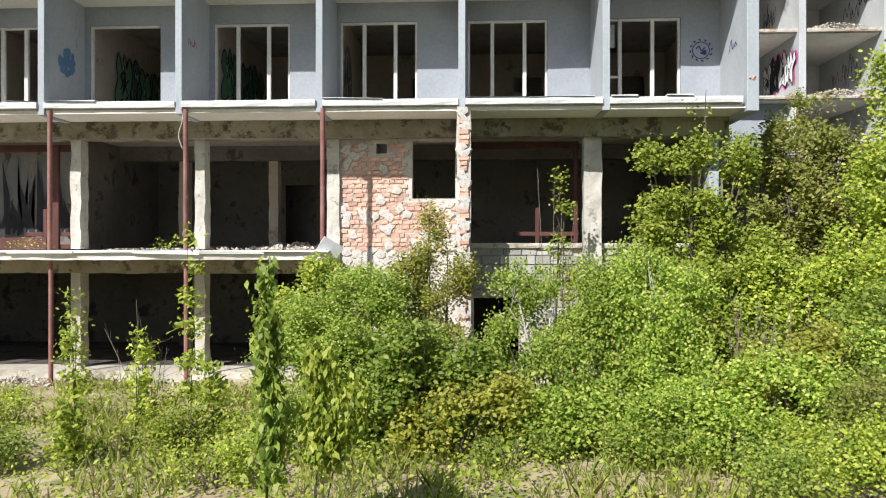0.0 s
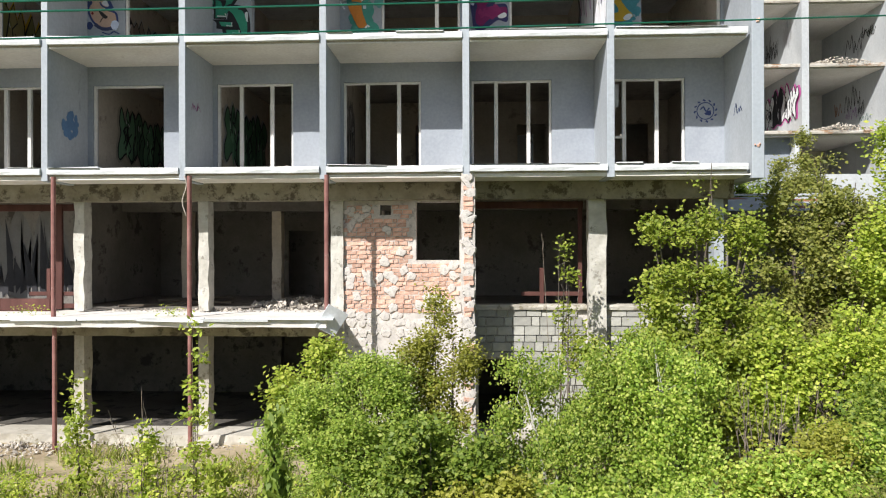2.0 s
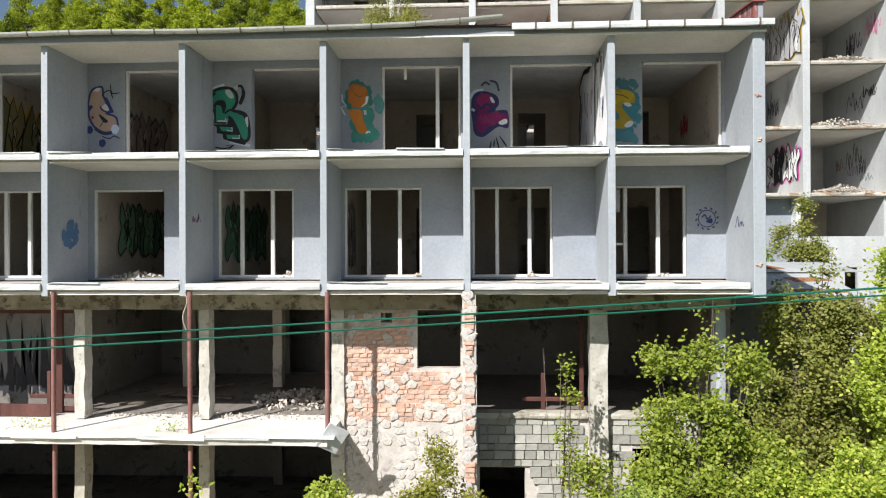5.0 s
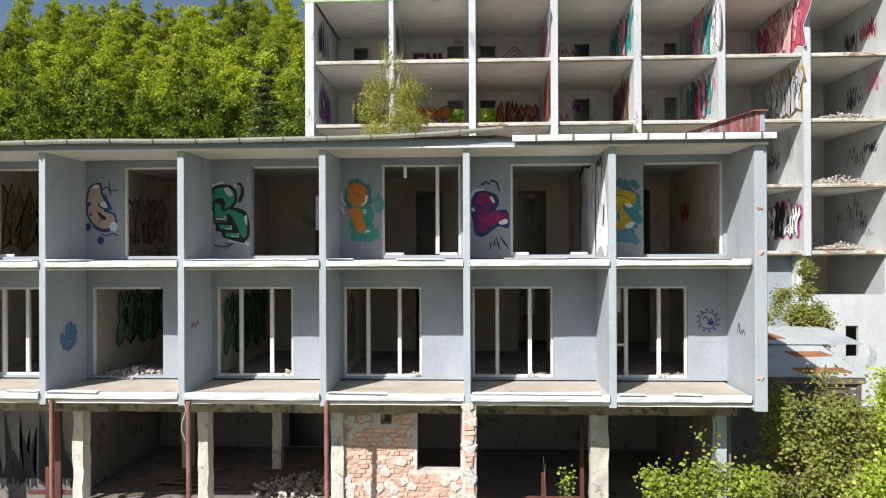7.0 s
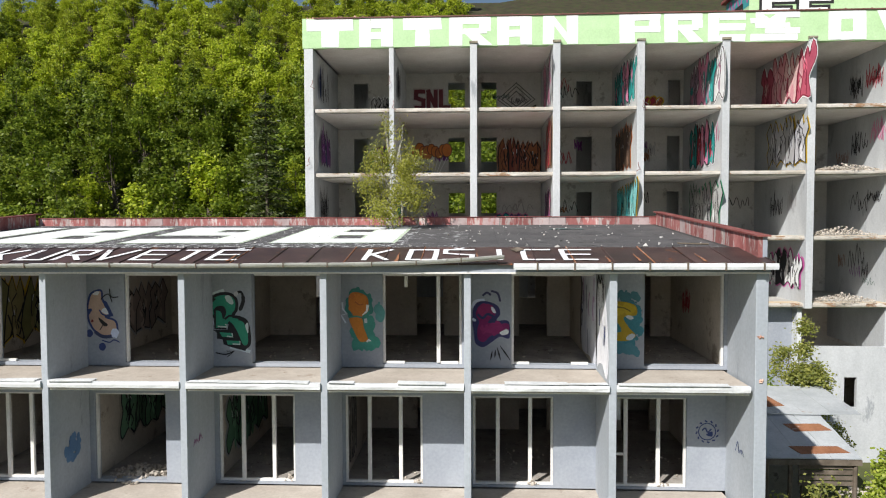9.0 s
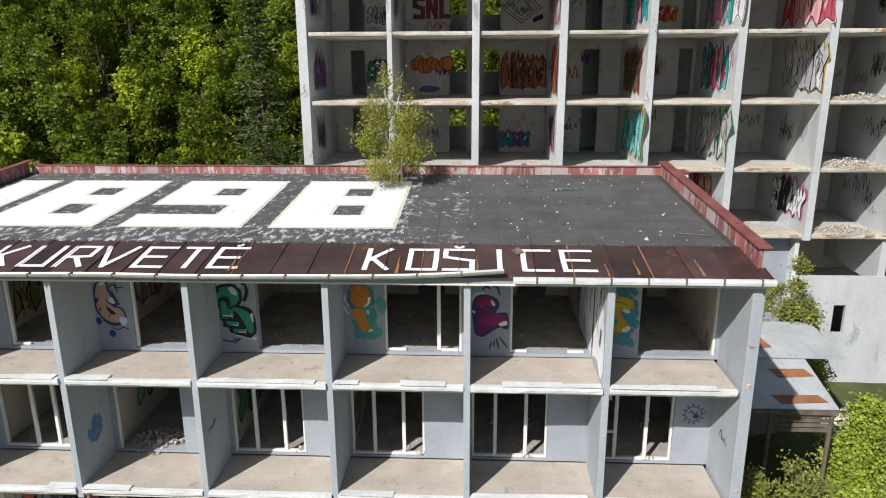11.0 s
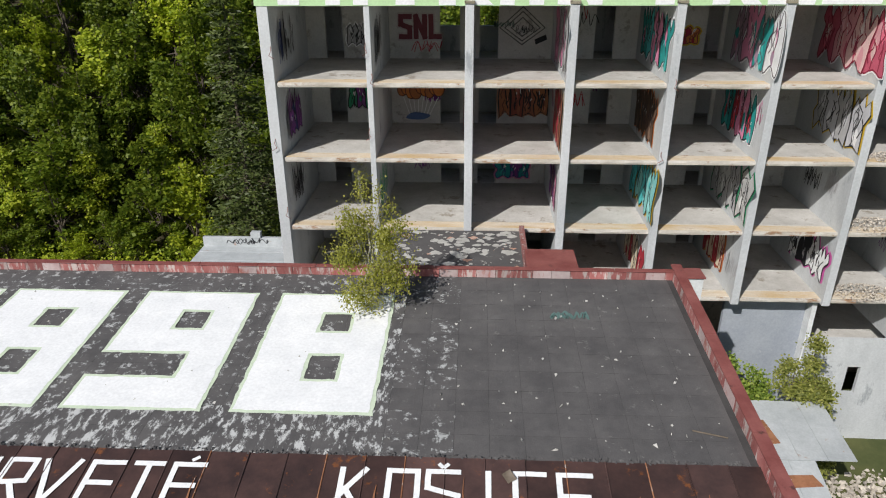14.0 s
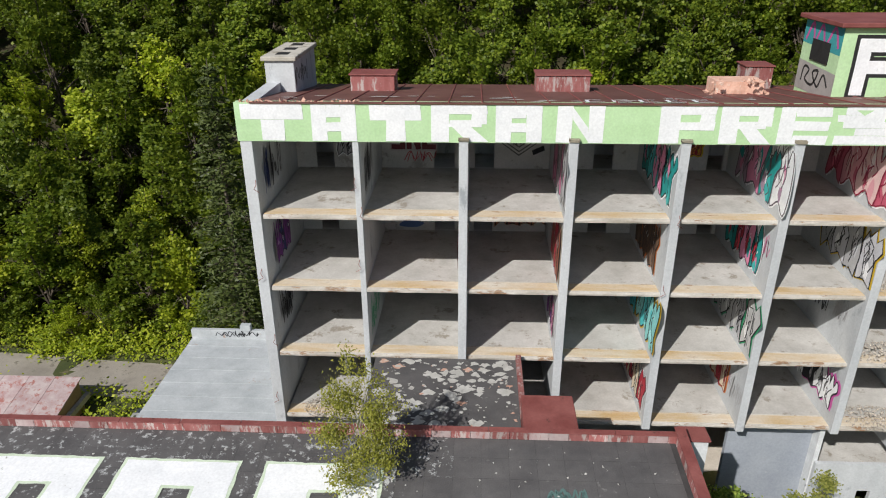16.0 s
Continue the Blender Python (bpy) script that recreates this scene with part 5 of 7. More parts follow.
throwup(shift(back(4, L3), 0.4, 0.6), 1.8, 0.7, [ORANGE, YEL, RED], (0.2, 0.05, 0.04), YEL, 20, 4).done("graffiti", tg, "orange and yellow letters")
for k, z, c, s, a in ((4, L2, BLACK, 21, 0.4), (4, L2, PURPLE, 22, 1.2), (4, L1, BLACK, 23, 0.4), (3, L2, RED, 24, 0.3), (3, L1, BLACK, 25, 0.3), (3, L3, BLACK, 26, 0.3), (3, L3, RED, 27, 0.2), (6, L1, BLACK, 28, 0.5), (6, L1, RED, 29, 0.3), (6, L2, BLACK, 30, 0.4), (6, L3, BLACK, 31, 0.5), (6, L0, BLACK, 32, 0.9), (6, L0, GREENP, 33, 1.5), (5, L1, BLACK, 34, 1.4), (0, L1, BLACK, 35, 2.0), (4, L0, BLACK, 36, 0.6), (7, L1, BLACK, 37, 0.6), (7, L2, RED, 38, 0.4)):
    tag(shift(back(k, z), a, 0.7 + 0.25 * (s % 4)), 1.3, 0.6, c, s, 11).done("graffiti", tg)
throwup(shift(back(6, L2), 0.6, 0.4), 2.0, 1.5, [GREY, (0.3, 0.24, 0.22)], BLACK, CREAM, 39, 4, True).done("graffiti", tg, "grey angular letters")
# on the cross walls
FACES = [
    (4, L3, 0.9, 0.3, 3.9, 2.0, [TEAL, CYAN, PINK], BLACK, WHITE, 41, False, "teal and pink letters"),
    (4, L2, 1.2, 0.2, 3.0, 2.0, [(0.09, 0.05, 0.03), (0.14, 0.08, 0.05)], BLACK, ORANGE, 42, True, "black and brown letters"),
    (4, L1, 1.6, 0.3, 3.7, 2.0, [CYAN, (0.25, 0.6, 0.58)], BLACK, YEL, 43, False, "cyan letters edged in black"),
    (4, L0, 1.9, 0.3, 3.0, 1.8, [CREAM, RED], BLACK, WHITE, 44, True, "cream and red letters"),
    (5, L3, 1.2, 0.2, 4.2, 2.2, [(0.35, 0.24, 0.32), PINK, TEAL, WHITE], (0.10, 0.08, 0.10), WHITE, 45, False, "pink, teal and white letters"),
    (5, L2, 1.4, 0.3, 3.0, 2.0, [TEAL, RED, PINK], BLACK, WHITE, 46, False, "crimson and black letters"),
    (5, L1, 1.2, 0.2, 4.0, 2.1, [GREY, (0.50, 0.50, 0.49)], BLACK, GREENP, 47, True, "grey angular letters with green edge"),
    (5, L0, 1.6, 0.4, 2.2, 1.8, [RED, CREAM], (0.2, 0.02, 0.02), ORANGE, 48, False, "red and cream letters"),
    (6, L3, 0.8, 0.2, 4.6, 2.2, [(0.50, 0.10, 0.16), (0.66, 0.32, 0.36), (0.70, 0.48, 0.47)], (0.25, 0.02, 0.05), WHITE, 49, False, "crimson and pink flame letters"),
    (6, L2, 1.6, 0.3, 3.6, 2.1, [GREY, (0.52, 0.52, 0.55)], BLACK, YEL, 50, True, "silver angular letters with yellow edge"),
    (6, L0, 1.9, 0.55, 3.0, 1.55, [WHITE, BLACK, WHITE], BLACK, (0.60, 0.12, 0.38), 51, False, "black and white letters with magenta edge"),
    (3, L3, 2.0, 0.2, 3.2, 2.2, [PINK, GREY], BLACK, WHITE, 52, True, "pink and black strokes"),
    (3, L2, 2.4, 0.2, 2.6, 2.1, [RED, (0.30, 0.10, 0.06)], BLACK, CREAM, 53, True, "dark red strokes"),
    (3, L1, 2.8, 0.5, 1.8, 1.5, [PURPLE, PINK], BLACK, WHITE, 54, False, "purple letters"),
    (2, L2, 2.6, 0.4, 2.2, 1.6, [RED], BLACK, CREAM, 55, True, "red strokes"),
]
walls = [o for o in tower.children if o.name.startswith("cross_wall")]
for k, z, a, b, w, h, fc, ed, hi, s, ang, lab in FACES:
    throwup(shift(right_face(k, z), a, b), w, h, fc, ed, hi, s, 4, ang).done("graffiti", walls[k], lab)
for k, z, c, s, a in ((6, L1, BLACK, 61, 1.8), (6, L1, GREY, 62, 3.6), (6, L0, PINK, 63, 3.2), (7, L3, BLACK, 64, 2.0), (7, L2, BLACK, 65, 2.2), (7, L1, BLACK, 66, 2.2), (7, L0, BLACK, 67, 2.0), (5, L0, GREY, 68, 4.0), (7, L3, RED, 69, 3.3), (5, L2, PINK, 70, 4.3), (7, L2, PINK, 71, 3.5)):
    tag(shift(right_face(k, z), a, 0.6 + 0.2 * (s % 4)), 1.5, 0.9, c, s, 12, 0.04).done("graffiti", walls[k])
for k, z, c, s, a in ((0, L3, BLACK, 72, 1.2), (0, L2, PURPLE, 73, 1.0), (0, L2, BLACK, 74, 1.6), (0, L1, BLACK, 75, 0.8), (1, L3, BLACK, 76, 0.8), (1, L1, GREENP, 77, 0.9), (0, L3, NAVY, 78, 0.7)):
    tag(shift(Plane((TX[k] + (0.192 if k == 0 else 0.102), TY, z), (0, 1, 0), (0, 0, 1)), a, 0.4), 2.0, 1.5, c, s, 14, 0.06).done("graffiti", walls[k])
throwup(shift(Plane((TX[0] + 0.192, TY, L2), (0, 1, 0), (0, 0, 1)), 1.0, 0.4), 1.8, 1.3, [PURPLE, NAVY], BLACK, GREY, 79, 3, True).done("graffiti", walls[0], "purple letters")
rt = random.Random(555)
INKS = (BLACK, BLACK, BLACK, GREY, (0.30, 0.05, 0.12), (0.10, 0.16, 0.14), PURPLE, (0.28, 0.12, 0.06))
for i in range(64):
    k, z = rt.randrange(8), rt.choice(LEVELS)
    if i % 2:
        tag(shift(back(k, z), rt.uniform(0.2, 2.0), rt.uniform(0.3, 1.6)), rt.uniform(0.5, 1.2), rt.uniform(0.25, 0.6), rt.choice(INKS), 600 + i, rt.choice((9, 12, 15)), rt.choice((0.02, 0.03, 0.04))).done("graffiti", tg)
    elif k > 2:
        tag(shift(right_face(k, z), rt.uniform(0.8, 3.8), rt.uniform(0.3, 1.7)), rt.uniform(0.6, 1.4), rt.uniform(0.25, 0.6), rt.choice(INKS), 600 + i, rt.choice((9, 12, 15)), rt.choice((0.025, 0.035))).done("graffiti", walls[k])
p = tag(shift(front(-13.0, 36.9, 7.67), 0.6, 0.1), 2.2, 0.3, BLACK, 80, 16, 0.04).done("graffiti", up)
p = tag(shift(front(-13.0, 36.9, 7.67), 3.6, 0.1), 0.8, 0.3, PINK, 81, 12, 0.06).done("graffiti", up)
p = tag(Plane((-6.2, 32.8, 20.9), (0, 1, 0), (0, 0, 1)), 2.6, 0.7, BLACK, 82, 16, 0.05).done("graffiti", vent.children[0])

# balcony paintings on the wing
bw = balcony_wall


def wall_art(x, z):
    return Painting(front(x, F1, z))


def cloud(p, cx, cy, rx, ry, c, seed, n=130):
    """A sprayed cloud: many small ragged dabs over one another."""
    g = random.Random(seed)
    for k in range(n):
        a, d = g.uniform(0, 6.28), math.sqrt(g.random())
        x, y, s = cx + rx * d * math.cos(a), cy + ry * d * math.sin(a), g.choice((0.02, 0.03, 0.05, 0.08, 0.10)) * g.uniform(0.8, 1.3)
        p.lift -= 0.0011
        p.fill(smooth([(x + s * g.uniform(0.6, 1.2) * math.cos(t), y + s * g.uniform(0.7, 1.5) * math.sin(t)) for t in (0, 1.05, 2.1, 3.15, 4.2, 5.25)], n=3), c)


def halo_body(p, body, fill, edge, width):
    p.fill(body, fill)
    p.stroke(body, width, edge, True)


p = wall_art(-9.52, 9.40)  # sandy creature-like blob with dark edge
p.stroke(smooth([(-0.28, 1.20), (-0.12, 1.31), (-0.06, 1.5), (0.0, 1.66)], False), 0.04, (0.50, 0.54, 0.62))
p.stroke(smooth([(-0.14, 1.12), (-0.10, 0.92), (0.04, 0.72)], False), 0.05, (0.36, 0.41, 0.50))
p.fill([(0.31, 1.53), (0.41, 1.47), (0.57, 1.13), (0.44, 1.09), (0.30, 1.30)], NAVY)
p.stroke([(-0.28, 1.17), (-0.10, 1.22), (0.04, 1.27)], 0.09, NAVY)
body = smooth([(-0.02, 1.61), (0.08, 1.72), (0.27, 1.75), (0.30, 1.54), (0.38, 1.36), (0.44, 1.16), (0.38, 1.10), (0.62, 1.0), (0.66, 0.74), (0.58, 0.62), (0.29, 0.64), (0.09, 0.76), (-0.03, 0.95), (-0.07, 1.14), (0.01, 1.28), (-0.08, 1.30)])
halo_body(p, body, (0.44, 0.31, 0.24), NAVY, 0.05)
p.stroke(smooth([(0.62, 0.78), (0.52, 0.64), (0.29, 0.62), (0.09, 0.74)], False), 0.085, (0.035, 0.045, 0.11))
p.fill(smooth([(0.19, 1.09), (0.32, 1.0), (0.42, 0.91), (0.35, 0.87), (0.25, 0.95)]), BLACK)
p.stroke([(0.30, 0.90), (0.22, 0.78)], 0.02, BLACK)
p.fill(smooth([(0.0, 1.01), (0.04, 1.04), (0.07, 1.0), (0.03, 0.97)]), (0.16, 0.02, 0.02))
p.fill(smooth([(0.27, 1.25), (0.37, 1.33), (0.45, 1.18), (0.36, 1.18)]), (0.62, 0.64, 0.70))
p.stroke(smooth([(0.22, 1.28), (0.30, 1.17), (0.46, 1.12)], False), 0.035, NAVY)
cloud(p, 0.61, 0.70, 0.06, 0.07, (0.55, 0.62, 0.78), 31, 16)
p.fill(smooth([(0.06, 1.66), (0.14, 1.73), (0.23, 1.72), (0.18, 1.64)]), (0.62, 0.62, 0.62))
for c in ((-0.04, 0.70), (0.28, 0.37)):
    p.fill(smooth([(c[0] + 0.09 * math.cos(t), c[1] + 0.10 * math.sin(t)) for t in (0, 1.2, 2.5, 3.8, 5.0)]), NAVY)
p.stroke(smooth([(0.27, 1.53), (0.35, 1.62), (0.47, 1.66), (0.55, 1.47)], False), 0.025, BLACK)
p.stroke(smooth([(0.49, 1.80), (0.53, 1.60), (0.71, 1.60)], False), 0.025, BLACK)
p.stroke(smooth([(0.28, 0.53), (0.46, 0.48), (0.58, 0.54), (0.72, 0.48)], False), 0.03, NAVY)
p.done("graffiti", bw, "sand-coloured blob with dark blue edge")
p = wall_art(-6.42, 9.40)  # green letter
p.stroke(smooth([(-0.19, 1.50), (-0.03, 1.67), (0.23, 1.76)], False), 0.08, (0.56, 0.66, 0.66))
p.stroke(smooth([(-0.19, 1.16), (-0.10, 1.06), (-0.07, 0.92)], False), 0.09, (0.52, 0.56, 0.66))
p.stroke([(0.36, 0.37), (0.61, 0.32), (0.86, 0.26)], 0.08, (0.52, 0.60, 0.64))
p.fill([(-0.06, 0.80), (0.30, 0.80), (0.34, 0.98), (0.52, 0.75), (0.80, 0.40), (0.74, 0.28), (0.36, 0.38), (0.20, 0.44), (0.18, 0.56), (0.04, 0.58), (0.04, 0.72)], BLACK)
body = smooth([(-0.12, 1.18), (-0.15, 1.46), (-0.05, 1.6), (0.17, 1.68), (0.40, 1.66), (0.53, 1.52), (0.53, 1.30), (0.44, 1.14), (0.60, 1.10), (0.76, 1.02), (0.83, 0.80), (0.84, 0.48), (0.75, 0.38), (0.64, 0.44), (0.50, 0.76), (0.33, 0.98)], n=5)
halo_body(p, body, (0.03, 0.25, 0.16), BLACK, 0.075)
p.fill([(-0.01, 1.22), (0.30, 1.26), (0.36, 1.04), (0.27, 0.86), (-0.01, 0.84)], (0.03, 0.25, 0.16))
p.stroke([(0.0, 1.26), (0.0, 0.83), (0.28, 0.83)], 0.05, BLACK)
p.stroke([(0.06, 0.88), (0.28, 0.87), (0.26, 0.94)], 0.035, (0.58, 0.64, 0.62))
p.fill(smooth([(-0.04, 1.25), (0.05, 1.37), (0.22, 1.37), (0.28, 1.22), (0.20, 1.06), (0.16, 1.22), (0.06, 1.27)]), BLACK)
p.stroke(smooth([(0.24, 1.06), (0.36, 1.14), (0.50, 1.12)], False), 0.05, BLACK)
p.stroke(smooth([(0.58, 1.06), (0.70, 1.02), (0.76, 0.92)], False), 0.05, BLACK)
p.fill([(0.31, 0.99), (0.39, 0.96), (0.62, 0.54), (0.56, 0.52), (0.42, 0.74)], BLACK)
p.fill(smooth([(-0.09, 1.46), (-0.01, 1.50), (0.03, 1.56), (-0.05, 1.56)]), BLACK)
for q in (((0.11, 0.74), (0.42, 0.72), (0.44, 0.61), (0.17, 0.63)), ((0.28, 0.54), (0.61, 0.53), (0.62, 0.43), (0.31, 0.44))):
    p.fill(q, (0.04, 0.30, 0.19))
    p.stroke([q[1], (q[2][0] - 0.01, q[2][1] + 0.015), (q[3][0] + 0.12, q[3][1] + 0.015)], 0.03, (0.55, 0.64, 0.62))
p.fill(smooth([(0.26, 1.62), (0.38, 1.63), (0.47, 1.46), (0.40, 1.42), (0.30, 1.50)]), (0.50, 0.60, 0.58))
p.fill(smooth([(0.75, 0.92), (0.82, 0.96), (0.82, 0.72), (0.78, 0.78)]), (0.55, 0.62, 0.62))
p.stroke(smooth([(0.55, 1.70), (0.66, 1.72), (0.71, 1.52), (0.62, 1.27)], False), [0.03] + [0.06] * 9 + [0.09] * 8 + [0.04], BLACK)
p.fill(smooth([(0.48, 1.70), (0.56, 1.74), (0.58, 1.66), (0.50, 1.62)]), (0.5, 0.5, 0.52))
p.stroke(smooth([(0.01, 0.24), (0.25, 0.20), (0.47, 0.28)], False), 0.03, BLACK)
p.stroke([(0.28, 0.28), (0.47, 0.28), (0.30, 0.14)], 0.022, BLACK)
p.done("graffiti", bw, "green fat letter with black edge and white halo")
p = wall_art(-3.28, 9.40)  # orange on teal
cloud(p, 0.42, 1.40, 0.30, 0.38, (0.05, 0.21, 0.19), 5, 110)
cloud(p, 0.48, 0.80, 0.26, 0.42, (0.06, 0.27, 0.22), 15, 110)
cloud(p, 0.72, 0.46, 0.08, 0.10, (0.06, 0.29, 0.23), 16, 25)
cloud(p, 0.88, 1.30, 0.05, 0.22, (0.10, 0.28, 0.27), 17, 14)
body = smooth([(0.18, 1.68), (0.37, 1.72), (0.58, 1.62), (0.62, 1.40), (0.54, 1.20), (0.37, 1.14), (0.21, 1.22), (0.14, 1.45)])
p.fill(body, (0.46, 0.15, 0.03))
cloud(p, 0.38, 1.42, 0.20, 0.25, (0.52, 0.18, 0.03), 18, 40)
p.fill(smooth([(0.15, 1.09), (0.30, 1.12), (0.46, 1.10), (0.51, 0.87), (0.61, 0.58), (0.52, 0.53), (0.40, 0.54), (0.26, 0.80)]), (0.56, 0.20, 0.03))
p.stroke(smooth([(0.16, 1.12), (0.34, 1.14), (0.50, 1.10)], False), 0.04, (0.07, 0.24, 0.20))
p.stroke(smooth([(0.30, 1.50), (0.40, 1.42), (0.50, 1.44)], False), 0.02, (0.30, 0.09, 0.03))
p.stroke([(-0.01, 1.48), (0.0, 1.32), (0.10, 1.20), (-0.04, 1.17), (0.07, 0.98)], 0.04, (0.60, 0.64, 0.70))
p.stroke([(0.61, 1.42), (0.58, 1.26), (0.47, 1.17)], [0.07, 0.05, 0.02], WHITE)
p.stroke([(0.55, 1.09), (0.56, 0.98)], 0.07, (0.55, 0.62, 0.66))
p.stroke([(0.57, 0.52), (0.63, 0.58), (0.67, 0.54)], 0.045, WHITE)
p.done("graffiti", bw, "orange figure on a teal patch")
p = wall_art(-0.16, 9.40)  # magenta blob
p.stroke(smooth([(-0.02, 1.35), (0.08, 1.51), (0.29, 1.54)], False), 0.07, (0.58, 0.63, 0.74))
body = smooth([(0.0, 1.14), (0.02, 1.36), (0.15, 1.5), (0.39, 1.5), (0.61, 1.39), (0.66, 1.2), (0.58, 1.05), (0.86, 1.03), (0.88, 0.63), (0.66, 0.66), (0.47, 0.54), (0.26, 0.41), (0.07, 0.5), (0.03, 0.77), (0.0, 0.96)])
p.fill(body, (0.035, 0.035, 0.12))
p.fill(smooth([(0.08, 1.20), (0.15, 1.37), (0.32, 1.43), (0.50, 1.36), (0.56, 1.23), (0.46, 1.07), (0.36, 1.0), (0.60, 0.97), (0.85, 0.97), (0.85, 0.80), (0.60, 0.75), (0.41, 0.66), (0.27, 0.53), (0.13, 0.61), (0.12, 0.85), (0.16, 1.02)]), (0.19, 0.012, 0.10))
cloud(p, 0.32, 1.28, 0.14, 0.08, (0.25, 0.02, 0.11), 19, 20)
cloud(p, 0.42, 0.84, 0.22, 0.08, (0.25, 0.02, 0.12), 20, 24)
p.stroke(smooth([(0.12, 1.20), (0.24, 1.11), (0.36, 1.20), (0.50, 1.13), (0.40, 1.02)], False), 0.06, (0.035, 0.035, 0.12))
p.fill(smooth([(0.44, 1.36), (0.50, 1.36), (0.56, 1.24), (0.49, 1.24)]), (0.64, 0.66, 0.74))
p.fill(smooth([(0.65, 0.76), (0.80, 0.84), (0.86, 0.80), (0.84, 0.73), (0.71, 0.70)]), WHITE)
p.stroke([(0.0, 1.09), (0.08, 1.04)], 0.06, (0.5, 0.55, 0.68))
for a, b, c, d in ((0.47, 0.31, 0.43, 0.09), (0.59, 0.40, 0.67, 0.09), (0.66, 0.44, 0.90, 0.10), (0.55, 0.34, 0.53, 0.16)):
    p.stroke([(a, b), ((a + c) / 2, (b + d) / 2), (c, d)], [0.015, 0.04, 0.012], BLACK)
p.stroke(smooth([(0.24, 1.64), (0.34, 1.72), (0.44, 1.66)], False), 0.05, (0.05, 0.05, 0.11))
p.stroke(smooth([(0.44, 1.76), (0.60, 1.70), (0.66, 1.50)], False), [0.02] + [0.05] * 11 + [0.02], (0.05, 0.05, 0.11))
p.done("graffiti", bw, "magenta blob with dark blue edge")
p = wall_art(2.97, 9.40)  # yellow letter on teal
cloud(p, 0.46, 1.50, 0.36, 0.30, (0.06, 0.17, 0.20), 6, 70)
cloud(p, 0.50, 0.95, 0.34, 0.52, (0.045, 0.20, 0.25), 21, 150)
cloud(p, 0.56, 0.36, 0.22, 0.10, (0.07, 0.22, 0.27), 22, 22)
body = smooth([(0.10, 1.46), (0.33, 1.52), (0.70, 1.43), (0.74, 1.20), (0.52, 1.17), (0.44, 1.10), (0.58, 0.88), (0.72, 0.72), (0.64, 0.62), (0.43, 0.57), (0.12, 0.62), (0.16, 0.76), (0.38, 0.80), (0.32, 0.98), (0.14, 1.14)])
p.fill(body, (0.40, 0.27, 0.015))
cloud(p, 0.42, 1.32, 0.22, 0.10, (0.50, 0.35, 0.02), 23, 26)
p.stroke([(0.20, 1.40), (0.46, 1.36), (0.60, 1.28)], 0.03, (0.16, 0.12, 0.02))
p.fill(smooth([(0.48, 1.17), (0.61, 1.18), (0.67, 1.11), (0.57, 1.09)]), (0.60, 0.62, 0.62))
p.fill(smooth([(0.50, 0.66), (0.61, 0.75), (0.71, 0.72), (0.64, 0.61), (0.53, 0.60)]), (0.58, 0.62, 0.64))
p.done("graffiti", bw, "yellow letter on a dark teal patch")
# pale mural on the side of a fin, black edged
fin4 = [o for o in wing.children if o.name.startswith("fin")][6]
p = Painting(Plane((2.78, F1, 9.32), (0, -1, 0), (0, 0, 1)))
p.fill(smooth([(0.1, 0.2), (0.15, 1.8), (0.5, 2.2), (0.9, 2.2), (1.2, 1.7), (1.4, 1.2), (1.55, 0.5), (1.3, 0.03), (0.8, 0.25), (0.4, 0.2)]), (0.80, 0.81, 0.86))
g = random.Random(3)
for i in range(15):
    a, b = g.uniform(0.15, 1.4), g.uniform(0.2, 1.8)
    p.stroke(smooth([(a, b), (a + g.uniform(-0.1, 0.1), b + 0.2), (a + g.uniform(-0.15, 0.15), b + 0.45)], False), g.uniform(0.03, 0.12), g.choice((NAVY, WHITE, WHITE, WHITE, (0.50, 0.34, 0.56), BLACK)))
p.stroke(smooth([(0.1, 0.3), (0.12, 1.7), (0.35, 2.2), (0.6, 2.1), (0.8, 2.25), (0.9, 2.0)], False), 0.09, BLACK)
p.done("graffiti", fin4, "pale lilac mural with black strokes")
p = Painting(Plane((2.772, 19.0, 9.32), (0, -1, 0), (0, 0, 1)))
p.fill(smooth([(0.1, 0.15), (0.0, 0.9), (0.2, 1.7), (0.1, 2.1), (0.8, 2.35), (1.5, 2.3), (2.25, 2.3), (2.25, 0.05), (1.4, 0.12), (0.7, 0.05)]), (0.76, 0.78, 0.84))
for i in range(18):
    a, b = g.uniform(0.1, 2.1), g.uniform(0.1, 1.7)
    p.stroke(smooth([(a, b), (a + g.uniform(-0.12, 0.12), b + 0.25), (a + g.uniform(-0.2, 0.2), b + 0.6)], False), g.uniform(0.05, 0.16), g.choice((BLACK, NAVY, (0.66, 0.68, 0.78), (0.66, 0.68, 0.78), (0.38, 0.40, 0.50), (0.50, 0.32, 0.52))))
p.stroke(smooth([(0.12, 0.2), (0.02, 0.9), (0.2, 1.7), (0.1, 2.1), (0.8, 2.35), (1.5, 2.25), (2.2, 2.3)], False), 0.12, BLACK)
p.done("graffiti", wing, "pale mural with black strokes on a partition")
p = Painting(Plane((-0.335, F1, 9.32), (0, -1, 0), (0, 0, 1)))
p.fill(smooth([(0.1, 0.1), (0.12, 2.0), (0.3, 2.1), (0.35, 0.2)]), (0.5, 0.52, 0.62))
p.stroke(smooth([(0.15, 0.2), (0.3, 0.8), (0.15, 1.3), (0.3, 1.9)], False), 0.08, NAVY)
p.done("graffiti", wing.children[5], "pale stroke with blue edge")
p = wall_art(5.12, 7.55)  # round emblem
ring = [(0.27 + 0.20 * math.cos(t * 0.4), 0.27 + 0.20 * math.sin(t * 0.4)) for t in range(16)]
p.stroke(ring, 0.022, NAVY, True)
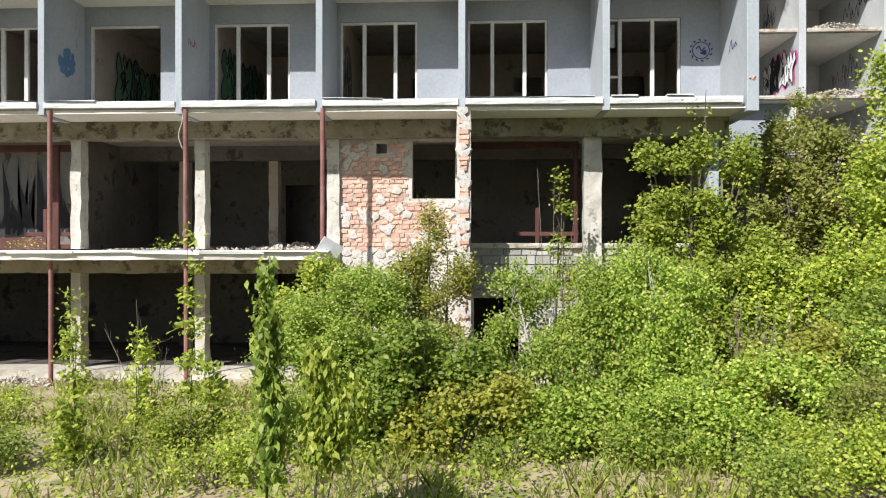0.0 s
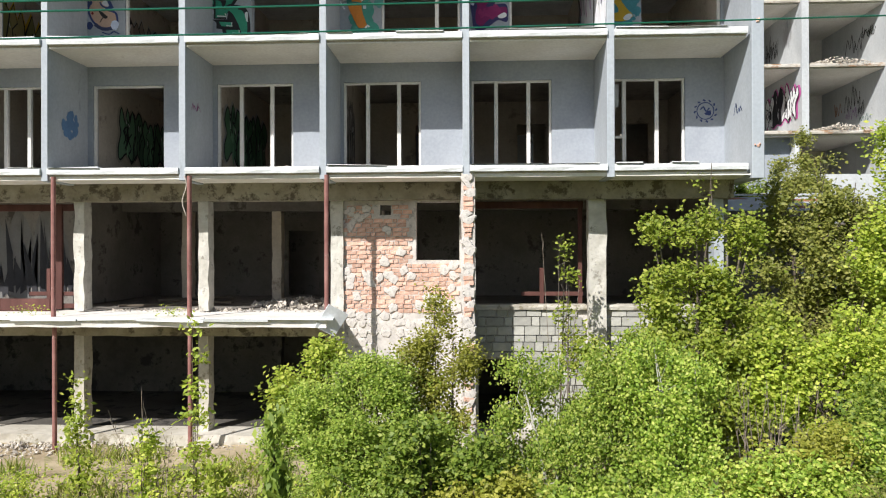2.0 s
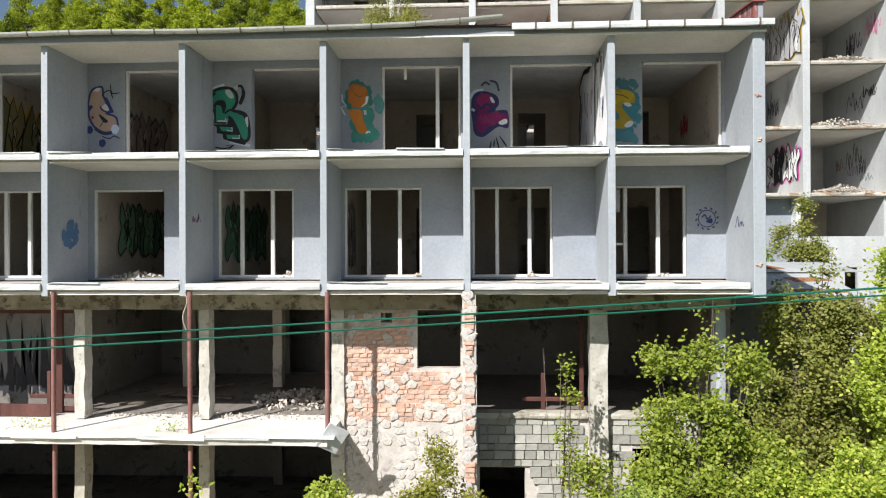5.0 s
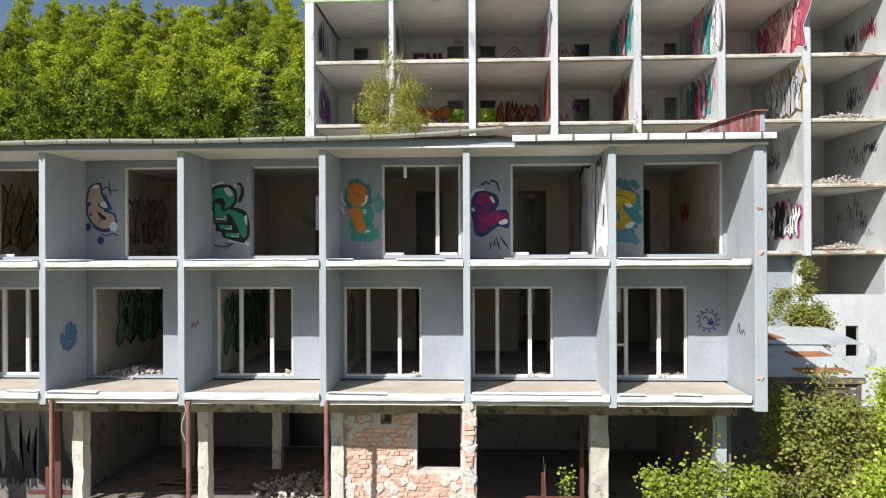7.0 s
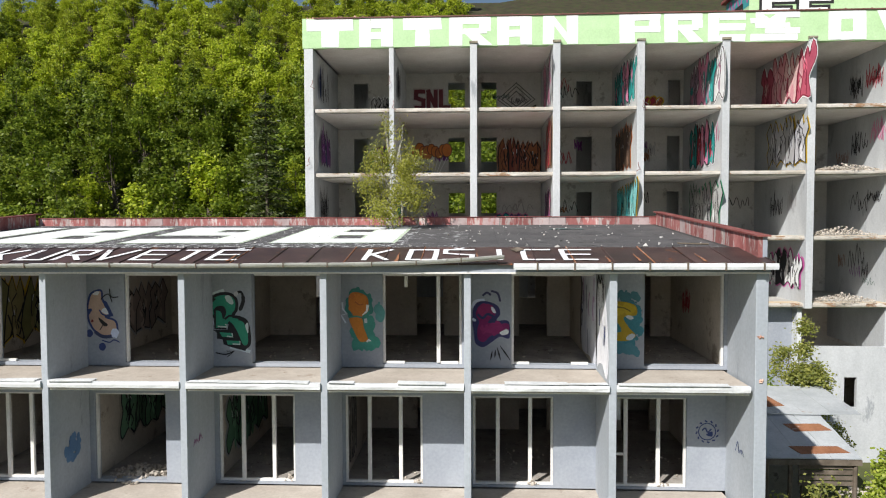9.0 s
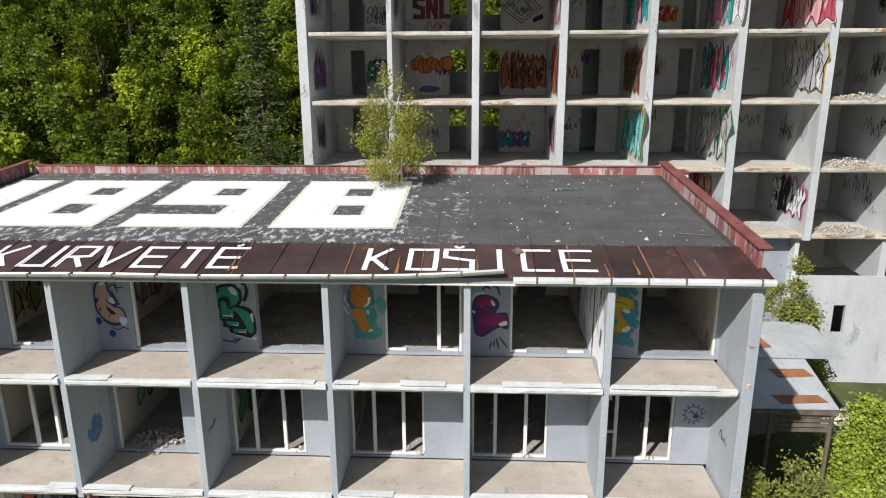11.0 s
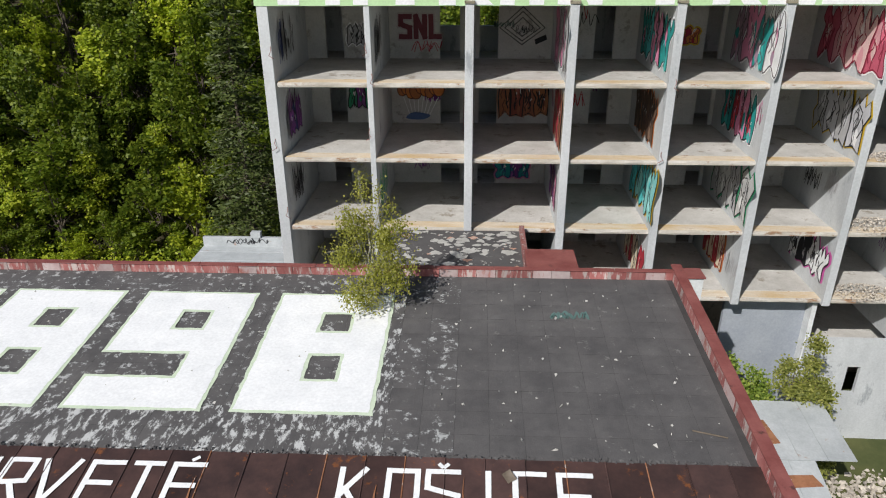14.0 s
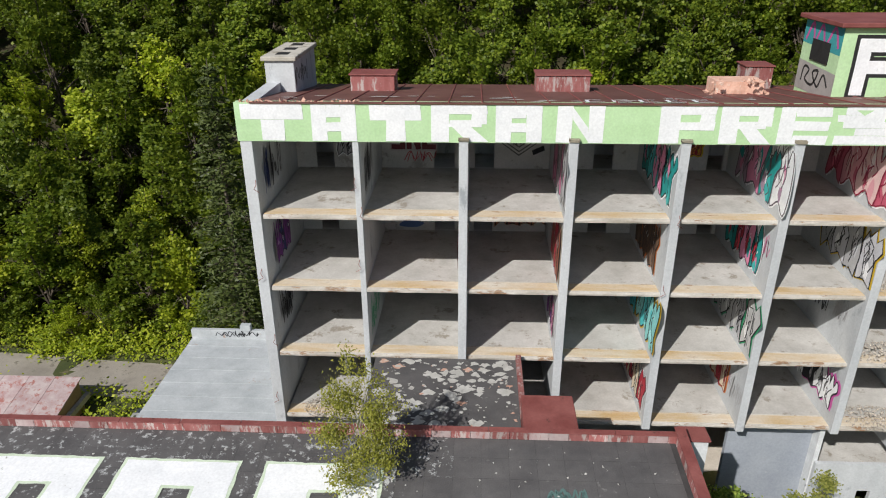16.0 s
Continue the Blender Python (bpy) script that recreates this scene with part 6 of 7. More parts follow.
for i in range(12):
    t = i * 0.524
    p.stroke([(0.27 + 0.235 * math.cos(t), 0.27 + 0.235 * math.sin(t)), (0.27 + 0.27 * math.cos(t + 0.2), 0.27 + 0.27 * math.sin(t + 0.2))], 0.035, NAVY)
p.stroke(smooth([(0.15, 0.30), (0.22, 0.36), (0.28, 0.26), (0.36, 0.34)], False), 0.03, NAVY)
p.fill(smooth([(0.24, 0.20), (0.38, 0.28), (0.38, 0.16)]), NAVY)
p.done("graffiti", bw, "dark blue round emblem")
tag(Plane((5.83, 16.2, 7.55), (0, -1, 0), (0, 0, 1)), 0.8, 0.25, NAVY, 90, 10, 0.025).done("graffiti", end)
tag(Plane((FINS[3] + 0.077, 15.5, 7.7), (0, 1, 0), (0, 0, 1)), 0.7, 0.22, (0.25, 0.06, 0.2), 91, 9, 0.022).done("graffiti", wing.children[3])
p = Painting(Plane((FINS[2] + 0.077, 15.5, 7.4), (0, 1, 0), (0, 0, 1)))
cloud(p, 0.5, 0.1, 0.3, 0.3, (0.10, 0.19, 0.34), 7, 60)
p.done("graffiti", wing.children[2], "faded blue spray patch")
# painted partition seen through the empty window, and black strokes in the hall
part_walls = [o for o in wing.children if o.name.startswith("partition_wall")]
def side_art(k, z, y0, w, h, fc, ed, hi, seed, ang, label):
    """Paint on the face of a partition that looks towards +x."""
    throwup(Plane((FINS[k] + 0.077, y0, z), (0, 1, 0), (0, 0, 1)), w, h, fc, ed, hi, seed, 4, ang).done("graffiti", part_walls[(0 if z < 9 else 6) + k - 1], label)


side_art(2, 6.95, 18.2, 2.7, 1.45, [(0.20, 0.38, 0.24), (0.12, 0.22, 0.14)], BLACK, (0.40, 0.36, 0.30), 92, False, "green letters edged in black on a room wall")
side_art(3, 6.8, 17.6, 3.2, 1.6, [(0.10, 0.22, 0.13)], BLACK, GREY, 93, False, "dark green letters on a room wall")
side_art(2, 9.7, 17.4, 3.4, 1.5, [(0.32, 0.26, 0.23)], BLACK, GREY, 94, True, "brown scrawled letters on a room wall")
side_art(1, 9.5, 17.2, 3.6, 1.8, [(0.24, 0.24, 0.10), (0.35, 0.30, 0.14)], BLACK, YEL, 95, True, "olive letters on a room wall")
side_art(4, 6.6, 17.2, 1.4, 1.9, [(0.30, 0.28, 0.25)], BLACK, (0.4, 0.38, 0.3), 97, True, "grey strokes on a room wall")
tag(Plane((5.80, 20.2, 10.2), (0, -1, 0), (0, 0, 1)), 1.3, 0.6, RED, 96, 12, 0.04).done("graffiti", end)
p = Painting(front(-13.2, 17.6, 3.2))
g = random.Random(9)
for a, w in ((0.0, 0.9), (1.0, 0.6), (1.7, 0.8)):
    p.fill(smooth([(a, 0.25), (a + w, 0.2), (a + w * 1.1, 1.4), (a + w * 0.7, 2.2), (a + 0.1, 2.3), (a - 0.1, 1.2)]), (0.17, 0.165, 0.16))
for i in range(26):
    a = 0.05 + i * 0.1 + g.uniform(-0.08, 0.08)
    h = g.uniform(1.0, 2.3)
    p.fill([(a, g.uniform(0.1, 0.6)), (a + 0.16, g.uniform(0.1, 0.5)), (a + 0.10 + g.uniform(-0.1, 0.1), h * 0.6), (a + g.uniform(-0.1, 0.25), h)], (0.025, 0.025, 0.03))
p.fill(smooth([(0.1, 1.5), (0.5, 1.9), (0.5, 1.2), (0.2, 1.0)]), (0.30, 0.05, 0.03))
p.done("graffiti", graf_wall, "black flame-like strokes on pale plaster")

# rubble and planks in the rooms
rubble("rubble_heap", "heap of plaster rubble spilling onto a balcony", -8.6, 17.3, 6.38, 0.85, 0.7, 0.22, 260, 21, (0.02, 0.09))
rubble("rubble_heap", "brick and plaster rubble on the hall floor", -4.8, 18.6, 3.07, 1.3, 1.4, 0.18, 320, 22, (0.03, 0.11))
rubble("rubble_heap", "plaster crumbs along the terrace", -6.3, 16.7, 3.07, 3.2, 0.35, 0.05, 260, 23, (0.015, 0.05))
rubble("rubble_heap", "broken concrete at the foot of the hall", -8.4, 15.7, 0.02, 3.4, 0.55, 0.07, 420, 24, (0.015, 0.06))
rubble("rubble_heap", "rubble and dead leaves beside the hall", -10.5, 15.2, 0.0, 1.4, 0.9, 0.16, 420, 25, (0.015, 0.06))
for i, (x, z) in enumerate(((-14.3, 9.30), (-11.2, 9.30), (-8.0, 9.30), (-5.0, 9.30), (-1.8, 9.30), (1.2, 9.30), (4.3, 9.30), (-8.2, 6.40), (-4.9, 6.40), (-1.8, 6.40), (1.4, 6.40), (4.4, 6.40))):
    rubble("floor_debris", "plaster crumbs strewn over a room floor", x, 18.5, z, 1.35, 1.7, 0.04, 90, 300 + i, (0.012, 0.045))
for i, x in enumerate((-4.62, -1.42, 1.3, 4.4)):
    rubble("plaster_lump", "white plaster lumps on a window sill", x, 16.8, 6.46, 0.16, 0.08, 0.1, 14, 40 + i, (0.03, 0.08))
for i, (x, y, r) in enumerate(((-8.4, 18.2, 0.3), (-7.7, 18.7, -0.2), (-8.0, 19.4, 0.8))):
    f = tagged(part("fallen_board", block(-1.1, 1.1, -0.08, 0.08, 0.0, 0.05, 0.006), M_PLANK), "dark fallen timber board on the hall floor", "board", "fallen boards")
    f.matrix_world = pose(x, y, 3.075 + 0.05 * i, 0, 0, math.degrees(r))
white_sheet = tagged(part("hanging_sheet", block(3.08, 3.42, F1 + 0.30, F1 + 0.33, 8.0, 8.55), M_WHITE), "white board leaning inside a window", "board")
white_sheet.parent = wing
del white_sheet["category"]

# ---- ground ----


def step(a, b, x):
    t = min(max((x - a) / (b - a), 0), 1)
    return t * t * (3 - 2 * t)


def ground_z(x, y):
    z = 2.0 * step(23, 30, y) + 1.0 * step(8, 12, x) * step(19, 25, y)
    if y > 45:
        z += (y - 45) * 0.54 * step(45, 60, y) if y < 150 else 56.7 + (y - 150) * 0.1
    z -= 0.8 * step(9, 2, y) + 3.0 * step(0, -40, y)
    return z + 0.10 * noise.noise(Vector((x * 0.35, y * 0.35, 0.3))) + 0.05 * noise.noise(Vector((x * 1.3, y * 1.3, 4.0)))


def sheet(xs, ys):
    me = bpy.data.meshes.new("ground")
    vs = [(x, y, ground_z(x, y)) for y in ys for x in xs]
    n = len(xs)
    me.from_pydata(vs, [], [(j * n + i, j * n + i + 1, (j + 1) * n + i + 1, (j + 1) * n + i) for j in range(len(ys) - 1) for i in range(n - 1)])
    for pl in me.polygons:
        pl.use_smooth = True
    return me


xs = [-900, -500, -260, -150, -100, -70, -50, -40, -32, -26] + [-22 + 0.5 * k for k in range(74)] + [15.5, 17, 19, 22, 26, 32, 40, 55, 75, 100, 150, 260, 500, 900]
ys = [-900, -400, -150, -60, -30, -15, -8, -4, -1] + [1 + 0.45 * k for k in range(56)] + [26.5, 28, 30, 33, 36, 40, 43, 45, 47, 50, 54, 58, 63, 70, 78, 88, 100, 115, 130, 150, 200, 300, 500, 900]
tagged(part_mesh("ground", sheet(xs, ys), M_MEADOW), "rough dark meadow round the ruin", "ground", kind="structure")
me = sheet([-20 + 0.4 * k for k in range(76)], [3.0 + 0.35 * k for k in range(40)])
for v in me.vertices:
    # the sheet sinks below the meadow along a wandering edge
    e = min(v.co.x + 16.5, 7.5 - v.co.x, (v.co.y - 6.5) * 1.2)
    e += 1.6 * math.sin(v.co.x * 0.9 + 1.7 * math.sin(v.co.y * 0.7)) + 1.1 * math.sin(v.co.y * 1.3 + v.co.x * 0.6)
    v.co.z += 0.035 if e > 0.5 else max(-0.25, 0.035 + 0.09 * (e - 0.5))
tagged(part_mesh("earth_slope", me, M_GROUND), "dry trampled earth in front of the ruin", "ground", kind="structure")
me = sheet([-300, -160, -90, -60, -45, -35, -27, -20, -14, -8, -2, 5, 12, 20, 30, 45, 70, 120, 300], [45.5, 47, 50, 54, 58, 63, 70, 78, 88, 100, 115, 130, 150, 200, 290])
for v in me.vertices:
    v.co.z += 0.25
tagged(part_mesh("forest_floor", me, M_LITTER), "leaf litter under the hillside wood, darkened for its shade", "forest floor", kind="structure")
bm = bmesh.new()
rows = []
for k in range(15):
    x = -40 + k * 2.2
    y = 42.0 - 0.0 * x + 1.2 * math.sin(x * 0.12) - 0.012 * (x + 14) ** 2 * 0.2
    rows.append([bm.verts.new((x, yy, ground_z(x, yy) + 0.06)) for yy in (y - 1.7, y, y + 1.7)])
for a, b in zip(rows, rows[1:]):
    for i in range(2):
        bm.faces.new((a[i], b[i], b[i + 1], a[i + 1]))
tagged(part("dirt_track", bm, M_TRACK), "pale dirt track along the wood edge", "track", kind="structure")

# ---- plants ----


def leaf_mesh(name, centres, size, rs, droop=0.3, slim=0.34, upright=0.6):
    """Many small folded leaves, each a mesh island of its own."""
    c = np.asarray(centres, float)
    n = len(c)
    ang = rs.uniform(0, 2 * np.pi, n)
    ax = np.stack([np.cos(ang), np.sin(ang), rs.normal(-droop, 0.35, n)], 1)
    ax /= np.linalg.norm(ax, axis=1)[:, None]
    nr = np.stack([rs.normal(-0.4, 0.42, n), rs.normal(-0.65, 0.42, n), rs.normal(upright, 0.4, n)], 1)
    sd = np.cross(ax, nr)
    sd /= np.linalg.norm(sd, axis=1)[:, None] + 1e-9
    up_ = np.cross(sd, ax)
    s = (size * rs.uniform(0.6, 1.3, n))[:, None]
    v = np.empty((n, 4, 3))
    v[:, 0] = c - ax * s * 0.5
    v[:, 1] = c + sd * s * slim + up_ * s * 0.10
    v[:, 2] = c + ax * s * 0.5
    v[:, 3] = c - sd * s * slim + up_ * s * 0.10
    me = bpy.data.meshes.new(name)
    me.vertices.add(4 * n)
    me.vertices.foreach_set("co", v.ravel())
    me.loops.add(4 * n)
    me.loops.foreach_set("vertex_index", np.arange(4 * n, dtype=np.int32))
    me.polygons.add(n)
    me.polygons.foreach_set("loop_start", np.arange(0, 4 * n, 4, dtype=np.int32))
    me.update(calc_edges=True)
    return me


def crown_points(lobes, twigs, per, spread, rs, gap=0.42, seed=0, hang=0.0):
    """Leaf places: twigs spread through uneven lobes, with gaps, and leaves round each twig."""
    vol = np.array([l[3] * l[4] * l[5] for l in lobes]) ** 0.75
    pick = rs.choice(len(lobes), twigs * 2, p=vol / vol.sum())
    out, ends = [], []
    for i in pick:
        x, y, z, a, b, h = lobes[i]
        d = rs.normal(size=3)
        d /= np.linalg.norm(d)
        r = rs.uniform(0.25, 1) ** 0.45 * (0.8 + 0.35 * noise.noise(Vector((d[0] * 2.1 + seed, d[1] * 2.1, d[2] * 2.1 + i))))
        q = np.array([x + d[0] * a * r, y + d[1] * b * r, z + d[2] * h * r])
        if noise.noise(Vector((q[0] * 1.7 + seed, q[1] * 1.7, q[2] * 1.7))) < gap - 0.62:
            continue
        ends.append(q)
        t = rs.normal(size=(per, 3)) * spread
        t[:, 2] = t[:, 2] * (0.75 + hang) - hang * spread
        out.append(q + t)
        if len(ends) >= twigs:
            break
    return np.concatenate(out), np.array(ends)


def plant(name, label, category, base, lobes, twigs, per, spread, leaf, leaf_mat, bark, seed, trunk=0.05, stems=1, droop=0.3, slim=0.34, gap=0.42, hang=0.0, limb_share=0.03, group="", upright=0.6):
    """A tree or bush: stems, limbs out to its lobes, thin twigs, and a crown of separate leaves."""
    rs = np.random.RandomState(seed)
    t = thing(name, label, category, base, group)
    pts, ends = crown_points(lobes, twigs, per, spread, rs, gap, seed, hang)
    bm = bmesh.new()
    top = max(l[2] + l[5] * 0.5 for l in lobes)
    feet = []
    for s in range(stems):
        l = lobes[s % len(lobes)]
        o = Vector((rs.normal() * 0.12 * (stems > 1), rs.normal() * 0.12 * (stems > 1), -0.15))
        e = Vector((l[0], l[1], l[2] + l[5] * 0.8))
        mid = o.lerp(e, 0.5) + Vector((rs.normal() * 0.08, rs.normal() * 0.08, 0))
        r = trunk * rs.uniform(0.75, 1.1)
        tube(bm, (o, o.lerp(mid, 0.5), mid, mid.lerp(e, 0.5), e), [r, r * 0.85, r * 0.62, r * 0.35, r * 0.12], 7)
        feet.append((o, mid, e))
    for l in lobes:
        o, mid, e = feet[rs.randint(len(feet))]
        a = o.lerp(mid, rs.uniform(0.4, 1.0))
        c = Vector(l[:3])
        tube(bm, (a, a.lerp(c, 0.5) + Vector((0, 0, 0.05)), c, c + Vector((rs.normal() * l[3] * 0.4, rs.normal() * l[4] * 0.4, l[5] * 0.6))), [trunk * 0.45, trunk * 0.32, trunk * 0.2, trunk * 0.06], 5)
    for q in ends[:: max(1, int(1 / limb_share))]:
        l = min(lobes, key=lambda l: sum((q[i] - l[i]) ** 2 for i in range(3)))
        c = Vector(l[:3]) * 0.7 + Vector(q) * 0.3
        tube(bm, (c, Vector(q)), [trunk * 0.12 + 0.002, 0.002], 4)
    part("trunk", bm, bark, t)
    part_mesh("crown", leaf_mesh("crown", pts, leaf, rs, droop, slim, upright), leaf_mat, t)
    return t


def g_at(x, y):
    return (x, y, ground_z(x, y))


NEAR = "young trees in front of the wing"
plant("acacia_bush", "dense green feathery bush in front of the ruin", "bush", g_at(-1.75, 11.4), [(-0.3, 0, 1.7, 1.2, 1.0, 1.1), (0.5, 0.1, 1.5, 1.0, 0.9, 1.0), (-0.9, 0.2, 1.9, 0.8, 0.7, 0.7), (0.1, -0.3, 0.8, 1.4, 1.0, 0.8), (0.0, 0.0, 2.4, 0.9, 0.7, 0.5), (0.9, -0.2, 0.8, 0.8, 0.7, 0.7), (-1.4, 0.1, 1.3, 0.7, 0.6, 0.8)], 3600, 15, 0.10, 0.055, L_ACACIA, M_BARK, 1, 0.05, 4, group=NEAR, gap=0.58)
plant("robinia_sapling", "tall thin sapling with pale feathery leaves", "tree", g_at(-0.75, 11.9), [(0, 0, 3.3, 0.34, 0.35, 0.75), (0.3, 0, 2.6, 0.55, 0.5, 0.7), (-0.35, 0, 2.7, 0.4, 0.4, 0.6), (0.1, 0, 1.9, 0.7, 0.5, 0.8)], 760, 13, 0.09, 0.058, L_BIRCH, M_BARK, 2, 0.035, 3, group=NEAR, gap=0.5)
plant("leafy_bush", "bright green bush below the terrace edge", "bush", g_at(-2.75, 12.4), [(0, 0, 2.6, 0.45, 0.4, 0.5), (-0.5, 0, 1.9, 0.8, 0.6, 0.6), (0.2, 0.1, 1.2, 0.9, 0.6, 0.9)], 640, 12, 0.10, 0.085, L_FRESH, M_BARK, 3, 0.04, 3, group=NEAR)
plant("hedge_bush", "dark green maple bush with yellowish shoots", "bush", g_at(-0.75, 10.5), [(0, 0, 0.9, 1.0, 0.7, 0.9), (-0.9, 0.1, 0.7, 0.9, 0.7, 0.8), (0.7, 0.1, 1.2, 0.5, 0.5, 0.7), (-0.2, 0, 1.5, 0.7, 0.5, 0.6)], 900, 12, 0.10, 0.085, L_MID, M_BARK, 4, 0.04, 4, group=NEAR, gap=0.56)
plant("hedge_bush", "maple bush with yellowish leaves near the ground", "bush", g_at(-0.1, 10.2), [(0, 0, 0.6, 0.8, 0.5, 0.6), (-0.7, 0, 0.45, 0.6, 0.5, 0.5), (0.6, 0, 0.9, 0.4, 0.4, 0.5)], 420, 12, 0.10, 0.08, L_BIRCH, M_BARK, 64, 0.03, 4, group=NEAR, gap=0.52)
plant("birch_thicket", "thicket of young birches with fresh green leaves", "tree", g_at(1.2, 11.4), [(-0.6, 0, 2.1, 0.45, 0.5, 0.9), (0.1, 0.1, 2.0, 0.6, 0.6, 1.0), (0.8, 0, 2.1, 0.6, 0.6, 1.0), (1.35, 0, 2.3, 0.55, 0.6, 1.1), (0.3, -0.2, 1.1, 1.3, 0.8, 1.0), (-0.7, 0, 1.0, 0.7, 0.6, 0.9), (1.4, 0, 1.2, 0.8, 0.7, 1.0), (0.2, -0.4, 0.5, 1.4, 0.6, 0.6)], 3600, 14, 0.10, 0.055, L_SMALL, M_BIRCH, 5, 0.035, 7, group=NEAR, droop=0.9, gap=0.58)
plant("birch_thicket", "second clump of young birches with small leaves", "tree", g_at(3.0, 11.0), [(-0.3, 0, 2.2, 0.6, 0.6, 1.1), (0.4, 0.1, 2.0, 0.7, 0.6, 1.0), (0.0, -0.2, 1.0, 1.1, 0.8, 1.0), (0.6, -0.3, 0.6, 1.0, 0.6, 0.7)], 1900, 14, 0.10, 0.06, L_SMALL, M_BIRCH, 65, 0.03, 5, group=NEAR, droop=0.8, gap=0.58)
plant("mixed_bush", "leafy bush at the foot of the birches", "bush", g_at(1.3, 10.3), [(0, 0, 0.55, 1.0, 0.5, 0.6), (-0.9, 0, 0.45, 0.7, 0.5, 0.5), (0.9, 0, 0.7, 0.6, 0.5, 0.6)], 620, 12, 0.10, 0.07, L_SMALL, M_BARK, 66, 0.025, 5, group=NEAR, gap=0.5)
plant("mixed_bush", "yellowish bush at the foot of the maples", "bush", g_at(4.1, 10.3), [(0, 0, 0.9, 0.9, 0.6, 0.9), (0.9, 0, 1.3, 0.7, 0.6, 0.9), (-0.8, 0, 0.6, 0.7, 0.5, 0.6)], 800, 12, 0.10, 0.065, L_BIRCH, M_BARK, 67, 0.03, 5, group=NEAR, gap=0.55)
plant("mixed_bush", "dense small-leaved bush on the overgrown slope", "bush", g_at(6.6, 10.9), [(0, 0, 1.3, 1.0, 0.7, 1.2), (-0.8, 0, 0.9, 0.8, 0.7, 0.9), (0.6, 0, 2.0, 0.6, 0.6, 0.8)], 1200, 12, 0.10, 0.062, L_FRESH, M_BARK, 68, 0.035, 5, group=NEAR, gap=0.58)
plant("maple_tree", "young maple with bright green leaves", "tree", g_at(4.4, 13.8), [(0.15, 0, 5.5, 0.26, 0.3, 0.9), (-0.15, 0, 4.6, 0.55, 0.45, 0.9), (-0.95, 0, 4.6, 0.26, 0.3, 0.9), (0.85, 0, 4.5, 0.34, 0.4, 0.9), (-0.3, 0, 3.7, 1.1, 0.8, 0.9), (0.6, -0.1, 2.9, 1.2, 0.9, 1.1), (-0.7, 0.1, 2.5, 0.9, 0.8, 1.0), (0.2, 0, 1.6, 1.5, 1.0, 1.2)], 2300, 12, 0.13, 0.090, L_FRESH, M_BARK, 6, 0.06, 4, group=NEAR, gap=0.58, droop=0.5, slim=0.32)
plant("bronze_maple", "maple with bronze-green spring leaves", "tree", g_at(7.9, 16.6), [(0.1, 0, 5.8, 0.5, 0.5, 1.1), (-0.8, 0, 5.3, 0.45, 0.45, 1.0), (0.95, 0.1, 5.1, 0.7, 0.7, 1.2), (-0.3, 0, 4.1, 1.4, 1.0, 1.3), (0.7, 0, 3.2, 1.3, 1.0, 1.2), (-0.6, 0, 2.6, 1.2, 1.0, 1.2)], 1900, 12, 0.14, 0.100, L_BROWN, M_BARK, 7, 0.07, 4, group=NEAR, gap=0.56, droop=0.5, slim=0.32)
plant("maple_tree", "tall young maple at the corner of the ruin", "tree", g_at(8.45, 14.4), [(0, 0, 6.6, 0.5, 0.5, 1.0), (0.5, 0, 5.5, 0.8, 0.7, 1.2), (-0.2, 0, 4.4, 0.8, 0.8, 1.2), (0.6, 0, 3.2, 1.3, 1.0, 1.4), (0.2, 0, 1.8, 1.4, 1.1, 1.3)], 1900, 12, 0.14, 0.095, L_FRESH, M_BARK, 8, 0.07, 3, group=NEAR, droop=0.5, slim=0.32)
plant("mixed_bush", "bright green bush in the thicket below the wing", "bush", g_at(4.3, 9.9), [(0, 0, 1.0, 1.2, 0.7, 0.8), (-1.0, 0.2, 0.7, 0.9, 0.7, 0.7), (1.1, 0.1, 1.3, 0.8, 0.7, 0.8)], 1000, 12, 0.10, 0.062, L_SMALL, M_BARK, 9, 0.035, 5, group=NEAR, gap=0.58)
plant("mixed_bush", "olive green bush in the thicket below the wing", "bush", g_at(5.9, 10.4), [(0, 0, 1.2, 1.1, 0.8, 1.1), (0.3, 0.2, 2.0, 0.9, 0.7, 0.8), (-0.7, 0, 0.8, 0.9, 0.7, 0.7)], 1000, 12, 0.11, 0.066, L_MID, M_BARK, 10, 0.04, 5, group=NEAR, gap=0.58)
plant("mixed_bush", "green bush below the corner of the ruin", "bush", g_at(6.3, 13.2), [(0, 0, 1.8, 1.4, 0.9, 1.3), (0.8, 0, 2.8, 0.9, 0.8, 1.0), (-0.8, 0, 2.2, 0.8, 0.8, 1.1)], 1100, 12, 0.12, 0.085, L_FRESH, M_BARK, 11, 0.045, 5, group=NEAR, gap=0.55)
plant("mixed_bush", "green bush among the birches", "bush", g_at(2.7, 11.9), [(0, 0, 1.4, 0.9, 0.7, 1.2), (0.4, 0, 2.3, 0.6, 0.6, 0.8)], 700, 12, 0.11, 0.07, L_SMALL, M_BARK, 12, 0.04, 4, group=NEAR, gap=0.56)
plant("walnut_shoot", "upright shoot hung with long drooping leaves", "tree", g_at(-2.05, 6.75), [(0, 0, 2.95, 0.05, 0.05, 0.35), (0.02, 0, 2.3, 0.09, 0.08, 0.6), (0.06, 0, 1.5, 0.14, 0.12, 0.7)], 240, 7, 0.05, 0.105, L_MID, M_BARK, 13, 0.02, 1, droop=1.5, slim=0.24, group=NEAR, gap=0.0)
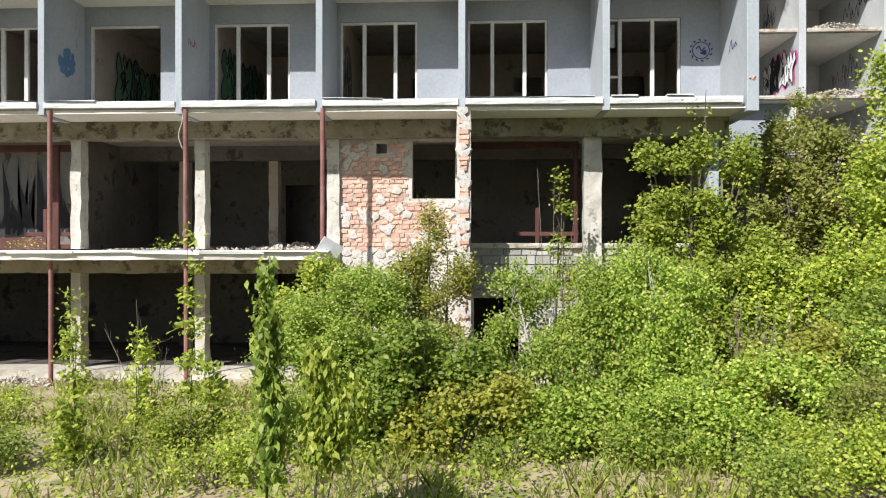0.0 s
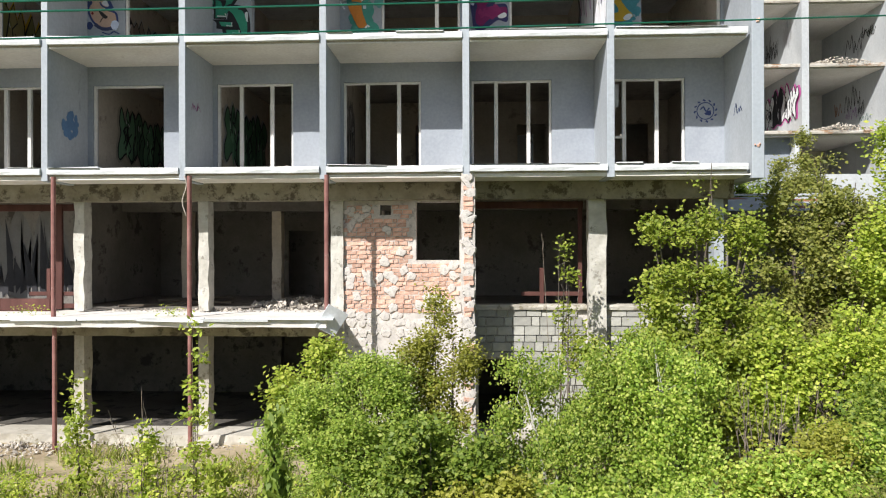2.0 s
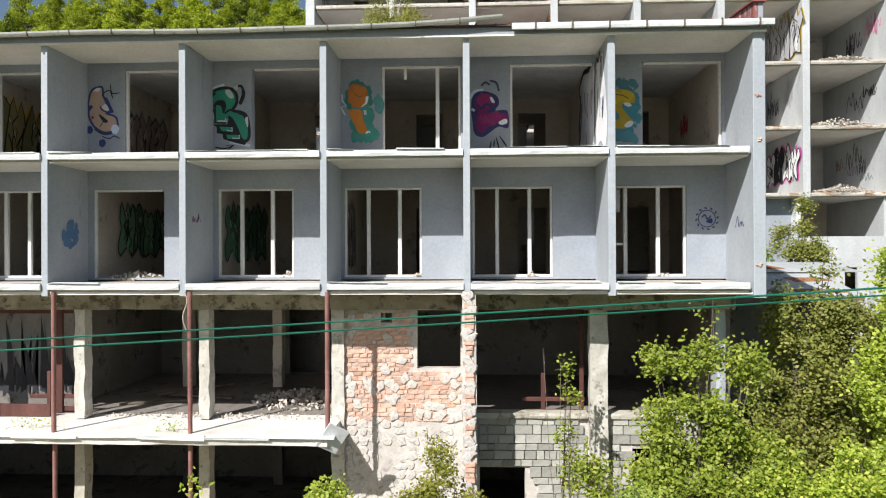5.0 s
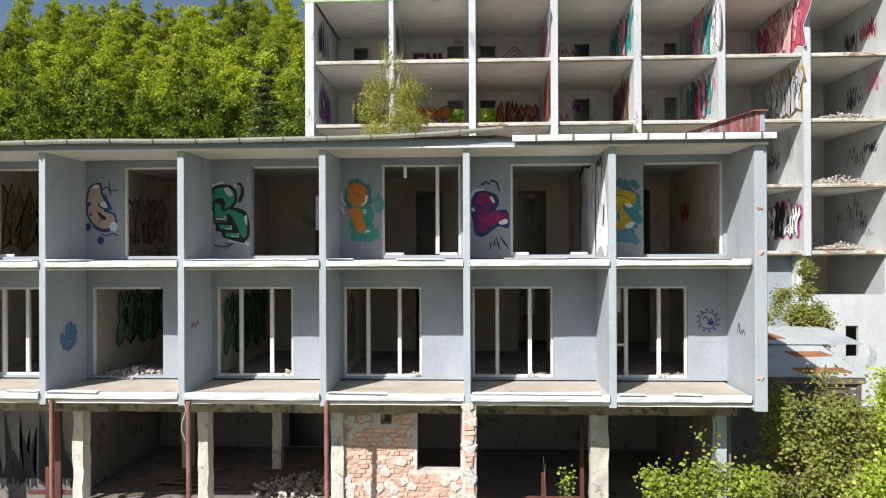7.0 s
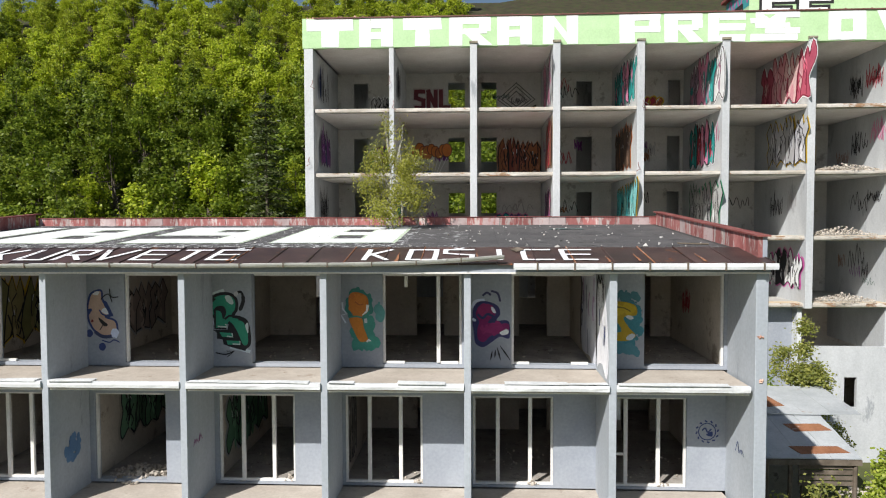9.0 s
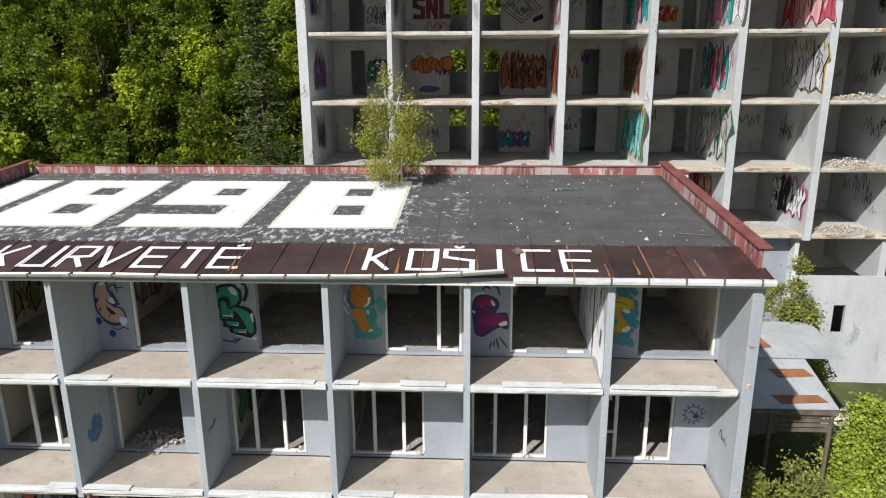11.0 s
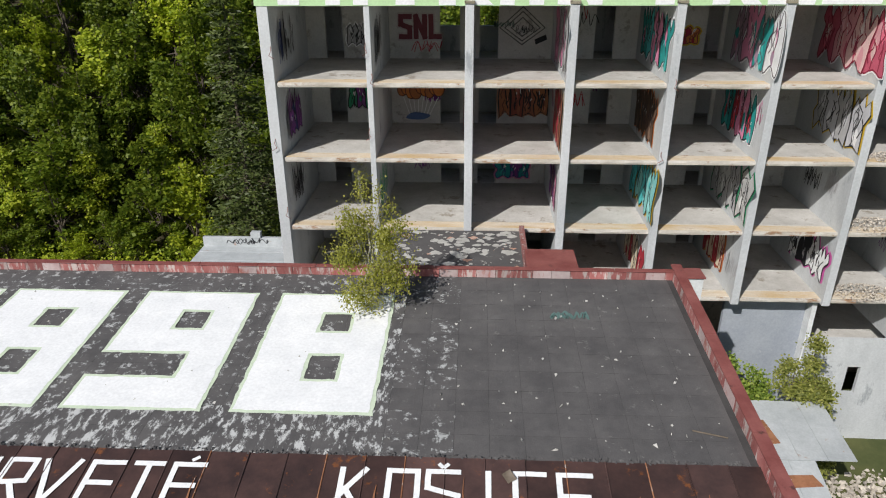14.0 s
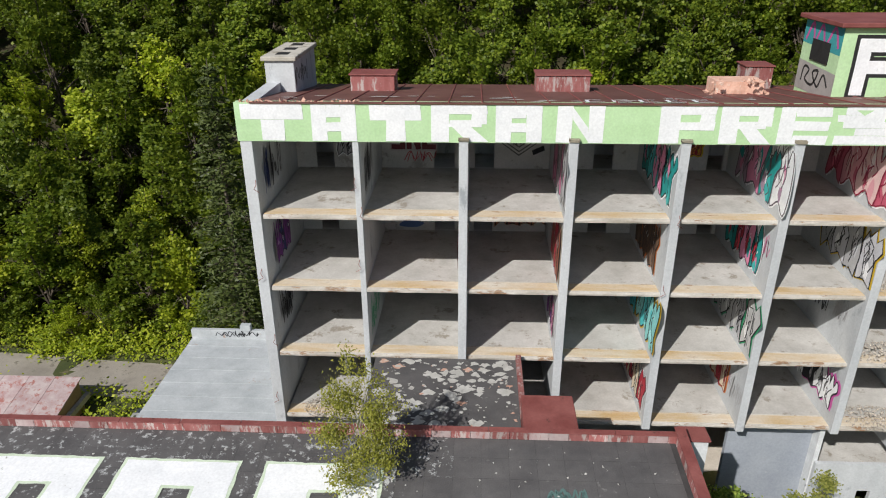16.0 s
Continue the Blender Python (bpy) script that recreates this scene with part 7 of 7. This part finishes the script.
plant("walnut_shoot", "leaning shoot with long drooping leaves", "tree", g_at(-1.62, 6.9), [(0.05, 0, 2.0, 0.14, 0.14, 0.4), (0.12, 0, 1.4, 0.24, 0.2, 0.5), (0.36, 0, 1.7, 0.2, 0.16, 0.35)], 260, 8, 0.06, 0.095, L_FRESH, M_BARK, 14, 0.02, 2, droop=1.6, slim=0.26, group=NEAR, gap=0.0)
for x, y, h, s in ((-4.6, 11.1, 3.45, 15), (-7.0, 11.8, 2.3, 16), (-5.35, 10.9, 1.7, 17), (-3.9, 10.2, 1.3, 18), (-5.6, 9.4, 0.9, 19)):
    lobes = [(0.05 * math.sin(k * 2.2), 0.04 * math.cos(k * 3.1), h * (0.24 + 0.145 * k), (0.36 - 0.045 * k) * (0.55 + 0.13 * h), 0.22, 0.17) for k in range(6)]
    plant("ash_sapling", "slim sapling with tiers of pale leaves", "tree", g_at(x, y), lobes, 70, 9, 0.085, 0.10, L_FRESH, M_BARK, s, 0.018, 1, group=NEAR, slim=0.26, gap=0.0, droop=0.6)
plant("wall_sapling", "sapling growing against the block wall", "tree", g_at(1.85, 15.0), [(0, 0, 4.5, 0.16, 0.14, 0.4), (0.1, 0, 3.9, 0.25, 0.16, 0.35), (-0.05, 0, 3.1, 0.3, 0.16, 0.4), (0.25, 0, 2.3, 0.5, 0.3, 0.7), (0.7, 0, 2.0, 0.4, 0.3, 0.7)], 230, 8, 0.08, 0.085, L_FRESH, M_BARK, 20, 0.022, 2, group=NEAR, gap=0.0)
for k, (x, y, w, h, m, s) in enumerate(((3.9, 8.4, 0.8, 0.6, L_ACACIA, 53), (4.8, 8.3, 1.1, 0.9, L_FRESH, 54), (-3.3, 8.6, 0.8, 0.45, L_FRESH, 55), (-6.9, 9.2, 0.8, 0.5, L_MID, 56), (5.4, 8.9, 1.0, 1.3, L_BROWN, 57), (-8.3, 11.5, 0.7, 0.5, L_FRESH, 58), (2.9, 9.9, 0.9, 0.9, L_SMALL, 60), (-4.1, 9.9, 0.7, 0.6, L_FRESH, 70), (-3.1, 10.0, 0.7, 0.7, L_FRESH, 71), (-2.4, 9.9, 0.8, 0.8, L_ACACIA, 72), (3.6, 9.6, 0.8, 0.55, L_SMALL, 73), (4.7, 9.5, 0.9, 0.7, L_FRESH, 74), (6.0, 9.7, 1.0, 0.9, L_MID, 75), (0.6, 9.8, 0.7, 0.4, L_MID, 76), (2.2, 9.7, 0.8, 0.5, L_SMALL, 77))):
    plant("low_bush", "low leafy bush on the overgrown slope", "bush", g_at(x, y), [(0, 0, h * 0.7, w, 0.6, h * 0.7), (w * 0.5, 0.1, h * 0.9, w * 0.5, 0.5, h * 0.6), (-w * 0.5, 0, h * 0.8, w * 0.5, 0.5, h * 0.5)], int(380 * w), 11, 0.12, 0.05, m, M_BARK, s, 0.022, 4, group="low bushes", gap=0.58)
# bare twigs
for bx, by, n, hh, seed, nm in ((4.9, 11.4, 34, 2.5, 21, "leafless grey shrub among the bushes"), (1.85, 14.95, 6, 5.9, 22, "bare thin shoots against the wall"), (-5.3, 11.2, 9, 2.3, 23, "bare thin shoots on the slope")):
    rs = np.random.RandomState(seed)
    bm = bmesh.new()
    z = ground_z(bx, by)
    for k in range(n):
        a = Vector((bx + rs.normal() * 0.35 * min(1, n / 20), by + rs.normal() * 0.25 * min(1, n / 20), z - 0.05))
        e = a + Vector((rs.normal() * 0.28, rs.normal() * 0.25, hh * rs.uniform(0.6, 1.0)))
        m = a.lerp(e, 0.5) + Vector((rs.normal() * 0.08, rs.normal() * 0.08, 0))
        tube(bm, (a, m, e), [0.012, 0.008, 0.003], 4)
        for j in range(3):
            q = m.lerp(e, rs.uniform(0, 0.9))
            tube(bm, (q, q + Vector((rs.normal() * 0.15, rs.normal() * 0.12, rs.uniform(0.1, 0.35)))), [0.005, 0.002], 3)
    tagged(part("bare_shrub", bm, M_TWIG), nm, "shrub")
# the birch that took root on the roof
plant("roof_birch", "young birch growing out of the felt roof", "tree", (-2.75, 22.9, roof_z(22.9) + 0.1), [(-0.3, 0, 3.3, 0.22, 0.22, 0.5), (0.3, 0, 2.9, 0.25, 0.22, 0.5), (0.15, 0, 2.5, 0.6, 0.5, 0.5), (-0.6, -0.1, 2.2, 0.6, 0.5, 0.5), (0.65, -0.2, 1.9, 0.7, 0.6, 0.45), (-0.65, -0.3, 1.5, 0.85, 0.6, 0.45), (0.55, -0.6, 1.0, 0.95, 0.7, 0.45), (-0.2, -1.0, 0.5, 1.1, 0.6, 0.3)], 1150, 11, 0.115, 0.068, L_BIRCH, M_BIRCH, 24, 0.032, 4, droop=0.9, hang=0.8, gap=0.62, limb_share=0.15)
# bushes between the wing and the tower
plant("mixed_bush", "green bush beside the lean-to", "bush", g_at(9.6, 27.2), [(-0.2, 0, 5.7, 0.7, 0.6, 0.7), (0.7, -0.2, 5.3, 0.8, 0.6, 0.7), (-0.5, 0, 4.8, 0.9, 0.7, 0.8), (1.0, -0.3, 4.2, 0.8, 0.7, 1.1)], 900, 11, 0.14, 0.12, L_MID, M_BARK, 25, 0.05, 3, gap=0.55)
plant("mixed_bush", "olive bush at the tower's foot", "bush", g_at(12.0, 26.6), [(0.35, 0.3, 6.3, 0.35, 0.35, 1.0), (-0.3, 0.2, 5.3, 0.7, 0.6, 0.9), (0.5, 0, 4.6, 0.8, 0.7, 1.1), (0.2, -0.2, 3.4, 1.0, 0.8, 1.2), (0.9, -0.3, 2.4, 0.9, 0.8, 1.1)], 1300, 11, 0.13, 0.10, L_BROWN, M_BARK, 26, 0.05, 3, gap=0.55)
plant("mixed_bush", "green bush beside the gap between the buildings", "bush", g_at(12.6, 22.0), [(0, 0, 3.0, 1.2, 1.0, 1.2), (0.6, 0.3, 4.2, 0.9, 0.8, 1.0), (-0.2, -0.6, 2.0, 1.4, 1.0, 1.2)], 1000, 11, 0.14, 0.12, L_FRESH, M_BARK, 27, 0.06, 3)
plant("mixed_bush", "dark bush below the lean-to", "bush", g_at(8.6, 19.4), [(0, 0, 1.6, 1.5, 1.0, 1.4), (1.0, 0, 2.2, 1.0, 0.9, 1.2)], 800, 11, 0.14, 0.11, L_MID, M_BARK, 28, 0.05, 3)
plant("mixed_bush", "small bush below the annex", "bush", g_at(-15.3, 38.5), [(0, 0, 0.8, 1.2, 0.8, 0.7)], 300, 10, 0.14, 0.14, L_MID, M_BARK, 29, 0.04, 3)

for i, (x, y, rx, ry, n) in enumerate(((13.6, 24.2, 1.9, 2.2, 700), (8.2, 26.8, 1.6, 1.0, 420), (15.6, 27.0, 2.0, 1.8, 600))):
    rubble("rubble_heap", "pale rubble and broken plaster between the buildings", x, y, ground_z(x, y), rx, ry, 0.25, n, 500 + i, (0.04, 0.16))

# the wood on the hillside
kinds = []
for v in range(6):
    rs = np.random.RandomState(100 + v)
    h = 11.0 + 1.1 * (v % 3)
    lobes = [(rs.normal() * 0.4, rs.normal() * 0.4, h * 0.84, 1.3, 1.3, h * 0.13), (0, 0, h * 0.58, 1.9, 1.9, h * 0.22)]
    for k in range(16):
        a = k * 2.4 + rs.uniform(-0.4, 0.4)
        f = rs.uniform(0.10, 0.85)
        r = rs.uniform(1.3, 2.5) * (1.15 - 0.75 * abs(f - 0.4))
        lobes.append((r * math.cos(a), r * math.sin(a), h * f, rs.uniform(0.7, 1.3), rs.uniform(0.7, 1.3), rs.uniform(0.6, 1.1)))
    kinds.append(plant("woodland_tree", "broadleaf tree in fresh leaf on the wooded hillside", "tree", (0, 0, 0), lobes, 520, 9, 0.25, 0.33, (L_WOODSHADE, L_WOODSHADE, L_WOODSHADE, L_WOOD, L_WOOD, L_WOOD)[v], M_BARK, 200 + v, 0.16, 1, group="trees of the wood", gap=0.56, slim=0.44, limb_share=0.03))
rw = random.Random(77)
spots = []
y = 46.5
while y < 142:
    gapx = 3.3 + (y - 46) * 0.030
    x = -8 - y * 0.62
    while x < (34 if y < 84 else -2):
        px, py = x + rw.uniform(-1.2, 1.2), y + rw.uniform(-1.3, 1.3)
        if not (abs(px + 13.8) < 2.2 and py < 50):
            spots.append((px, py))
        x += gapx * rw.uniform(0.8, 1.2)
    y += gapx * 1.05
used = []
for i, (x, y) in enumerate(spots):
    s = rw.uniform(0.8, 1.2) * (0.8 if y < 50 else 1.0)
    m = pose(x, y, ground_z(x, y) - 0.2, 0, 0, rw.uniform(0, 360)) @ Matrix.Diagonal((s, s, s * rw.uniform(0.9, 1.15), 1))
    # leaf tone by distance: shade coloured into the lower slope, far slope bright
    shaded = rw.random() < (0.4 if y < 51 else 0.9 if y < 78 else 0.06)
    pool = kinds[:3] if shaded else kinds[3:]
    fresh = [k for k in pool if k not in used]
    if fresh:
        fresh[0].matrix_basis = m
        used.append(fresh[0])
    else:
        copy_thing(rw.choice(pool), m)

# young growth along the foot of the wood, mostly in the shade-toned leaf
for i in range(17):
    x, y, s = -47 + i * 2.35 + rw.uniform(-0.6, 0.6), rw.uniform(44.6, 45.8), rw.uniform(0.34, 0.5)
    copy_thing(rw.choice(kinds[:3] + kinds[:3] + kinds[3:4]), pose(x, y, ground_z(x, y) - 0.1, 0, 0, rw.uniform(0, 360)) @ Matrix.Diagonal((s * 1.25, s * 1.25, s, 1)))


def pine(x, y, h, seed, label):
    rs = np.random.RandomState(seed)
    t = thing("pine_tree", label, "tree", g_at(x, y))
    bm = bmesh.new()
    tube(bm, ((0, 0, -0.2), (0.05, 0, h * 0.5), (0, 0, h)), [0.22, 0.13, 0.02], 7)
    pts = []
    z = h * 0.12
    while z < h * 0.98:
        r = (1 - z / h) ** 0.75 * 2.7 + 0.15
        for k in range(7):
            a = rs.uniform(0, 6.28)
            e = Vector((r * math.cos(a), r * math.sin(a), -0.18 * r))
            tube(bm, (Vector((0, 0, z)), Vector((0, 0, z)) + e), [0.03, 0.006], 4)
            n = int(14 + r * 22)
            u = rs.uniform(0.2, 1, n)
            q = np.outer(u, np.array(e)) + rs.normal(size=(n, 3)) * (0.12 + 0.08 * r) * np.array([1, 1, 0.45]) + np.array([0, 0, z])
            pts.append(q)
        z += 0.48
    part("trunk", bm, M_BARK, t)
    part_mesh("crown", leaf_mesh("crown", np.concatenate(pts), 0.30, rs, 0.1, 0.16), L_PINE, t)


pine(-12.4, 40.6, 18.6, 5, "tall dark pine at the wood's edge")
pine(-11.4, 50.0, 14.0, 6, "dark pine behind the tower")
# low scrub along the edge of the wood
bm_pts = []
rs = np.random.RandomState(9)
for k in range(760):
    x, y = (rs.uniform(-45, -7), rs.uniform(43.8, 47.0)) if k < 500 else (rs.uniform(-27, -13.8), rs.choice((rs.uniform(35, 39.8), rs.uniform(43.0, 44.5))))
    z = ground_z(x, y)
    bm_pts.append(np.array([x, y, z + rs.uniform(0.15, 1.4 if k < 500 else 0.6)]) + rs.normal(size=(22, 3)) * np.array([0.4, 0.4, 0.3]))
tagged(part_mesh("scrub", leaf_mesh("scrub", np.concatenate(bm_pts), 0.2, rs), L_WOOD), "low green scrub along the edge of the wood", "scrub", kind="stuff")

# grass and weeds in front of the ruin
rs = np.random.RandomState(31)
n = 26000
gx, gy = rs.uniform(-11, 7, n), rs.uniform(6.5, 15.3, n)
keep = np.array([noise.noise(Vector((a * 0.5, b * 0.5, 2))) + 0.5 * noise.noise(Vector((a * 1.7, b * 1.7, 5))) > (-0.05 if b < 12.5 else 0.12) for a, b in zip(gx, gy)])
gx, gy = gx[keep], gy[keep]
n = len(gx)
gz = np.array([ground_z(a, b) for a, b in zip(gx, gy)])
hh = rs.uniform(0.12, 0.45, n)
lean_ = rs.normal(size=(n, 2)) * 0.14
an = rs.uniform(0, 6.28, n)
wv = np.stack([np.cos(an), np.sin(an), np.zeros(n)], 1) * 0.012
p0 = np.stack([gx, gy, gz - 0.03], 1)
p1 = p0 + np.stack([lean_[:, 0] * 0.4, lean_[:, 1] * 0.4, hh * 0.6], 1)
p2 = p0 + np.stack([lean_[:, 0], lean_[:, 1], hh], 1)
vv = np.stack([p0 - wv, p0 + wv, p1 + wv * 0.8, p2, p1 - wv * 0.8], 1)
me = bpy.data.meshes.new("grass")
me.vertices.add(5 * n)
me.vertices.foreach_set("co", vv.ravel())
me.loops.add(5 * n)
me.loops.foreach_set("vertex_index", np.arange(5 * n, dtype=np.int32))
me.polygons.add(n)
me.polygons.foreach_set("loop_start", np.arange(0, 5 * n, 5, dtype=np.int32))
me.update(calc_edges=True)
tagged(part_mesh("grass", me, L_GRASS), "patchy dry and green grass on the slope", "grass", kind="stuff")
pts = []
for k in range(620):
    x, y = rs.uniform(-10, 6.5), rs.uniform(6.8, 14.0)
    h = rs.uniform(0.15, 0.7)
    q = rs.normal(size=(26, 3)) * np.array([0.13, 0.13, 0.3 * h])
    pts.append(np.array([x, y, ground_z(x, y) + h * 0.5]) + q)
tagged(part_mesh("weeds", leaf_mesh("weeds", np.concatenate(pts), 0.07, rs), L_FRESH), "low leafy weeds on the slope", "weeds", kind="stuff")
pts = []
for x, y, z, r in ((-10.2, 15.4, 3.08, 0.3), (-6.9, 15.3, 3.08, 0.14)):
    pts.append(np.array([x, y, z + 0.12]) + rs.normal(size=(90, 3)) * np.array([r, 0.1, 0.07]))
tagged(part_mesh("terrace_weeds", leaf_mesh("terrace_weeds", np.concatenate(pts), 0.05, rs), L_FRESH), "small weeds rooted on the terrace slab", "weeds", kind="stuff")

# ---- cables ----
for y0, run, z0, tilt in ((5.42, 0.128, 6.531, 0.0507), (5.73, 0.123, 6.566, 0.0492), (6.25, 0.126, 6.522, 0.0499)):
    bm = bmesh.new()
    tube(bm, [(x, y0 + run * x, z0 + tilt * x + 0.0007 * x * x) for x in [-46 + 2 * k for k in range(47)]], 0.0075, 6)
    tagged(part("overhead_cable", bm, M_CABLE), "thin green overhead cable across the facade", "cable", "overhead cables")
for x in (-46, 46):
    t = thing("cable_pole", "wooden pole that carries the overhead cables", "pole", group="cable poles")
    bm = bmesh.new()
    tube(bm, ((x, 6.05 + 0.126 * x, -4), (x, 6.05 + 0.126 * x, 11.5)), [0.15, 0.11], 10)
    part("shaft", bm, M_PLANK, t)

# ---- pieces: bricks, stone blocks, felt sheets ----


def brick_mesh(w, d, h, seed, jit=0.006):
    bm = block(-w / 2, w / 2, -d / 2, d / 2, -h / 2, h / 2, 0.006)
    g = random.Random(seed)
    for v in bm.verts:
        v.co += Vector((g.uniform(-1, 1), g.uniform(-1, 1), g.uniform(-1, 1))) * jit
    me = bpy.data.meshes.new("brick")
    bm.to_mesh(me)
    bm.free()
    return me


def piece(name, me, at, parent, rz=0.0, ry=0.0):
    ob = new(name, me)
    ob.matrix_world = pose(*at, 0, ry, rz)
    ob.parent = parent
    return ob


LENGTHS = (0.21, 0.21, 0.205, 0.16, 0.19, 0.10)
bricks = [brick_mesh(w, 0.10, h, s, 0.009) for s, (w, h) in enumerate(zip(LENGTHS, (0.088, 0.082, 0.092, 0.088, 0.084, 0.088)))]
for m in bricks:
    m.materials.append(M_BRICK)
lumps = []
for s in range(8):
    g = random.Random(s + 300)
    bm = bmesh.new()
    pts = [(0.17 * g.uniform(0.5, 1.35) * math.cos(t), 0.12 * g.uniform(0.5, 1.35) * math.sin(t)) for t in [k * 0.785 for k in range(8)]]
    c = bm.verts.new((0, -0.045, 0))
    ring = [bm.verts.new((a * 0.8, -0.038, b * 0.8)) for a, b in pts]
    rim = [bm.verts.new((a, 0.0, b)) for a, b in pts]
    for k in range(8):
        bm.faces.new((c, ring[k], ring[(k + 1) % 8]))
        bm.faces.new((ring[k], rim[k], rim[(k + 1) % 8], ring[(k + 1) % 8]))
    bmesh.ops.recalc_face_normals(bm, faces=bm.faces[:])
    me = bpy.data.meshes.new("mortar_lump")
    bm.to_mesh(me)
    bm.free()
    me.materials.append(M_MORTAR)
    lumps.append(me)
g = random.Random(6)
row, z = 0, 3.10
while z < 5.62:
    x = -3.12 + (0.11 if row % 2 else 0)
    while x < -0.45:
        in_win = -1.62 < x < -0.30 and 4.24 < z < 5.74
        in_hole = abs(x + 2.2) < 0.25 and 5.3 < z < 5.7
        if not (in_win or in_hole):
            patch = noise.noise(Vector((x * 0.9, z * 1.1, 3.0)))
            if patch > -0.30:
                b = g.randrange(6)
                x += (LENGTHS[b] - 0.21) / 2
                piece("brick", bricks[b], (x, 16.487 + g.uniform(-0.014, 0.014), z + g.uniform(-0.006, 0.006)), brick_wall, g.uniform(-2, 2), g.uniform(-2, 2))
                x += (LENGTHS[b] - 0.21) / 2
            if g.random() < (0.5 if patch < -0.08 else 0.08):
                piece("mortar_lump", g.choice(lumps), (x + g.uniform(-0.13, 0.13), 16.452, z + g.uniform(-0.07, 0.07)), brick_wall, 0, g.uniform(0, 360))
        x += 0.228
    z += 0.107
    row += 1
z = 0.7
while z < 3.1:
    x = -3.05
    while x < -0.5:
        if g.random() < 0.72:
            piece("mortar_lump", g.choice(lumps), (x + g.uniform(-0.06, 0.06), 16.47, z + g.uniform(-0.04, 0.04)), brick_wall, 0, g.uniform(0, 360))
        x += 0.29
    z += 0.21
z = 0.6
while z < 6.15:
    if g.random() < 0.62:
        piece("brick", g.choice(bricks), (-0.22 + g.uniform(-0.015, 0.015), 15.15, z), pier, g.uniform(-2, 2), g.uniform(-2, 2))
    else:
        piece("mortar_lump", g.choice(lumps), (-0.22 + g.uniform(-0.05, 0.05), 15.14, z), pier, 0, g.uniform(0, 360))
    z += 0.115

# stone blocks of mixed size
shapes = {}
g = random.Random(16)
z = 0.05
while z < 3.05:
    h = g.choice((0.16, 0.22, 0.26))
    x = -0.02
    while x < 5.55:
        w = g.choice((0.2, 0.28, 0.36, 0.44))
        cx, cz = x + w / 2, z + h / 2
        if not ((-0.1 < cx < 1.25 and cz < 2.02) or (2.50 < cx < 3.10) or (3.45 < cx < 4.35 and 1.1 < cz < 2.5)):
            key = (w, h, g.randrange(3))
            if key not in shapes:
                shapes[key] = brick_mesh(w - 0.02, 0.09, h - 0.02, hash(key) % 1000, 0.004)
                shapes[key].materials.append(M_BLOCK)
            piece("stone_block", shapes[key], (cx, 16.60 + g.uniform(-0.014, 0.008), cz), block_wall)
        x += w
    z += h

# felt sheets of the wing's roof
felt = []
for s in range(6):
    gg = random.Random(s + 40)
    bm = bmesh.new()
    n = 4
    grid = [[bm.verts.new((-0.379 + 0.758 * i / n, -0.366 + 0.732 * j / n, 0.010 + gg.uniform(-0.004, 0.004) - (0.008 if i in (0, n) or j in (0, n) else 0))) for i in range(n + 1)] for j in range(n + 1)]
    for j in range(n):
        for i in range(n):
            bm.faces.new((grid[j][i], grid[j][i + 1], grid[j + 1][i + 1], grid[j + 1][i]))
    me = bpy.data.meshes.new("felt_sheet")
    bm.to_mesh(me)
    bm.free()
    me.materials.append(M_FELT)
    felt.append(me)
felt_paint, felt_drip = [], []
for pool, m in ((felt_paint, M_FELTPAINT), (felt_drip, M_FELTDRIP)):
    for me in felt[:3]:
        me = me.copy()
        me.materials[0] = m
        pool.append(me)
g = random.Random(17)
for i in range(28):
    for j in range(10):
        y = 16.95 + j * 0.738
        x = -15.2 + i * 0.765
        heavy = y < 17.9 and x < -2.0 or -2.4 < x < -1.7
        light = -1.7 <= x < -0.2 and g.random() < 0.75 or x < -1.5
        ob = new("felt_sheet", g.choice(felt_paint if heavy else felt_drip if light else felt))
        ob.matrix_world = pose(-15.2 + i * 0.765, y, roof_z(y) + 0.003, math.degrees(math.atan(0.07))) @ pose(0, 0, 0, 0, 0, g.choice((0, 180)) + g.uniform(-0.4, 0.4))
        ob.parent = roof
# splashes of white paint round the digits, pebbles and scraps
g = random.Random(18)
p = tag(Plane(ROOF.at(2.3, 5.3), ROOF.u, ROOF.v), 1.5, 0.35, (0.09, 0.16, 0.15), 99, 12, 0.05)
p.done("graffiti", roof, "faded green scrawl")
bm = bmesh.new()
for k in range(150):
    x, y = g.uniform(-15, 5.7), g.uniform(16.7, 23.8)
    stone(bm, (x, y, roof_z(y) + 0.02), g.uniform(0.012, 0.05), g, 0.5)
for k in range(40):
    x, y = g.uniform(-1.5, 5.6), g.uniform(16.9, 23.6)
    stone(bm, (x, y, roof_z(y) + 0.02), g.uniform(0.03, 0.07), g, 0.25)
tagged(part("roof_pebble", bm, M_PATCH), "white pebbles and scraps scattered on the felt roof", "debris", kind="stuff")
bm = bmesh.new()
for k in range(420):
    x = g.uniform(-15.3, 5.8)
    stone(bm, (x, 16.62 + g.uniform(-0.05, 0.07), roof_z(16.62) + 0.03), g.uniform(0.02, 0.06), g, 0.6)
part("crumbled_edge", bm, M_FELT, roof, "crumbling tar edge of the felt")["kind"] = "stuff"
bm = bmesh.new()
tube(bm, ((4.9, 17.6, roof_z(17.6) + 0.03), (5.6, 17.4, roof_z(17.4) + 0.03)), 0.02, 5)
tagged(part("loose_stick", bm, M_PLANK), "thin stick lying on the felt roof", "stick")
